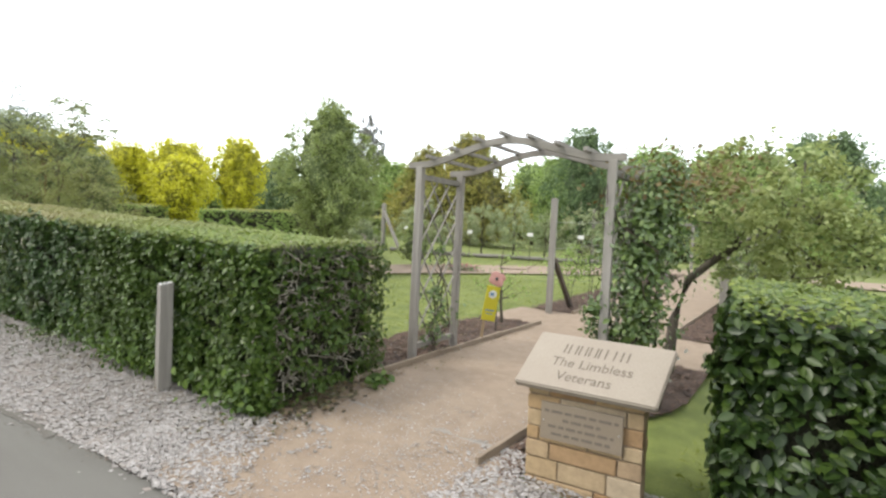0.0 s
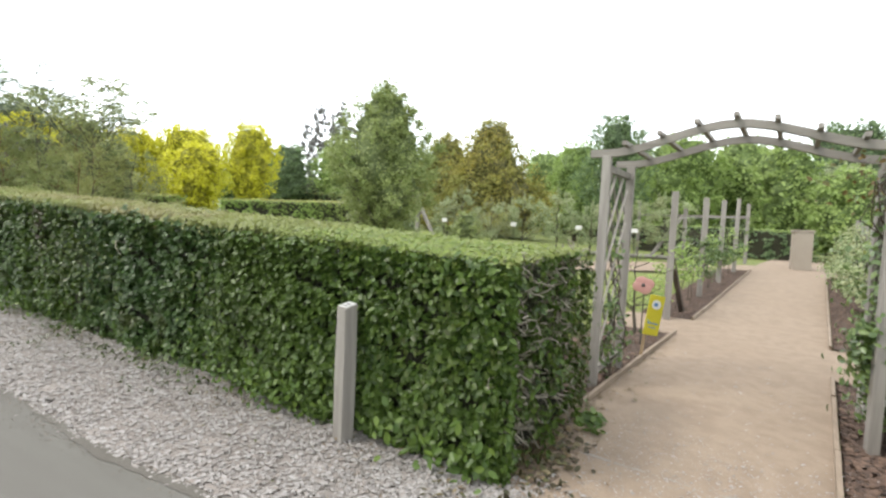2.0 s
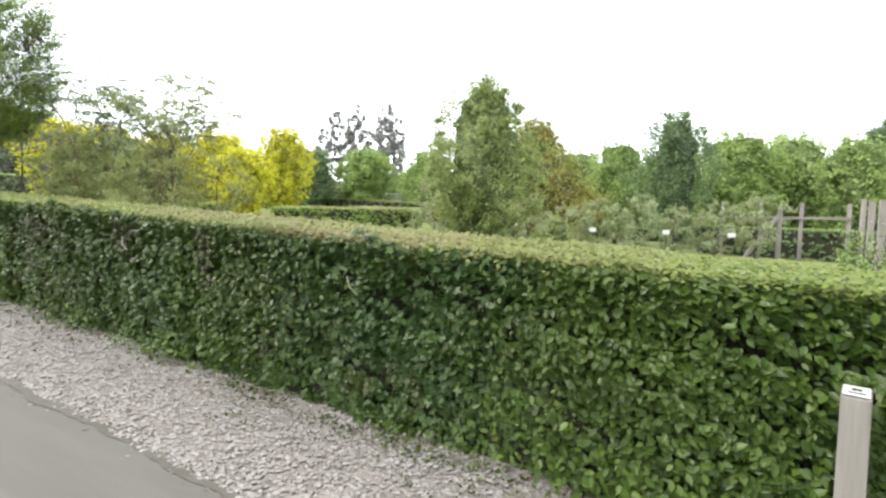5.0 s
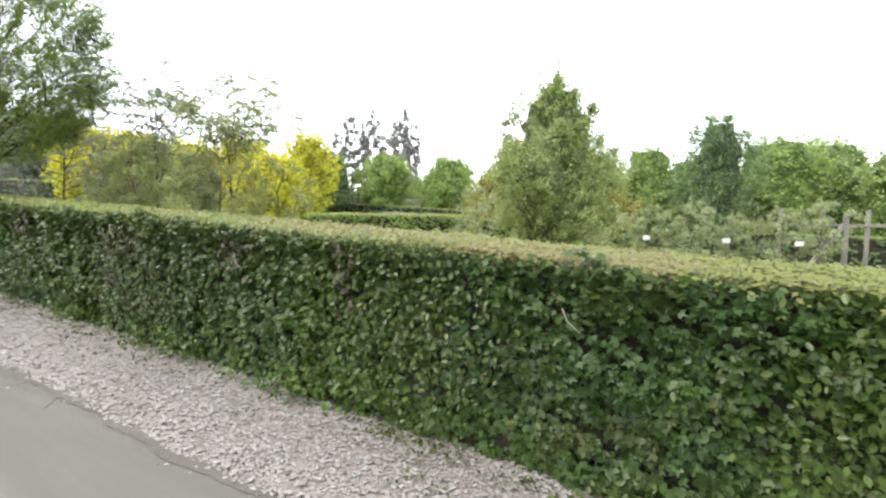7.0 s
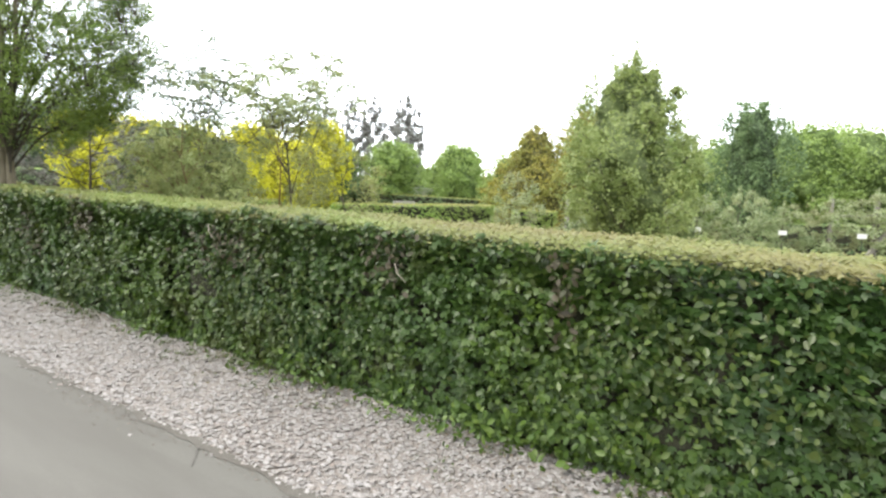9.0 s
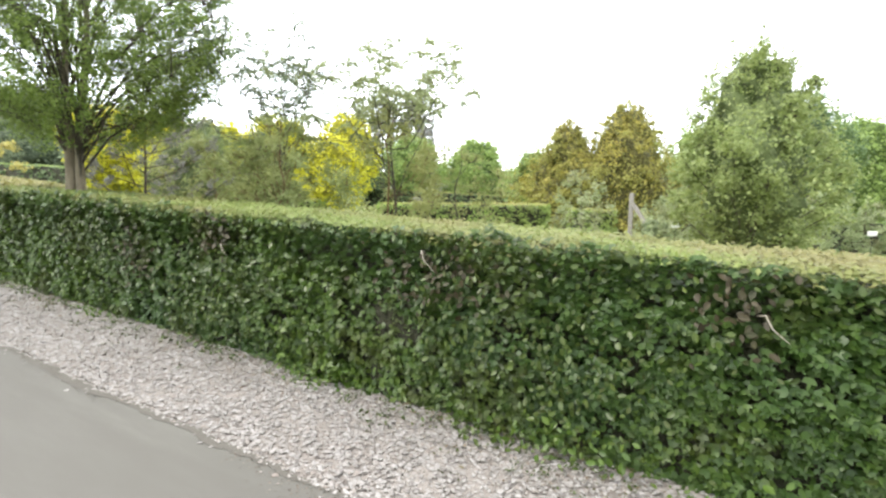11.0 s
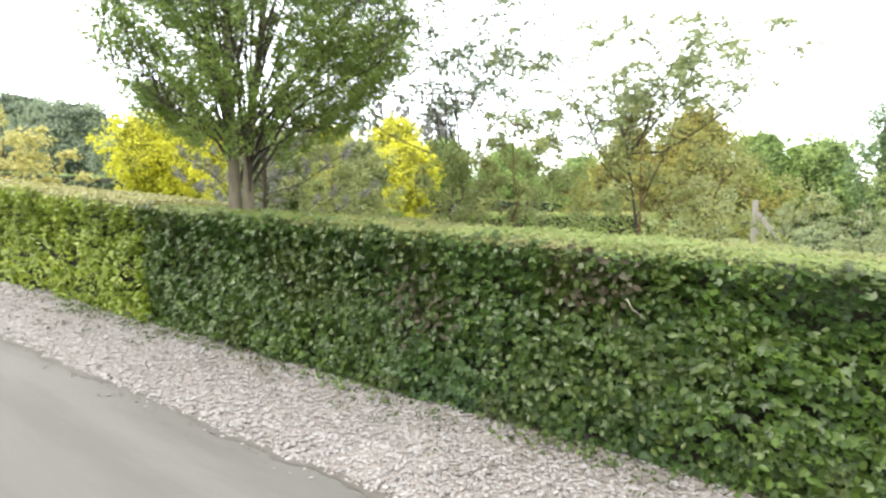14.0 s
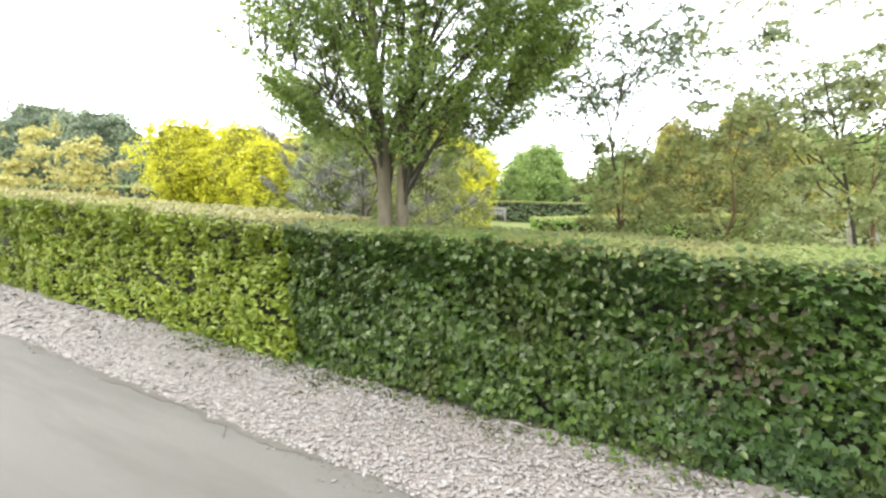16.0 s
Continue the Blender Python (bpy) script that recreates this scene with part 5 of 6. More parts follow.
def climber(label, pts, n, size, leaf, seed, stems, group=""):
    """A climbing plant: thin stems and a loose mass of leaves round given blobs."""
    rs = np.random.default_rng(seed)
    x, y = pts[0][0], pts[0][1]
    th = thing("climbing_rose", label, "climbing plant", group, (x, y, g(x, y)))
    lines = []
    for i in range(stems):
        a = np.array([x + rs.normal(0, 0.08), y + rs.normal(0, 0.08), g(x, y) - 0.02])
        ln = [(a, 0.012)]
        zt = max(q[2] for q in pts)
        for k in range(1, 8):
            f = k / 7
            c = pts[min(int(f * len(pts)), len(pts) - 1)]
            ln.append((np.array([c[0] + rs.normal(0, c[3] * 0.5), c[1] + rs.normal(0, c[3] * 0.5), g(x, y) + f * (zt - g(x, y))]), 0.012 - 0.0012 * k))
        lines.append(ln)
    for ln in lines:
        part("stem", tubes("stem", [ln], 5), BARK_DARK, th)
    w = np.array([q[3] ** 2 for q in pts])
    pick = rs.choice(len(pts), n, p=w / w.sum())
    c = np.array([q[:3] for q in pts])[pick]
    r = np.array([q[3] for q in pts])[pick]
    d = rs.normal(size=(n, 3)) * np.array([0.55, 0.55, 0.6])
    p = c + d * r[:, None]
    keep = p[:, 2] > G(p[:, 0], p[:, 1]) + 0.03
    p, d = p[keep], d[keep]
    part("leaves", scatter("leaves", LEAF, p, unit(d) + np.array([0, -0.3, 0.4]), size * rs.uniform(0.6, 1.3, len(p)), rs, 0.5, 0.6), leaf, th, "", "stuff")
    return th


rose = climber("dense dark green climbing rose over the arch's side", [(-0.42, 4.5, 0.45, 0.22), (-0.4, 4.45, 0.8, 0.26), (-0.37, 4.45, 1.15, 0.27), (-0.34, 4.5, 1.5, 0.28), (-0.3, 4.5, 1.8, 0.28), (-0.26, 4.55, 2.05, 0.27), (-0.66, 4.3, 0.75, 0.13), (-0.7, 4.25, 0.95, 0.1)], 5600, 0.056, L_ROSE, 61, 9)
rs = np.random.default_rng(62)
p = np.array([-0.12, 4.6, 2.12]) + rs.normal(size=(700, 3)) * np.array([0.3, 0.22, 0.15])
part("rust_growth", scatter("rust_growth", LEAF, p, np.tile([[0, -0.4, 0.8]], (700, 1)), 0.055 * rs.uniform(0.6, 1.2, 700), rs, 0.6), L_RUST, rose, "rusty young shoots at the top", "stuff")
p = np.array([-0.32, 4.25, 0.45]) + rs.normal(size=(26, 3)) * np.array([0.2, 0.1, 0.14])
part("petals", scatter("petals", LEAF, p, np.tile([[0, -1.0, 0.3]], (26, 1)), 0.05, rs, 0.4), PETAL, rose, "small white flowers", "stuff")
climber("thin young climber on the lattice of the arch", [(-2.48, 4.45, 0.5, 0.16), (-2.46, 4.55, 0.7, 0.17), (-2.48, 4.5, 0.95, 0.12), (-2.48, 4.55, 1.4, 0.1)], 330, 0.055, L_ROSE, 63, 4)


# ---------------------------------------------------------------- stone lectern
def letters(text, size):
    cu = bpy.data.curves.new("letters", "FONT")
    cu.body, cu.size, cu.extrude, cu.align_x = text, size, 0.0015, "CENTER"
    ob = bpy.data.objects.new("letters", cu)
    me = bpy.data.meshes.new_from_object(ob)
    bpy.data.objects.remove(ob)
    return me


def engrave(text, size, m, material, parent):
    """Each letter of a line as a mesh of its own."""
    bm = bmesh.new()
    bm.from_mesh(letters(text, size))
    bmesh.ops.transform(bm, matrix=m, verts=bm.verts)
    left = set(bm.verts)
    while left:
        todo, isle = [left.pop()], set()
        while todo:
            v = todo.pop()
            isle.add(v)
            for e in v.link_edges:
                o = e.other_vert(v)
                if o in left:
                    left.discard(o)
                    todo.append(o)
        one = bmesh.new()
        as_new = {v: one.verts.new(v.co) for v in isle}
        for f in {f for v in isle for f in v.link_faces}:
            one.faces.new([as_new[v] for v in f.verts])
        part("letter", one, material, parent)
    bm.free()


def stone_lectern():
    x0, x1, yf, yb = -0.84, -0.16, 2.80, 3.06
    zb = g(-0.5, 2.9)
    th = thing("stone_lectern", "honey stone lectern with sloping inscribed sandstone slab and plaque", "memorial", "", (-0.5, 2.93, zb))
    plinth = part("plinth", box((x0 + 0.012, yf + 0.012, zb - 0.1), (x1 - 0.012, yb - 0.012, zb + 0.62), 0.004), MORTAR, th, "mortared stone plinth")
    rs = np.random.default_rng(5)
    z = zb - 0.06
    # coursed stones on the front and both sides
    for hgt, cuts in ((0.115, (0.10, 0.62)), (0.125, (0.30, 0.72)), (0.105, (0.22, 0.80)), (0.085, (0.12, 0.55, 0.84)), (0.105, (0.16, 0.82)), (0.095, (0.30, 0.86)), (0.05, (0.2, 0.6))):
        ed = [0.0, *cuts, 1.0]
        for a, b in zip(ed, ed[1:]):
            o = rs.uniform(-0.004, 0.006)
            part("stone", box((x0 + (x1 - x0) * a + 0.004, yf - o, z + 0.004), (x0 + (x1 - x0) * b - 0.004, yf + 0.09, z + hgt - 0.004), 0.008), STONE, plinth)
        for xs, sg in ((x0, -1), (x1, 1)):
            o = rs.uniform(-0.003, 0.005)
            c = yf + 0.095 + rs.uniform(0.03, 0.08)
            for a, b in ((yf + 0.094, c), (c, yb)):
                lo, hi = (xs - o, xs + 0.08) if sg < 0 else (xs - 0.08, xs + o)
                part("stone", box((lo, a + 0.003, z + 0.004), (hi, b - 0.003, z + hgt - 0.004), 0.008), STONE, plinth)
        z += hgt
    # the slab: its sloping top from the front edge up to the back
    front, rear = Vector((-0.505, 2.72, 0.668)), Vector((-0.435, 3.03, 0.938))
    slope = (rear - front)
    yax = Vector((0, slope.y, slope.z)).normalized()
    xax = Vector((1, -0.012, -0.008)).normalized()
    zax = xax.cross(yax).normalized()
    m = Matrix((xax, zax.cross(xax).normalized(), zax)).transposed().to_4x4()
    m.translation = front
    L = Vector((0, slope.y, slope.z)).length
    bm = bmesh.new()
    rows = []
    for yy, sh in ((0.0, 0.0), (L, 0.075)):
        rows.append([bm.verts.new((sx * 0.405 + sh, yy, zz)) for sx, zz in ((-1, -0.055), (1, -0.055), (1, 0.0), (-1, 0.0))])
    for i in range(4):
        bm.faces.new((rows[0][i], rows[0][(i + 1) % 4], rows[1][(i + 1) % 4], rows[1][i]))
    bm.faces.new(rows[0][::-1])
    bm.faces.new(rows[1])
    bmesh.ops.recalc_face_normals(bm, faces=bm.faces)
    bmesh.ops.bevel(bm, geom=bm.edges[:], offset=0.009, segments=3, affect="EDGES")
    bmesh.ops.transform(bm, matrix=m, verts=bm.verts)
    slab = part("slab", bm, SLAB, th, "pale sandstone slab with cut lettering")
    # wedge of masonry that carries the slab
    bm = bmesh.new()
    prof = ((yf + 0.01, zb + 0.55), (yb - 0.01, zb + 0.55), (yb - 0.01, 0.85), (yf + 0.01, 0.655))
    va = [bm.verts.new((x0 + 0.03, y, z_)) for y, z_ in prof]
    vb = [bm.verts.new((x1 - 0.03, y, z_)) for y, z_ in prof]
    for i in range(4):
        bm.faces.new((va[i], va[(i + 1) % 4], vb[(i + 1) % 4], vb[i]))
    bm.faces.new(va[::-1])
    bm.faces.new(vb)
    bmesh.ops.recalc_face_normals(bm, faces=bm.faces)
    part("wedge", bm, MORTAR, th)
    skew = Matrix.Identity(4)
    skew[0][1] = 0.075 / L
    mt = m @ skew
    for w, cx in ((0.052, -0.19), (0.045, -0.123), (0.046, -0.064), (0.042, -0.005), (0.075, 0.068), (0.06, 0.152)):
        for sx in (-1, 1):
            e = cx + sx * (w / 2 - 0.012)
            part("mark", box((e - 0.005, 0.262, -0.001), (e + 0.005, 0.335, 0.0012), 0.0, mt), INK, slab)
    engrave("The Limbless", 0.09, mt @ Matrix.Translation((-0.01, 0.165, 0)), INK, slab)
    engrave("Veterans", 0.09, mt @ Matrix.Translation((-0.02, 0.065, 0)), INK, slab)
    px0, px1, pz0, pz1 = -0.745, -0.27, 0.335, 0.56
    plaque = part("plaque", box((px0, yf - 0.022, pz0), (px1, yf - 0.006, pz1), 0.003), BRONZE, th, "dull bronze plaque with small lettering")
    for k, (a, b) in enumerate(((0.05, 0.95), (0.28, 0.74), (0.10, 0.90), (0.14, 0.86))):
        zz = pz1 - 0.05 - k * 0.045
        q = a
        while q < b - 0.04:
            w = rs.uniform(0.05, 0.16)
            e = min(q + w, b)
            part("bar", box((px0 + (px1 - px0) * q, yf - 0.0235, zz - 0.009), (px0 + (px1 - px0) * e, yf - 0.021, zz + 0.009)), INK, plaque)
            q = e + 0.025
    for sx in (px0 + 0.02, px1 - 0.02):
        part("screw", box((sx - 0.006, yf - 0.026, 0.442), (sx + 0.006, yf - 0.021, 0.454), 0.002), SCREW, plaque)
    return th


stone_lectern()


# ---------------------------------------------------------------- small signs in the bed
def card_sign():
    x, y = -2.22, 5.3
    z = g(x, y)
    th = thing("yellow_sign", "small yellow card sign on a leaning wooden stake in bed", "sign", "", (x, y, z))
    part("stake", beam((x - 0.03, y, z - 0.05), (x + 0.03, y, z + 0.5), 0.03, 0.02, 0.003), FRESH, th)
    m = Matrix.Translation((x + 0.06, y - 0.014, z + 0.3)) @ pose(0, 0, 0, 0, 9, 34)
    card = part("card", box((-0.085, -0.005, 0), (0.085, 0.005, 0.43), 0.004, m), YELLOW, th)
    bm = bmesh.new()
    bmesh.ops.create_cone(bm, cap_ends=True, segments=20, radius1=0.05, radius2=0.05, depth=0.004, matrix=m @ Matrix.Translation((0, -0.007, 0.33)) @ pose(0, 0, 0, 90))
    badge = part("badge", bm, WHITE, card)
    part("mark", box((-0.028, -0.0105, 0.31), (0.014, -0.0095, 0.35), 0, m), BLUE, badge)
    part("mark", box((-0.06, -0.0065, 0.12), (0.06, -0.0055, 0.135), 0, m), BLUE, card)
    part("mark", box((-0.045, -0.0065, 0.08), (0.045, -0.0055, 0.09), 0, m), BLUE, card)


card_sign()


def poppy_marker():
    x, y = -2.29, 5.9
    z = g(x, y)
    th = thing("poppy_marker", "faded red flower-shaped marker on a thin dark stake", "garden marker", "", (x, y, z))
    part("stake", tubes("stake", [[((x, y, z - 0.05), 0.008), ((x + 0.01, y, z + 0.72), 0.007)]], 6), IRON, th)
    for k in range(4):
        a = k * math.pi / 2 + 0.4
        bm = bmesh.new()
        bmesh.ops.create_uvsphere(bm, u_segments=12, v_segments=6, radius=0.075, matrix=Matrix.Translation((x + 0.05 * math.cos(a), y - 0.012 - 0.002 * k, z + 0.74 + 0.045 * math.sin(a))) @ Matrix.Diagonal((1, 0.12, 0.85, 1)))
        part("petal", bm, PINK, th)
    bm = bmesh.new()
    bmesh.ops.create_uvsphere(bm, u_segments=10, v_segments=6, radius=0.024, matrix=Matrix.Translation((x, y - 0.028, z + 0.74)) @ Matrix.Diagonal((1, 0.4, 1, 1)))
    part("centre", bm, BLACK, th)


poppy_marker()


# ---------------------------------------------------------------- rose rows beside the path
def row_post(x, y, h, brace=0, group="rose row posts"):
    z = g(x, y)
    th = thing("row_post", "silvered square oak post" + (" with a slanting dark brace in the bed" if brace else " in the rose bed beside path"), "post", group, (x, y, z))
    part("shaft", beam((x, y, z - 0.1), (x + 0.015, y, z + h), 0.095, 0.095, 0.007), OAK, th)
    if brace:
        part("brace", beam((x + 0.12 * brace + 0.1, y + 0.75, z - 0.02), (x + 0.03, y + 0.08, z + h * 0.48), 0.07, 0.07, 0.005), BARK_DARK, th, "dark weathered brace")
    return th


for yy, h, br in ((7.72, 1.95, 1), (10.2, 1.95, 0), (12.4, 1.95, 0), (14.9, 2.05, 0)):
    row_post(float(left_edge(yy)) - 0.32, yy, h, br)
for yy, h, br in ((7.6, 1.55, 1), (10.6, 1.5, 0), (12.9, 1.5, 0), (15.2, 1.6, 0)):
    row_post(float(right_edge(yy)) + 0.55, yy, h, br)
lines = []
th = thing("row_wires", "thin galvanised wires strung between the row posts", "wire", "", (-1.5, 8, g(-1.5, 8)))
for fx, o, y0, y1, hs in ((left_edge, -0.32, 7.72, 14.9, (0.6, 1.1, 1.55)), (right_edge, 0.55, 7.6, 15.2, (0.6, 1.1, 1.4))):
    for hh in hs:
        part("wire", tubes("wire", [[((float(fx(yy)) + o, yy, g(fx(yy) + o, yy) + hh), 0.003) for yy in (y0, (y0 + y1) / 2, y1)]], 4), WIRE, th)
# pergola of posts and a rail at the far end of the row
perg = thing("far_pergola", "grey timber post-and-rail frame beyond the rose bed", "pergola", "", (-1.5, 18.6, g(-1.5, 18.6)))
for px in (-3.4, -2.3, -1.2, 0.0):
    part("post", beam((px, 18.6, g(px, 18.6) - 0.1), (px, 18.6, g(px, 18.6) + 2.0), 0.1, 0.1, 0.006), OAK, perg)
part("rail", beam((-3.5, 18.54, g(-2, 18.6) + 1.5), (0.05, 18.54, g(-2, 18.6) + 1.5), 0.06, 0.08, 0.005), OAK_RAIL, perg)

for i, yy in enumerate(np.arange(8.6, 15.6, 0.95)):
    x = float(left_edge(yy)) - 0.36
    tree("rose_bush", "thin young climbing rose tied to the row wires", x, float(yy), g(x, yy) + 1.15 + 0.35 * ((i * 37) % 10) / 10, 0.75, L_ROSE if i % 3 else L_BRIGHT, BARK, "round", 420, 0.06, 200 + i, 0.35, 0.012, 7, 0.2, LEAF, "rose", "rose row", 2)
for i, yy in enumerate(np.arange(8.9, 16, 0.85)):
    x = float(right_edge(yy)) + 0.6
    tree("rose_bush", "leafy green rose bush along the path's bed", x, float(yy), g(x, yy) + 1.25 + 0.4 * ((i * 53) % 10) / 10, 1.15, L_ROSE if i % 2 else L_GREYGREEN, BARK, "round", 900, 0.065, 230 + i, 0.1, 0.015, 9, 0.2, LEAF, "rose", "rose row", 3)
tree("young_tree", "small leafless-stemmed young tree in the bed under arch", -2.42, 6.4, g(-2.4, 6.4) + 1.25, 1.3, L_BRIGHT, BARK, "vase", 160, 0.05, 260, 0.35, 0.03, 10, 0.1, LEAF, "tree", "", 1)


# ---------------------------------------------------------------- stone pedestal on the cross path
def pedestal():
    x, y = 1.28, 17.3
    z = g(x, y)
    th = thing("stone_pedestal", "plain pale stone pedestal with a light cap on path", "pedestal", "", (x, y, z))
    part("shaft", box((x - 0.24, y - 0.2, z - 0.05), (x + 0.24, y + 0.2, 1.93), 0.012), SLAB, th)
    part("cap", box((x - 0.265, y - 0.225, 1.93), (x + 0.265, y + 0.225, 1.99), 0.012), SLAB, th, "pale weathered cap")


pedestal()


# ---------------------------------------------------------------- espaliered apples
E0, E1 = np.array([-11.27, 15.65]), np.array([-1.88, 17.85])


def end_post(p, d):
    x, y = float(p[0]), float(p[1])
    z = g(x, y)
    th = thing("espalier_post", "grey end post with slanting strut for the espalier wires", "post", "espalier posts", (x, y, z))
    part("shaft", beam((x, y, z - 0.1), (x, y, z + 1.85), 0.13, 0.13, 0.006), OAK, th)
    part("strut", beam((x + 1.0 * d, y - 0.3, z + 0.05), (x + 0.06 * d, y - 0.05, z + 1.5), 0.1, 0.1, 0.005), OAK, th)


end_post(E0 + (0.3, -0.35), 1)
end_post(E1, -1)
for i in range(8):
    p = E0 + (E1 - E0) * (i + (0.5 if i else 0.95)) / 8.05
    x, y = float(p[0]), float(p[1]) + (0 if i else 0.35)
    crowned("apple_tree", "grey-green espaliered apple tree with pale young leaves", x, y, g(x, y) + (2.0 if i else 1.7) + 0.25 * math.sin(i * 2.1), 1.75 + 0.25 * math.sin(i * 3.7), L_GREYGREEN, BARK, DOME, 4600 if i else 3400, 0.052, 300 + i, 0.22, 22, 0.15, 0.8, 0.2, 16, "tree", "espaliered apples", 0.045, core=0)
for x, y in ((-9.7, 15.1), (-7.16, 15.4), (-5.03, 15.85), (-3.29, 15.9)):
    zz = g(x, y)
    tg = thing("plant_label", "small white plant label on a short dark stake", "label", "plant labels", (x, y, zz))
    part("stake", tubes("stake", [[((x, y, zz - 0.03), 0.008), ((x, y, zz + 0.95), 0.008)]], 5), IRON, tg)
    part("card", box((x - 0.1, y - 0.03, zz + 0.9), (x + 0.1, y - 0.015, zz + 1.03), 0.003), WHITE, tg)
crowned("apple_tree", "leaning old apple tree with grey-green crown beside the path", 0.66, 5.8, 2.66, 1.8, L_APPLE, BARK, ROUND, 7500, 0.058, 330, 0.40, 34, 0.17, 0.85, 0.2, 12, trunk=0.04, core=0, rise=0.4,
        stem=[((-0.16, 5.6, g(-0.16, 5.6) - 0.05), 0.065), ((-0.12, 5.62, 0.75), 0.05), ((0.0, 5.65, 1.2), 0.045), ((0.29, 5.71, 1.48), 0.042), ((0.7, 5.78, 1.72), 0.034), ((0.95, 5.85, 2.05), 0.02), ((1.0, 5.9, 2.5), 0.008)])


# ---------------------------------------------------------------- trees of the garden


def hornbeam():
    """The large tree: two trunks side by side, ascending limbs fanning out, and a dense egg-shaped crown."""
    rs = np.random.default_rng(401)
    x, y = -17.03, 3.06
    z = g(x, y)
    th = thing("hornbeam", "large spreading green tree with twin trunks growing from the hedge", "tree", "", (x, y, z))

    def reach(zz):
        return np.interp(zz - z, [1.6, 1.85, 2.15, 2.5, 3.0, 3.6, 4.3, 5.1, 6.1, 7.1], [0.3, 0.75, 1.2, 1.55, 1.74, 1.8, 1.78, 1.6, 1.2, 0.25])

    def middle(zz):
        lean = 0.08 + 0.2 * np.clip(zz - z - 1.9, 0, 1.6)
        return np.stack([x + 0.6 * lean, y + 0.7 * lean], -1)
    leaders = []
    for ox, oy, r0, sx, sy in ((-0.062, -0.02, 0.076, -0.42, 0.1), (0.06, 0.04, 0.064, 0.56, -0.04)):
        ln = []
        for f in np.linspace(0, 1, 15):
            zz = z - 0.1 + f * 5.9
            k = max(0.0, f - 0.17) / 0.83
            wig = 0.022 * math.sin(f * 17 + sx * 9) + rs.normal(0, 0.006)
            ln.append(((x + ox * (1 - 0.12 * math.sin(f * 5)) + sx * k ** 1.15 + wig, y + oy + sy * k + 0.02 * math.sin(f * 13), zz), r0 * (1.3 if f == 0 else 1.08 if f < 0.1 else 1 - 0.85 * k ** 0.8) * rs.uniform(0.95, 1.05)))
        leaders.append(ln)
        part("trunk", tubes("trunk", [ln], 12), BARK_HORNBEAM, th)
    nodes = []
    for i in range(72):
        a = i * 2.399 + rs.uniform(-0.35, 0.35)
        f = (i + 0.5) / 72
        zt = z + 2.2 + 4.4 * f ** 1.05 + rs.uniform(-0.2, 0.2)
        rr = float(reach(zt)) * rs.uniform(0.78, 0.92) * (1 if i % 5 else 0.5)
        ln = leaders[0 if math.cos(a) < 0 else 1]
        z0 = max(z + 1.2 + 0.9 * rs.uniform(), zt - rr * rs.uniform(1.4, 2.4) - 0.2)
        j = np.clip((z0 - (z - 0.1)) / 5.9 * 14, 0, 13.9)
        p_, q_ = np.array(ln[int(j)][0]), np.array(ln[int(j) + 1][0])
        s0 = p_ + (q_ - p_) * (j - int(j))
        s3 = np.array([*(middle(zt) + rr * np.array([math.cos(a), math.sin(a)])), zt])
        s1 = s0 + (s3 - s0) * np.array([0.2, 0.2, 0.36]) + rs.normal(0, 0.03, 3)
        s2 = s0 + (s3 - s0) * np.array([0.55, 0.55, 0.72]) + rs.normal(0, 0.05, 3)
        r0 = 0.0145 * (1 - 0.35 * f) * rs.uniform(0.7, 1.4)
        part("limb", tubes("limb", [[(s0, r0 * 1.25), (s1, r0), ((s1 + s2) / 2 + rs.normal(0, 0.02, 3), r0 * 0.8), (s2, r0 * 0.6), (s3, r0 * 0.18)]], 6), BARK, th)
        for q in np.linspace(0.0, 1, 9):
            nodes.append((1 - q) ** 2 * s1 + 2 * q * (1 - q) * s2 + q * q * s3)
    nodes = np.array(nodes)
    # flat sprays of leaves through the whole crown, thicker towards its skin, each on a twig from the nearest limb
    k = 2600
    zz = z + np.interp(rs.uniform(size=k), [0, 0.015, 0.1, 0.77, 1], [1.85, 2.1, 2.55, 4.6, 6.9])
    a = np.arange(k) * 2.39996 + rs.normal(0, 0.3, k)
    q = np.where(rs.uniform(size=k) < 0.72, rs.uniform(0.72, 1.0, k), rs.uniform(0.36, 0.8, k))
    c = np.concatenate([middle(zz) + (reach(zz) * 0.93 * q)[:, None] * np.stack([np.cos(a), np.sin(a)], -1), zz[:, None]], 1)
    c = c[(wob(c, 1.7, 5) + 0.7 * wob(c, 4.1, 8) < 0.5) & ((q * reach(zz) > 0.5) | (zz > z + 3.4))]
    twigs, used = [], np.zeros(len(nodes))
    for e in c:
        near = int(np.argmin(np.linalg.norm((nodes - e + (0, 0, 0.22)) * (1, 1, 0.8), axis=1) + 0.035 * used))
        root, used[near] = nodes[near], used[near] + 1
        bend = (root + e) / 2 + rs.normal(0, 0.04, 3) - (0, 0, 0.04)
        twigs.append([(root, 0.005), (bend, 0.0035), (e, 0.0015)])
    part("branchwork", tubes("branchwork", twigs, 4), BARK, th, "", "stuff")
    n = 122000
    w = rs.uniform(0.25, 1.0, len(c)) * np.where(c[:, 2] > z + 5.4, 0.5, 1.0)
    pick = rs.choice(len(c), n, p=w / w.sum())
    # each spray rises outwards like its twig
    rise = unit(np.concatenate([c[:, :2] - middle(c[:, 2]), np.full((len(c), 1), 0.9)], 1) + 0.25 * rs.normal(size=c.shape))[pick]
    off = unit(rs.normal(size=(n, 3))) * (rs.uniform(0.06, 0.13, len(c))[pick] * rs.uniform(0, 1, n) ** 0.55)[:, None] * np.array([1, 1, 0.6])
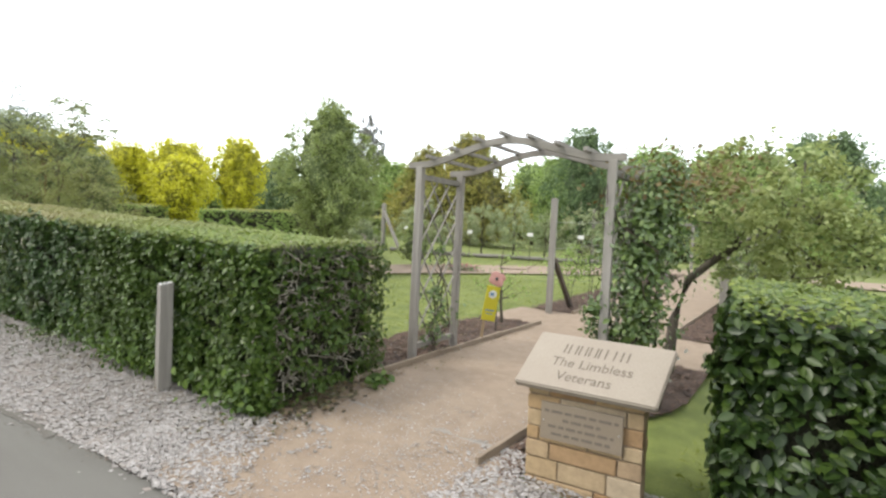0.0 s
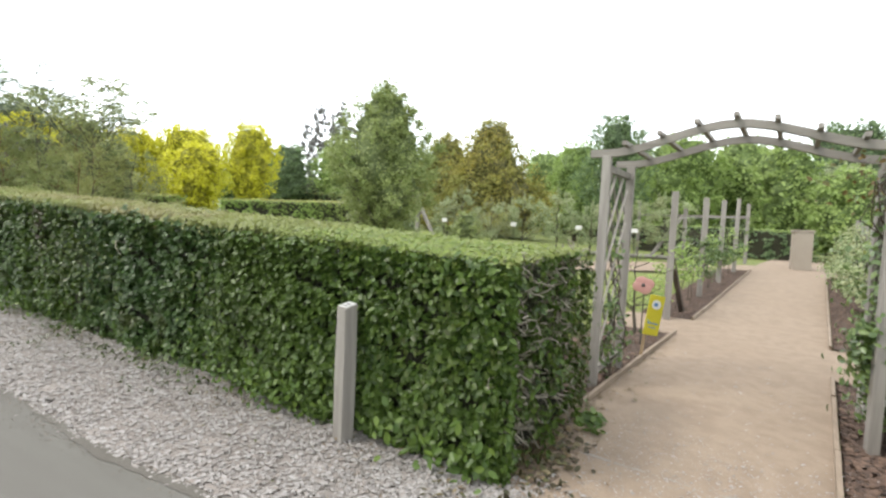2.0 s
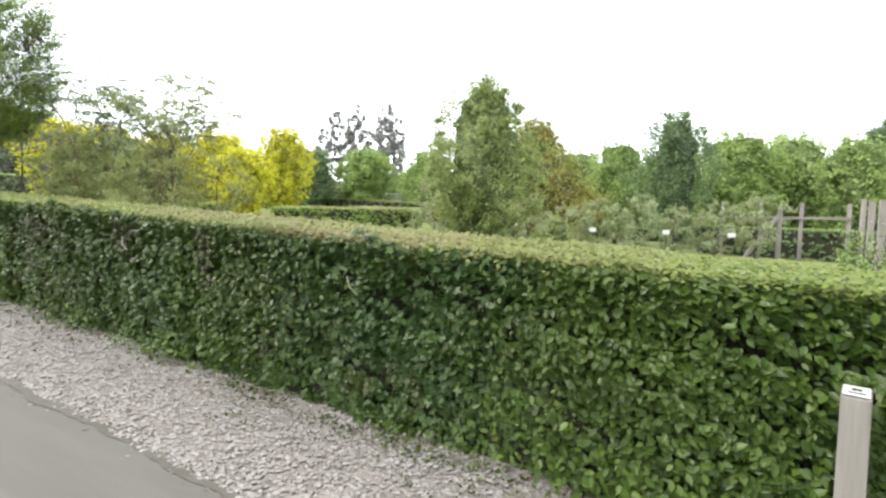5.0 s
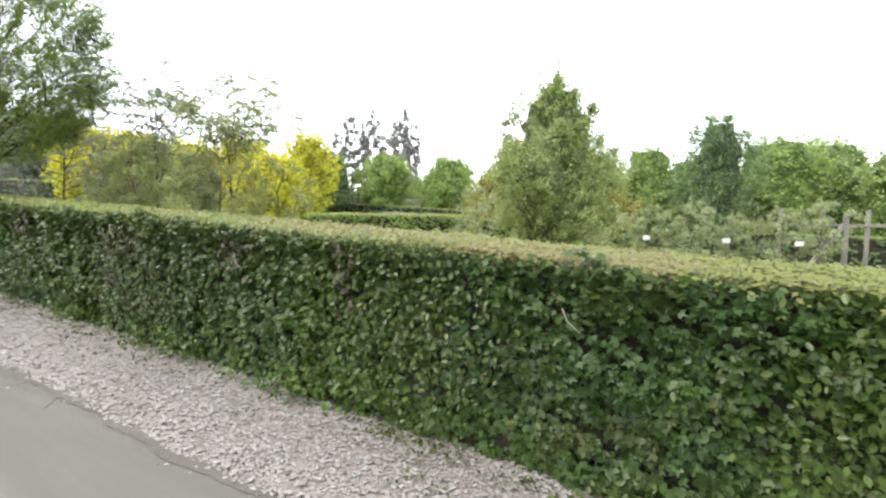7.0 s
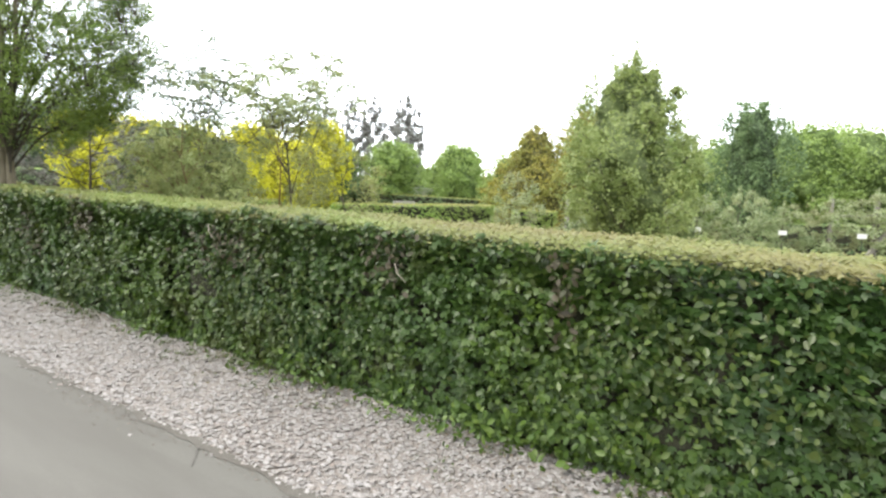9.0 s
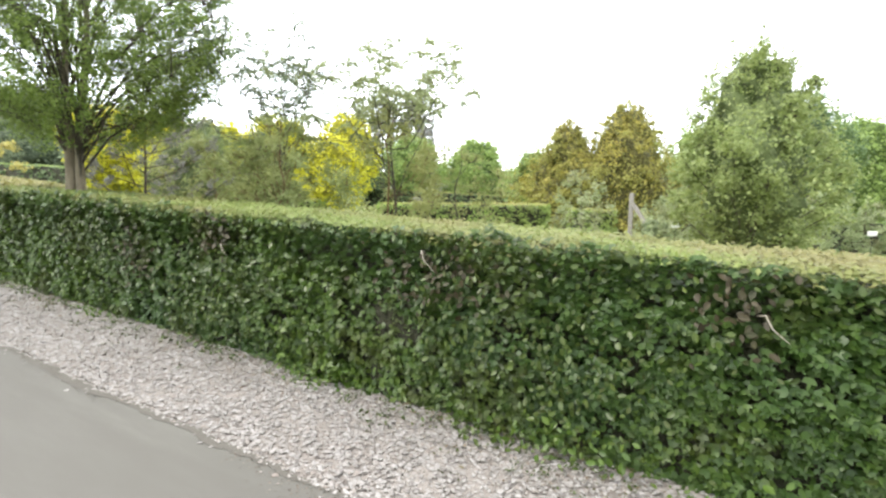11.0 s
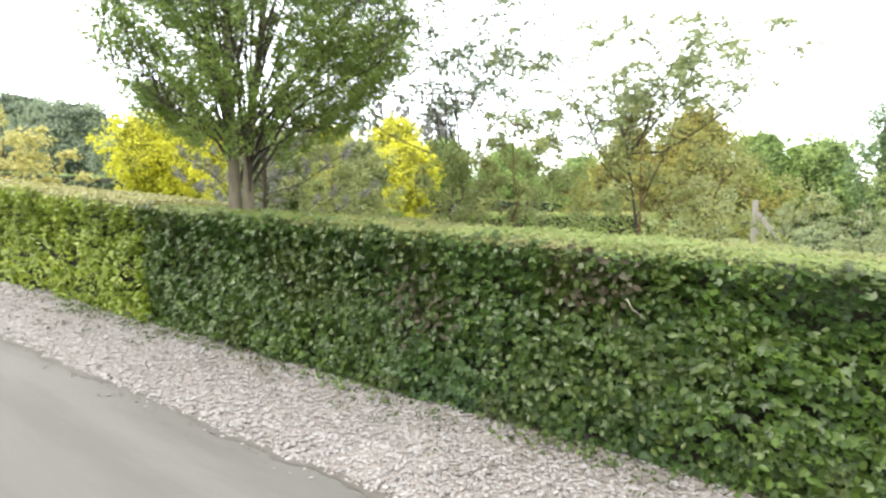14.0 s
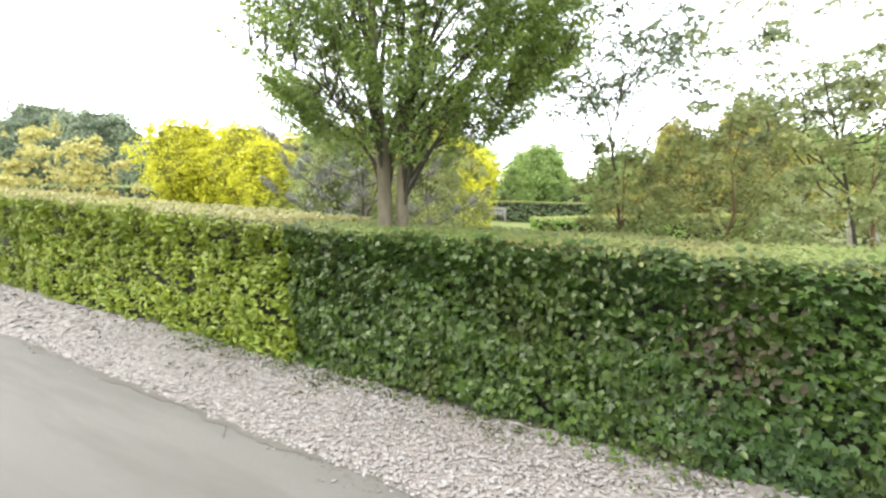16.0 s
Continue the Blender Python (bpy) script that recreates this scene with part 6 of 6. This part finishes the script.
    P = c[pick] + off + rise * rs.uniform(-0.2, 0.18, n)[:, None]
    out = unit(P - np.array([x, y, z + 3.0]))
    part("crown", scatter("crown", LEAFLET, P, out * 0.35 + np.array([0, 0, 0.8]), 0.042 * rs.uniform(0.6, 1.3, n), rs, 0.42, 0.2), L_BIG, th, "", "stuff")


hornbeam()
crowned("pear_tree", "upright green pear tree with a pointed leader", -8.48, 9.4, 5.12, 2.85, L_PEAR, BARK, PEAR, 34000, 0.052, 402, 0.17, 92, 0.11, 0.85, 0.17, 28, core=0.5)


def sumac(label, x, y, tall, leaf, tuft, seed):
    """An open umbrella-headed small tree with leaf tufts at the ends of bare branches."""
    rs = np.random.default_rng(seed)
    z = g(x, y)
    th = thing("sumac", label, "tree", "open sumacs", (x, y, z))
    lines, tips = [], []
    spine = [np.array(q) for q in ((x, y, z - 0.05), (x + 0.04, y, z + 0.7), (x - 0.02, y + 0.03, z + 1.3), (x - 0.14, y + 0.05, z + tall - 1.35), (x - 0.3, y, z + tall - 0.65), (x - 0.35, y, z + tall))]
    part("trunk", tubes("trunk", [list(zip(spine, (0.024, 0.021, 0.017, 0.012, 0.007, 0.003)))], 8), BARK, th)
    tips.append(spine[-1])
    for i in range(15):
        a = i * 2.4 + rs.uniform(-0.3, 0.3)
        rr = 0.5 + 1.25 * ((i * 5) % 13) / 13
        k = 2.0 + 2.0 * rs.uniform() * (1 - 0.35 * rr / 2)
        hub = spine[int(k)] + (spine[int(k) + 1] - spine[int(k)]) * (k - int(k))
        zt = z + tall - 0.26 * rr ** 2 + rs.normal(0, 0.12) - (0.6 if i % 3 == 0 else 0)
        p3 = np.array([x + rr * math.cos(a), y + rr * math.sin(a) * 0.85, zt])
        p1 = hub + (p3 - hub) * 0.4 + np.array([0, 0, -0.08 * rr]) + rs.normal(0, 0.07, 3)
        p2 = hub + (p3 - hub) * 0.75 + np.array([0, 0, -0.05 * rr]) + rs.normal(0, 0.09, 3)
        part("stem", tubes("stem", [[(hub, 0.010), ((hub + p1) / 2 + rs.normal(0, 0.05, 3), 0.009), (p1, 0.008), (p2, 0.006), (p3, 0.004)]], 6), BARK, th)
        tips.append(p3)
        for _ in range(7):
            q = rs.uniform(-0.95, 0.95)
            s0 = p2 + (p3 - p2) * q if q > 0 else p2 + (p1 - p2) * -q
            s1 = s0 + np.array([rs.uniform(-0.6, 0.6), rs.uniform(-0.5, 0.5), rs.uniform(0.0, 0.35)])
            lines.append([(s0, 0.005), ((s0 + s1) / 2 + rs.normal(0, 0.03, 3), 0.004), (s1, 0.003)])
            tips.append(s1)
    part("branchwork", tubes("branchwork", lines, 5), BARK, th, "", "stuff")
    P, F, A = [], [], []
    for t in tips:
        for _ in range(rs.integers(*tuft)):
            a = rs.uniform(0, 6.283)
            d = np.array([math.cos(a), math.sin(a), rs.uniform(-0.25, 0.45)])
            m = rs.integers(5, 9)
            for k in range(m):
                c = t + d * 0.03 * (k + 1) + np.array([0, 0, -0.004 * k * k])
                P.append(c)
                F.append((0, 0, 1))
                A.append(np.array([d[1], -d[0], -0.3]) * (1 if k % 2 else -1) + 0.5 * d)
    P, F, A = np.array(P), np.array(F, float), np.array(A)
    part("leaves", scatter("leaves", LEAFLET, P, F, 0.064 * rs.uniform(0.7, 1.2, len(P)), rs, 0.6, 0.1, A), leaf, th, "", "stuff")


sumac("open spreading sumac with leaf tufts on bare grey branches", -13.16, 5.3, 3.43, L_SUMAC, (3, 13), 77)
sumac("taller sumac with sparse grey leaf tufts among the shrubs", -15.3, 5.2, 3.72, L_SUMAC_GREY, (2, 9), 78)

# shrubs behind the road hedge
for i, (x, y, zt, w, lf, bk, n, bole, lab) in enumerate((
    (-14.3, 4.2, 3.3, 1.25, L_OLIVE, BARK_RED, 5200, 0.35, "open olive shrub with bare tan stems"),
    (-15.2, 4.6, 3.05, 1.2, L_OLIVE_DULL, BARK_RED, 4600, 0.36, "small dull green tree with dark reddish stems"),
    (-13.1, 5.0, 3.4, 2.0, L_OLIVE, BARK_RED, 7600, 0.14, "feathery olive bush at the sumac's foot"),
    (-12.35, 5.7, 3.05, 1.6, L_OLIVE, BARK, 4800, 0.1, "light green bush beside the sumac"),
    (-12.2, 13.8, 3.5, 1.7, L_GREYGREEN, BARK, 3200, 0.12, "pale grey-green flowering shrub"),
    (-18.6, 6.4, 3.7, 2.2, L_OLIVE, BARK_RED, 5000, 0.12, "olive shrub with thin tan stems"),
    (-20.3, 9.3, 4.4, 2.3, L_OLIVE, BARK, 6000, 0.1, "yellowish olive shrub among the other shrubs"),
    (-21.9, 7.9, 4.3, 2.6, L_OLIVE_DULL, BARK, 6500, 0.1, "tall dull green shrub behind the hedge"),
    (-24.6, 10.4, 5.3, 3.2, L_PEAR, BARK, 7000, 0.1, "large dull green shrub"),
    (-10.1, 12.9, 2.15, 1.2, L_GREYGREEN, BARK, 2000, 0.12, "low grey-green bush beside the espaliers"),
    (-7.5, 12.2, 2.1, 1.1, L_PEAR, BARK, 2000, 0.1, "low green bush at the pear tree"),
)):
    crowned("shrub", lab, x, y, zt, w, lf, bk, FLAME if i < 2 else DOME, n, 0.039 if i < 4 else 0.06, 420 + i, bole, 26, 0.17, 0.85, 0.22, 18, "shrub", "", 0.028, core=0.5 if i > 5 else 0, thinned=0.3 if i in (1, 5) else 0.12)


def blue_spruce(x, y, ztop, w, seed):
    """Whorls of rising branches, each clothed in bunched needles towards its end."""
    rs = np.random.default_rng(seed)
    z = g(x, y)
    th = thing("blue_spruce", "young blue-grey spruce with tufted rising branches", "conifer", "", (x, y, z))
    h = ztop - z
    part("trunk", tubes("trunk", [[((x, y, z - 0.05), 0.035), ((x + 0.03, y, z + h * 0.5), 0.02), ((x, y, ztop), 0.006)]], 7), BARK_DARK, th)
    lines, P, F = [], [], []
    for i in range(20):
        f = 0.2 + 0.7 * (i + 0.5) / 20
        a = i * 2.4 + rs.normal(0, 0.2)
        rr = w / 2 * (1 - f) ** 0.5 * rs.uniform(0.75, 1.05)
        p0 = np.array([x, y, z + f * h * 0.8])
        p1 = p0 + np.array([rr * math.cos(a), rr * math.sin(a), 0.42 * rr + 0.08])
        mid = (p0 + p1) / 2 - (0, 0, 0.09 * rr)
        lines.append([(p0, 0.012), (mid, 0.009), (p1, 0.004)])
        side = np.array([-math.sin(a), math.cos(a), 0.0])
        for k in range(5):
            # bunches of needles, longer than thick, along the branch and its side shoots
            q = 0.55 + 0.45 * k / 4
            c = (1 - q) ** 2 * p0 + 2 * q * (1 - q) * mid + q * q * p1
            d = unit((p1 - mid + side * (1.1 * rr * (k % 2 * 2 - 1)) * (k < 4) + (0, 0, 0.2 * rr))[None])[0]
            c = c + d * 0.1 * (k < 4)
            m = rs.integers(55, 90)
            o = unit(rs.normal(size=(m, 3)))
            P.append(c + d * rs.uniform(0, 0.2, (m, 1)) + o * 0.05)
            F.append(o)
    part("branchwork", tubes("branchwork", lines, 5), BARK_DARK, th, "", "stuff")
    P, F = np.concatenate(P), np.concatenate(F)
    part("needles", scatter("needles", NEEDLE, P, F, 0.075 * rs.uniform(0.7, 1.2, len(P)), rs, 0.4), L_BLUE, th, "", "stuff")


blue_spruce(-19.1, 5.2, 4.45, 4.4, 90)


# golden trees
for i, (x, y, zt, w, n) in enumerate(((-26.6, 20.6, 7.7, 3.4, 11000), (-29.5, 18.3, 7.2, 4.4, 14000), (-31.8, 16.5, 6.9, 3.4, 9000), (-21.6, 13.6, 5.0, 2.6, 6500), (-36.4, 13.5, 7.4, 4.0, 12000), (-33.2, 14.2, 7.0, 3.8, 11000), (-30.2, 13.0, 5.8, 2.6, 6000))):
    crowned("golden_tree", "bright golden-yellow leaved upright tree", x, y, zt, w, L_YELLOW, BARK, FLAME, n, 0.12, 450 + i, 0.05, 60, 0.11, 1.5, 0.2, 34, "tree", "golden trees", 0.08, core=0.58, rise=1.6)
crowned("golden_shrub", "thin cream-yellow leaved small tree above the beech hedge", -27.5, 4.7, 4.5, 3.0, L_CREAM, BARK_RED, DOME, 5200, 0.085, 459, 0.2, 26, 0.16, 0.4, 0.25, 10, "shrub", "", 0.04, core=0, thinned=0.15)

# bronze conifers and the trees of the middle distance
crowned("golden_conifer", "broad bronze-yellow conifer with a pointed top", -12.45, 26.4, 8.5, 7.4, L_CONIFER, BARK_DARK, CONE, 25000, 0.130, 460, 0.04, 120, 0.085, 0.55, 0.14, 30, "conifer", "bronze conifers", 0.16, core=0.58, rise=-0.1, up=0.6)
crowned("golden_conifer", "smaller bronze-yellow conifer beside the broad one", -15.6, 26.6, 7.8, 6.2, L_CONIFER, BARK_DARK, CONE, 19000, 0.130, 461, 0.04, 100, 0.09, 0.55, 0.14, 26, "conifer", "bronze conifers", 0.12, core=0.58, rise=-0.1, up=0.6)
crowned("hornbeam_column", "dark green upright columnar tree with feathery top", -5.08, 24.5, 7.75, 3.5, L_DARK, BARK_DARK, SPIRE, 14000, 0.10, 462, 0.1, 56, 0.14, 1.3, 0.18, 22, "tree", "", 0.1, core=0.42, rise=1.8, thinned=0.1)
MID = (
    (-31.2, 35.0, 9.1, 5.4, L_BRIGHT, 9000), (-25.6, 37.0, 8.9, 4.4, L_BRIGHT, 7500), (-8.95, 34.5, 8.5, 4.6, L_BRIGHT, 8500),
    (-2.1, 30.2, 7.7, 4.7, L_BRIGHT, 9500), (0.9, 33.5, 8.0, 4.6, L_GREEN, 7000), (-34.9, 31.9, 8.9, 4.4, L_DARK, 6500),
    (-5.6, 36.0, 8.0, 5.0, L_GREEN, 6500), (7.4, 38.6, 9.8, 6.4, L_DARK, 11000), (-13.5, 43.0, 9.5, 7.0, L_GREEN, 6500),
    (2.6, 29.0, 6.9, 3.2, L_GREEN, 6000), (-28.4, 42.2, 9.6, 7.0, L_BRIGHT, 7000), (-19.6, 34.0, 7.4, 4.8, L_GREEN, 6500),
    (5.6, 31.0, 6.0, 4.4, L_GREYGREEN, 5000), (13.0, 46.0, 7.5, 6.0, L_DARK, 6000), (4.6, 26.5, 5.2, 3.4, L_GREEN, 5000),
    (19.0, 52.0, 9.5, 8.0, L_GREEN, 6000), (-38.2, 33.0, 8.4, 5.0, L_DARK, 6500), (2.0, 42.0, 9.6, 7.0, L_GREEN, 6500),
)
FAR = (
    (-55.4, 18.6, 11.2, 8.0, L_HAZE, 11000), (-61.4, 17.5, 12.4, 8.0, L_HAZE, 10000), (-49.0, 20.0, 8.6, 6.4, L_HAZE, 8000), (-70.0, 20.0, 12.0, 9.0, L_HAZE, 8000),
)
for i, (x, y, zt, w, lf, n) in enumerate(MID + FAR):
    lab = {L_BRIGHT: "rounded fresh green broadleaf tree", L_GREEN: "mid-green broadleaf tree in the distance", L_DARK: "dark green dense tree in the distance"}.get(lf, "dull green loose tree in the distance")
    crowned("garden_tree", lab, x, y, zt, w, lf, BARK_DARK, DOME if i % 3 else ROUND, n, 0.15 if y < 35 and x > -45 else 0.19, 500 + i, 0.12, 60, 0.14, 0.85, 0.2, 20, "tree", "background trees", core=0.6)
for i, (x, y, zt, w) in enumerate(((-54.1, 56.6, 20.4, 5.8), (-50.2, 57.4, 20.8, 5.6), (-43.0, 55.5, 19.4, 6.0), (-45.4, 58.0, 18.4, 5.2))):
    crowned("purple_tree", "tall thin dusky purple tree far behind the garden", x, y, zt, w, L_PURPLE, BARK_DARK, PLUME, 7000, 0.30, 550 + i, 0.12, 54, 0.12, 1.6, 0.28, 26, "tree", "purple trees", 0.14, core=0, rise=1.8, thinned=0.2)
rs = np.random.default_rng(600)
for i in range(26):
    a = radians(62 + i * 5.0)
    r = rs.uniform(62, 80)
    x, y = -6 + r * math.cos(a), r * math.sin(a)
    crowned("belt_tree", "distant green tree of the woodland belt", x, y, 2.2 + r * rs.uniform(0.085, 0.12), rs.uniform(8, 12), (L_GREEN, L_DARK, L_PEAR, L_BRIGHT)[i % 4], BARK_DARK, DOME, 2600, 0.3, 601 + i, 0.06, 40, 0.14, 0.75, 0.15, 8, "tree", "woodland belt", core=0.72)
for i in range(12):
    x = -48 + i * 9.5
    tree("roadside_tree", "green tree across the road behind the walk", x, -15 + rs.uniform(-2, 2), g(x, -15) + rs.uniform(5, 8), 6.5, L_GREEN, BARK_DARK, "round", 1500, 0.35, 640 + i, 0.15, None, 14, 0.16, LEAFLET, "tree", "roadside trees")


hedge("woodland_edge", "dense green undergrowth at the foot of the woodland belt", (-82, 50), (40, 56), 4, 3.6, 3.6, L_DARK, L_GREEN, 11, 0.5, 57, shape=LEAFLET, back=0, group="")
hedge("woodland_edge", "dense green undergrowth at the foot of the woodland belt", (-72, 2), (-82, 50), 4, 3.0, 3.6, L_DARK, L_GREEN, 11, 0.5, 58, shape=LEAFLET, back=0, group="")

# ---------------------------------------------------------------- bench
def bench(x, y, turn):
    z = g(x, y)
    th = thing("garden_bench", "pale grey slatted wooden garden bench against a hedge", "bench", "", (x, y, z))
    m = Matrix.Translation((x, y, z)) @ pose(0, 0, 0, 0, 0, turn) @ Matrix.Diagonal((1.2, 1.0, 1.1, 1))
    for k in range(5):
        part("seat_slat", box((-0.75, -0.42 + k * 0.1, 0.42), (0.75, -0.34 + k * 0.1, 0.445), 0.006, m), PALE_WOOD, th)
    for sx in (-0.7, 0.7):
        part("leg", box((sx - 0.035, -0.42, 0), (sx + 0.035, -0.35, 0.63), 0.006, m), PALE_WOOD, th)
        part("back_leg", box((sx - 0.035, 0.05, 0), (sx + 0.035, 0.12, 0.92), 0.006, m), PALE_WOOD, th)
        part("armrest", box((sx - 0.045, -0.45, 0.63), (sx + 0.045, 0.1, 0.665), 0.006, m), PALE_WOOD, th)
    part("top_rail", box((-0.75, 0.05, 0.85), (0.75, 0.1, 0.94), 0.006, m), PALE_WOOD, th)
    for k in range(15):
        part("back_slat", box((-0.66 + k * 0.094 - 0.022, 0.06, 0.45), (-0.66 + k * 0.094 + 0.022, 0.085, 0.85), 0.004, m), PALE_WOOD, th)


bench(-27.6, 31.2, 18)


# ---------------------------------------------------------------- parked vans beyond the garden
def van(x, y, turn):
    z = g(x, y)
    th = thing("parked_van", "white van parked far beyond the garden hedges", "van", "parked vans", (x, y, z))
    m = Matrix.Translation((x, y, z)) @ pose(0, 0, 0, 0, 0, turn)
    bm = bmesh.new()
    prof = ((-2.5, 0.4), (-2.55, 1.2), (-2.45, 2.55), (1.2, 2.6), (1.75, 1.75), (2.5, 1.3), (2.55, 0.4))
    sides = [[bm.verts.new((px, sy * (0.92 if pz < 1.4 else 0.84), pz)) for px, pz in prof] for sy in (-1, 1)]
    for i in range(len(prof)):
        k = (i + 1) % len(prof)
        bm.faces.new((sides[0][i], sides[0][k], sides[1][k], sides[1][i]))
    bm.faces.new(sides[0][::-1])
    bm.faces.new(sides[1])
    bmesh.ops.recalc_face_normals(bm, faces=bm.faces)
    bmesh.ops.bevel(bm, geom=bm.edges[:], offset=0.06, segments=2, affect="EDGES")
    bmesh.ops.transform(bm, matrix=m, verts=bm.verts)
    part("body", bm, WHITE, th)
    for sy in (-1, 1):
        part("side_window", box((0.4, sy * 0.89 - 0.02, 1.55), (1.3, sy * 0.89 + 0.02, 2.15), 0.02, m), BLACK, th)
        for wx in (-1.5, 1.6):
            bm = bmesh.new()
            bmesh.ops.create_cone(bm, cap_ends=True, segments=16, radius1=0.34, radius2=0.34, depth=0.2, matrix=m @ Matrix.Translation((wx, sy * 0.86, 0.34)) @ pose(0, 0, 0, 90))
            part("wheel", bm, BLACK, th)


van(-34.3, 40.7, 62)
van(-32.3, 41.6, 58)
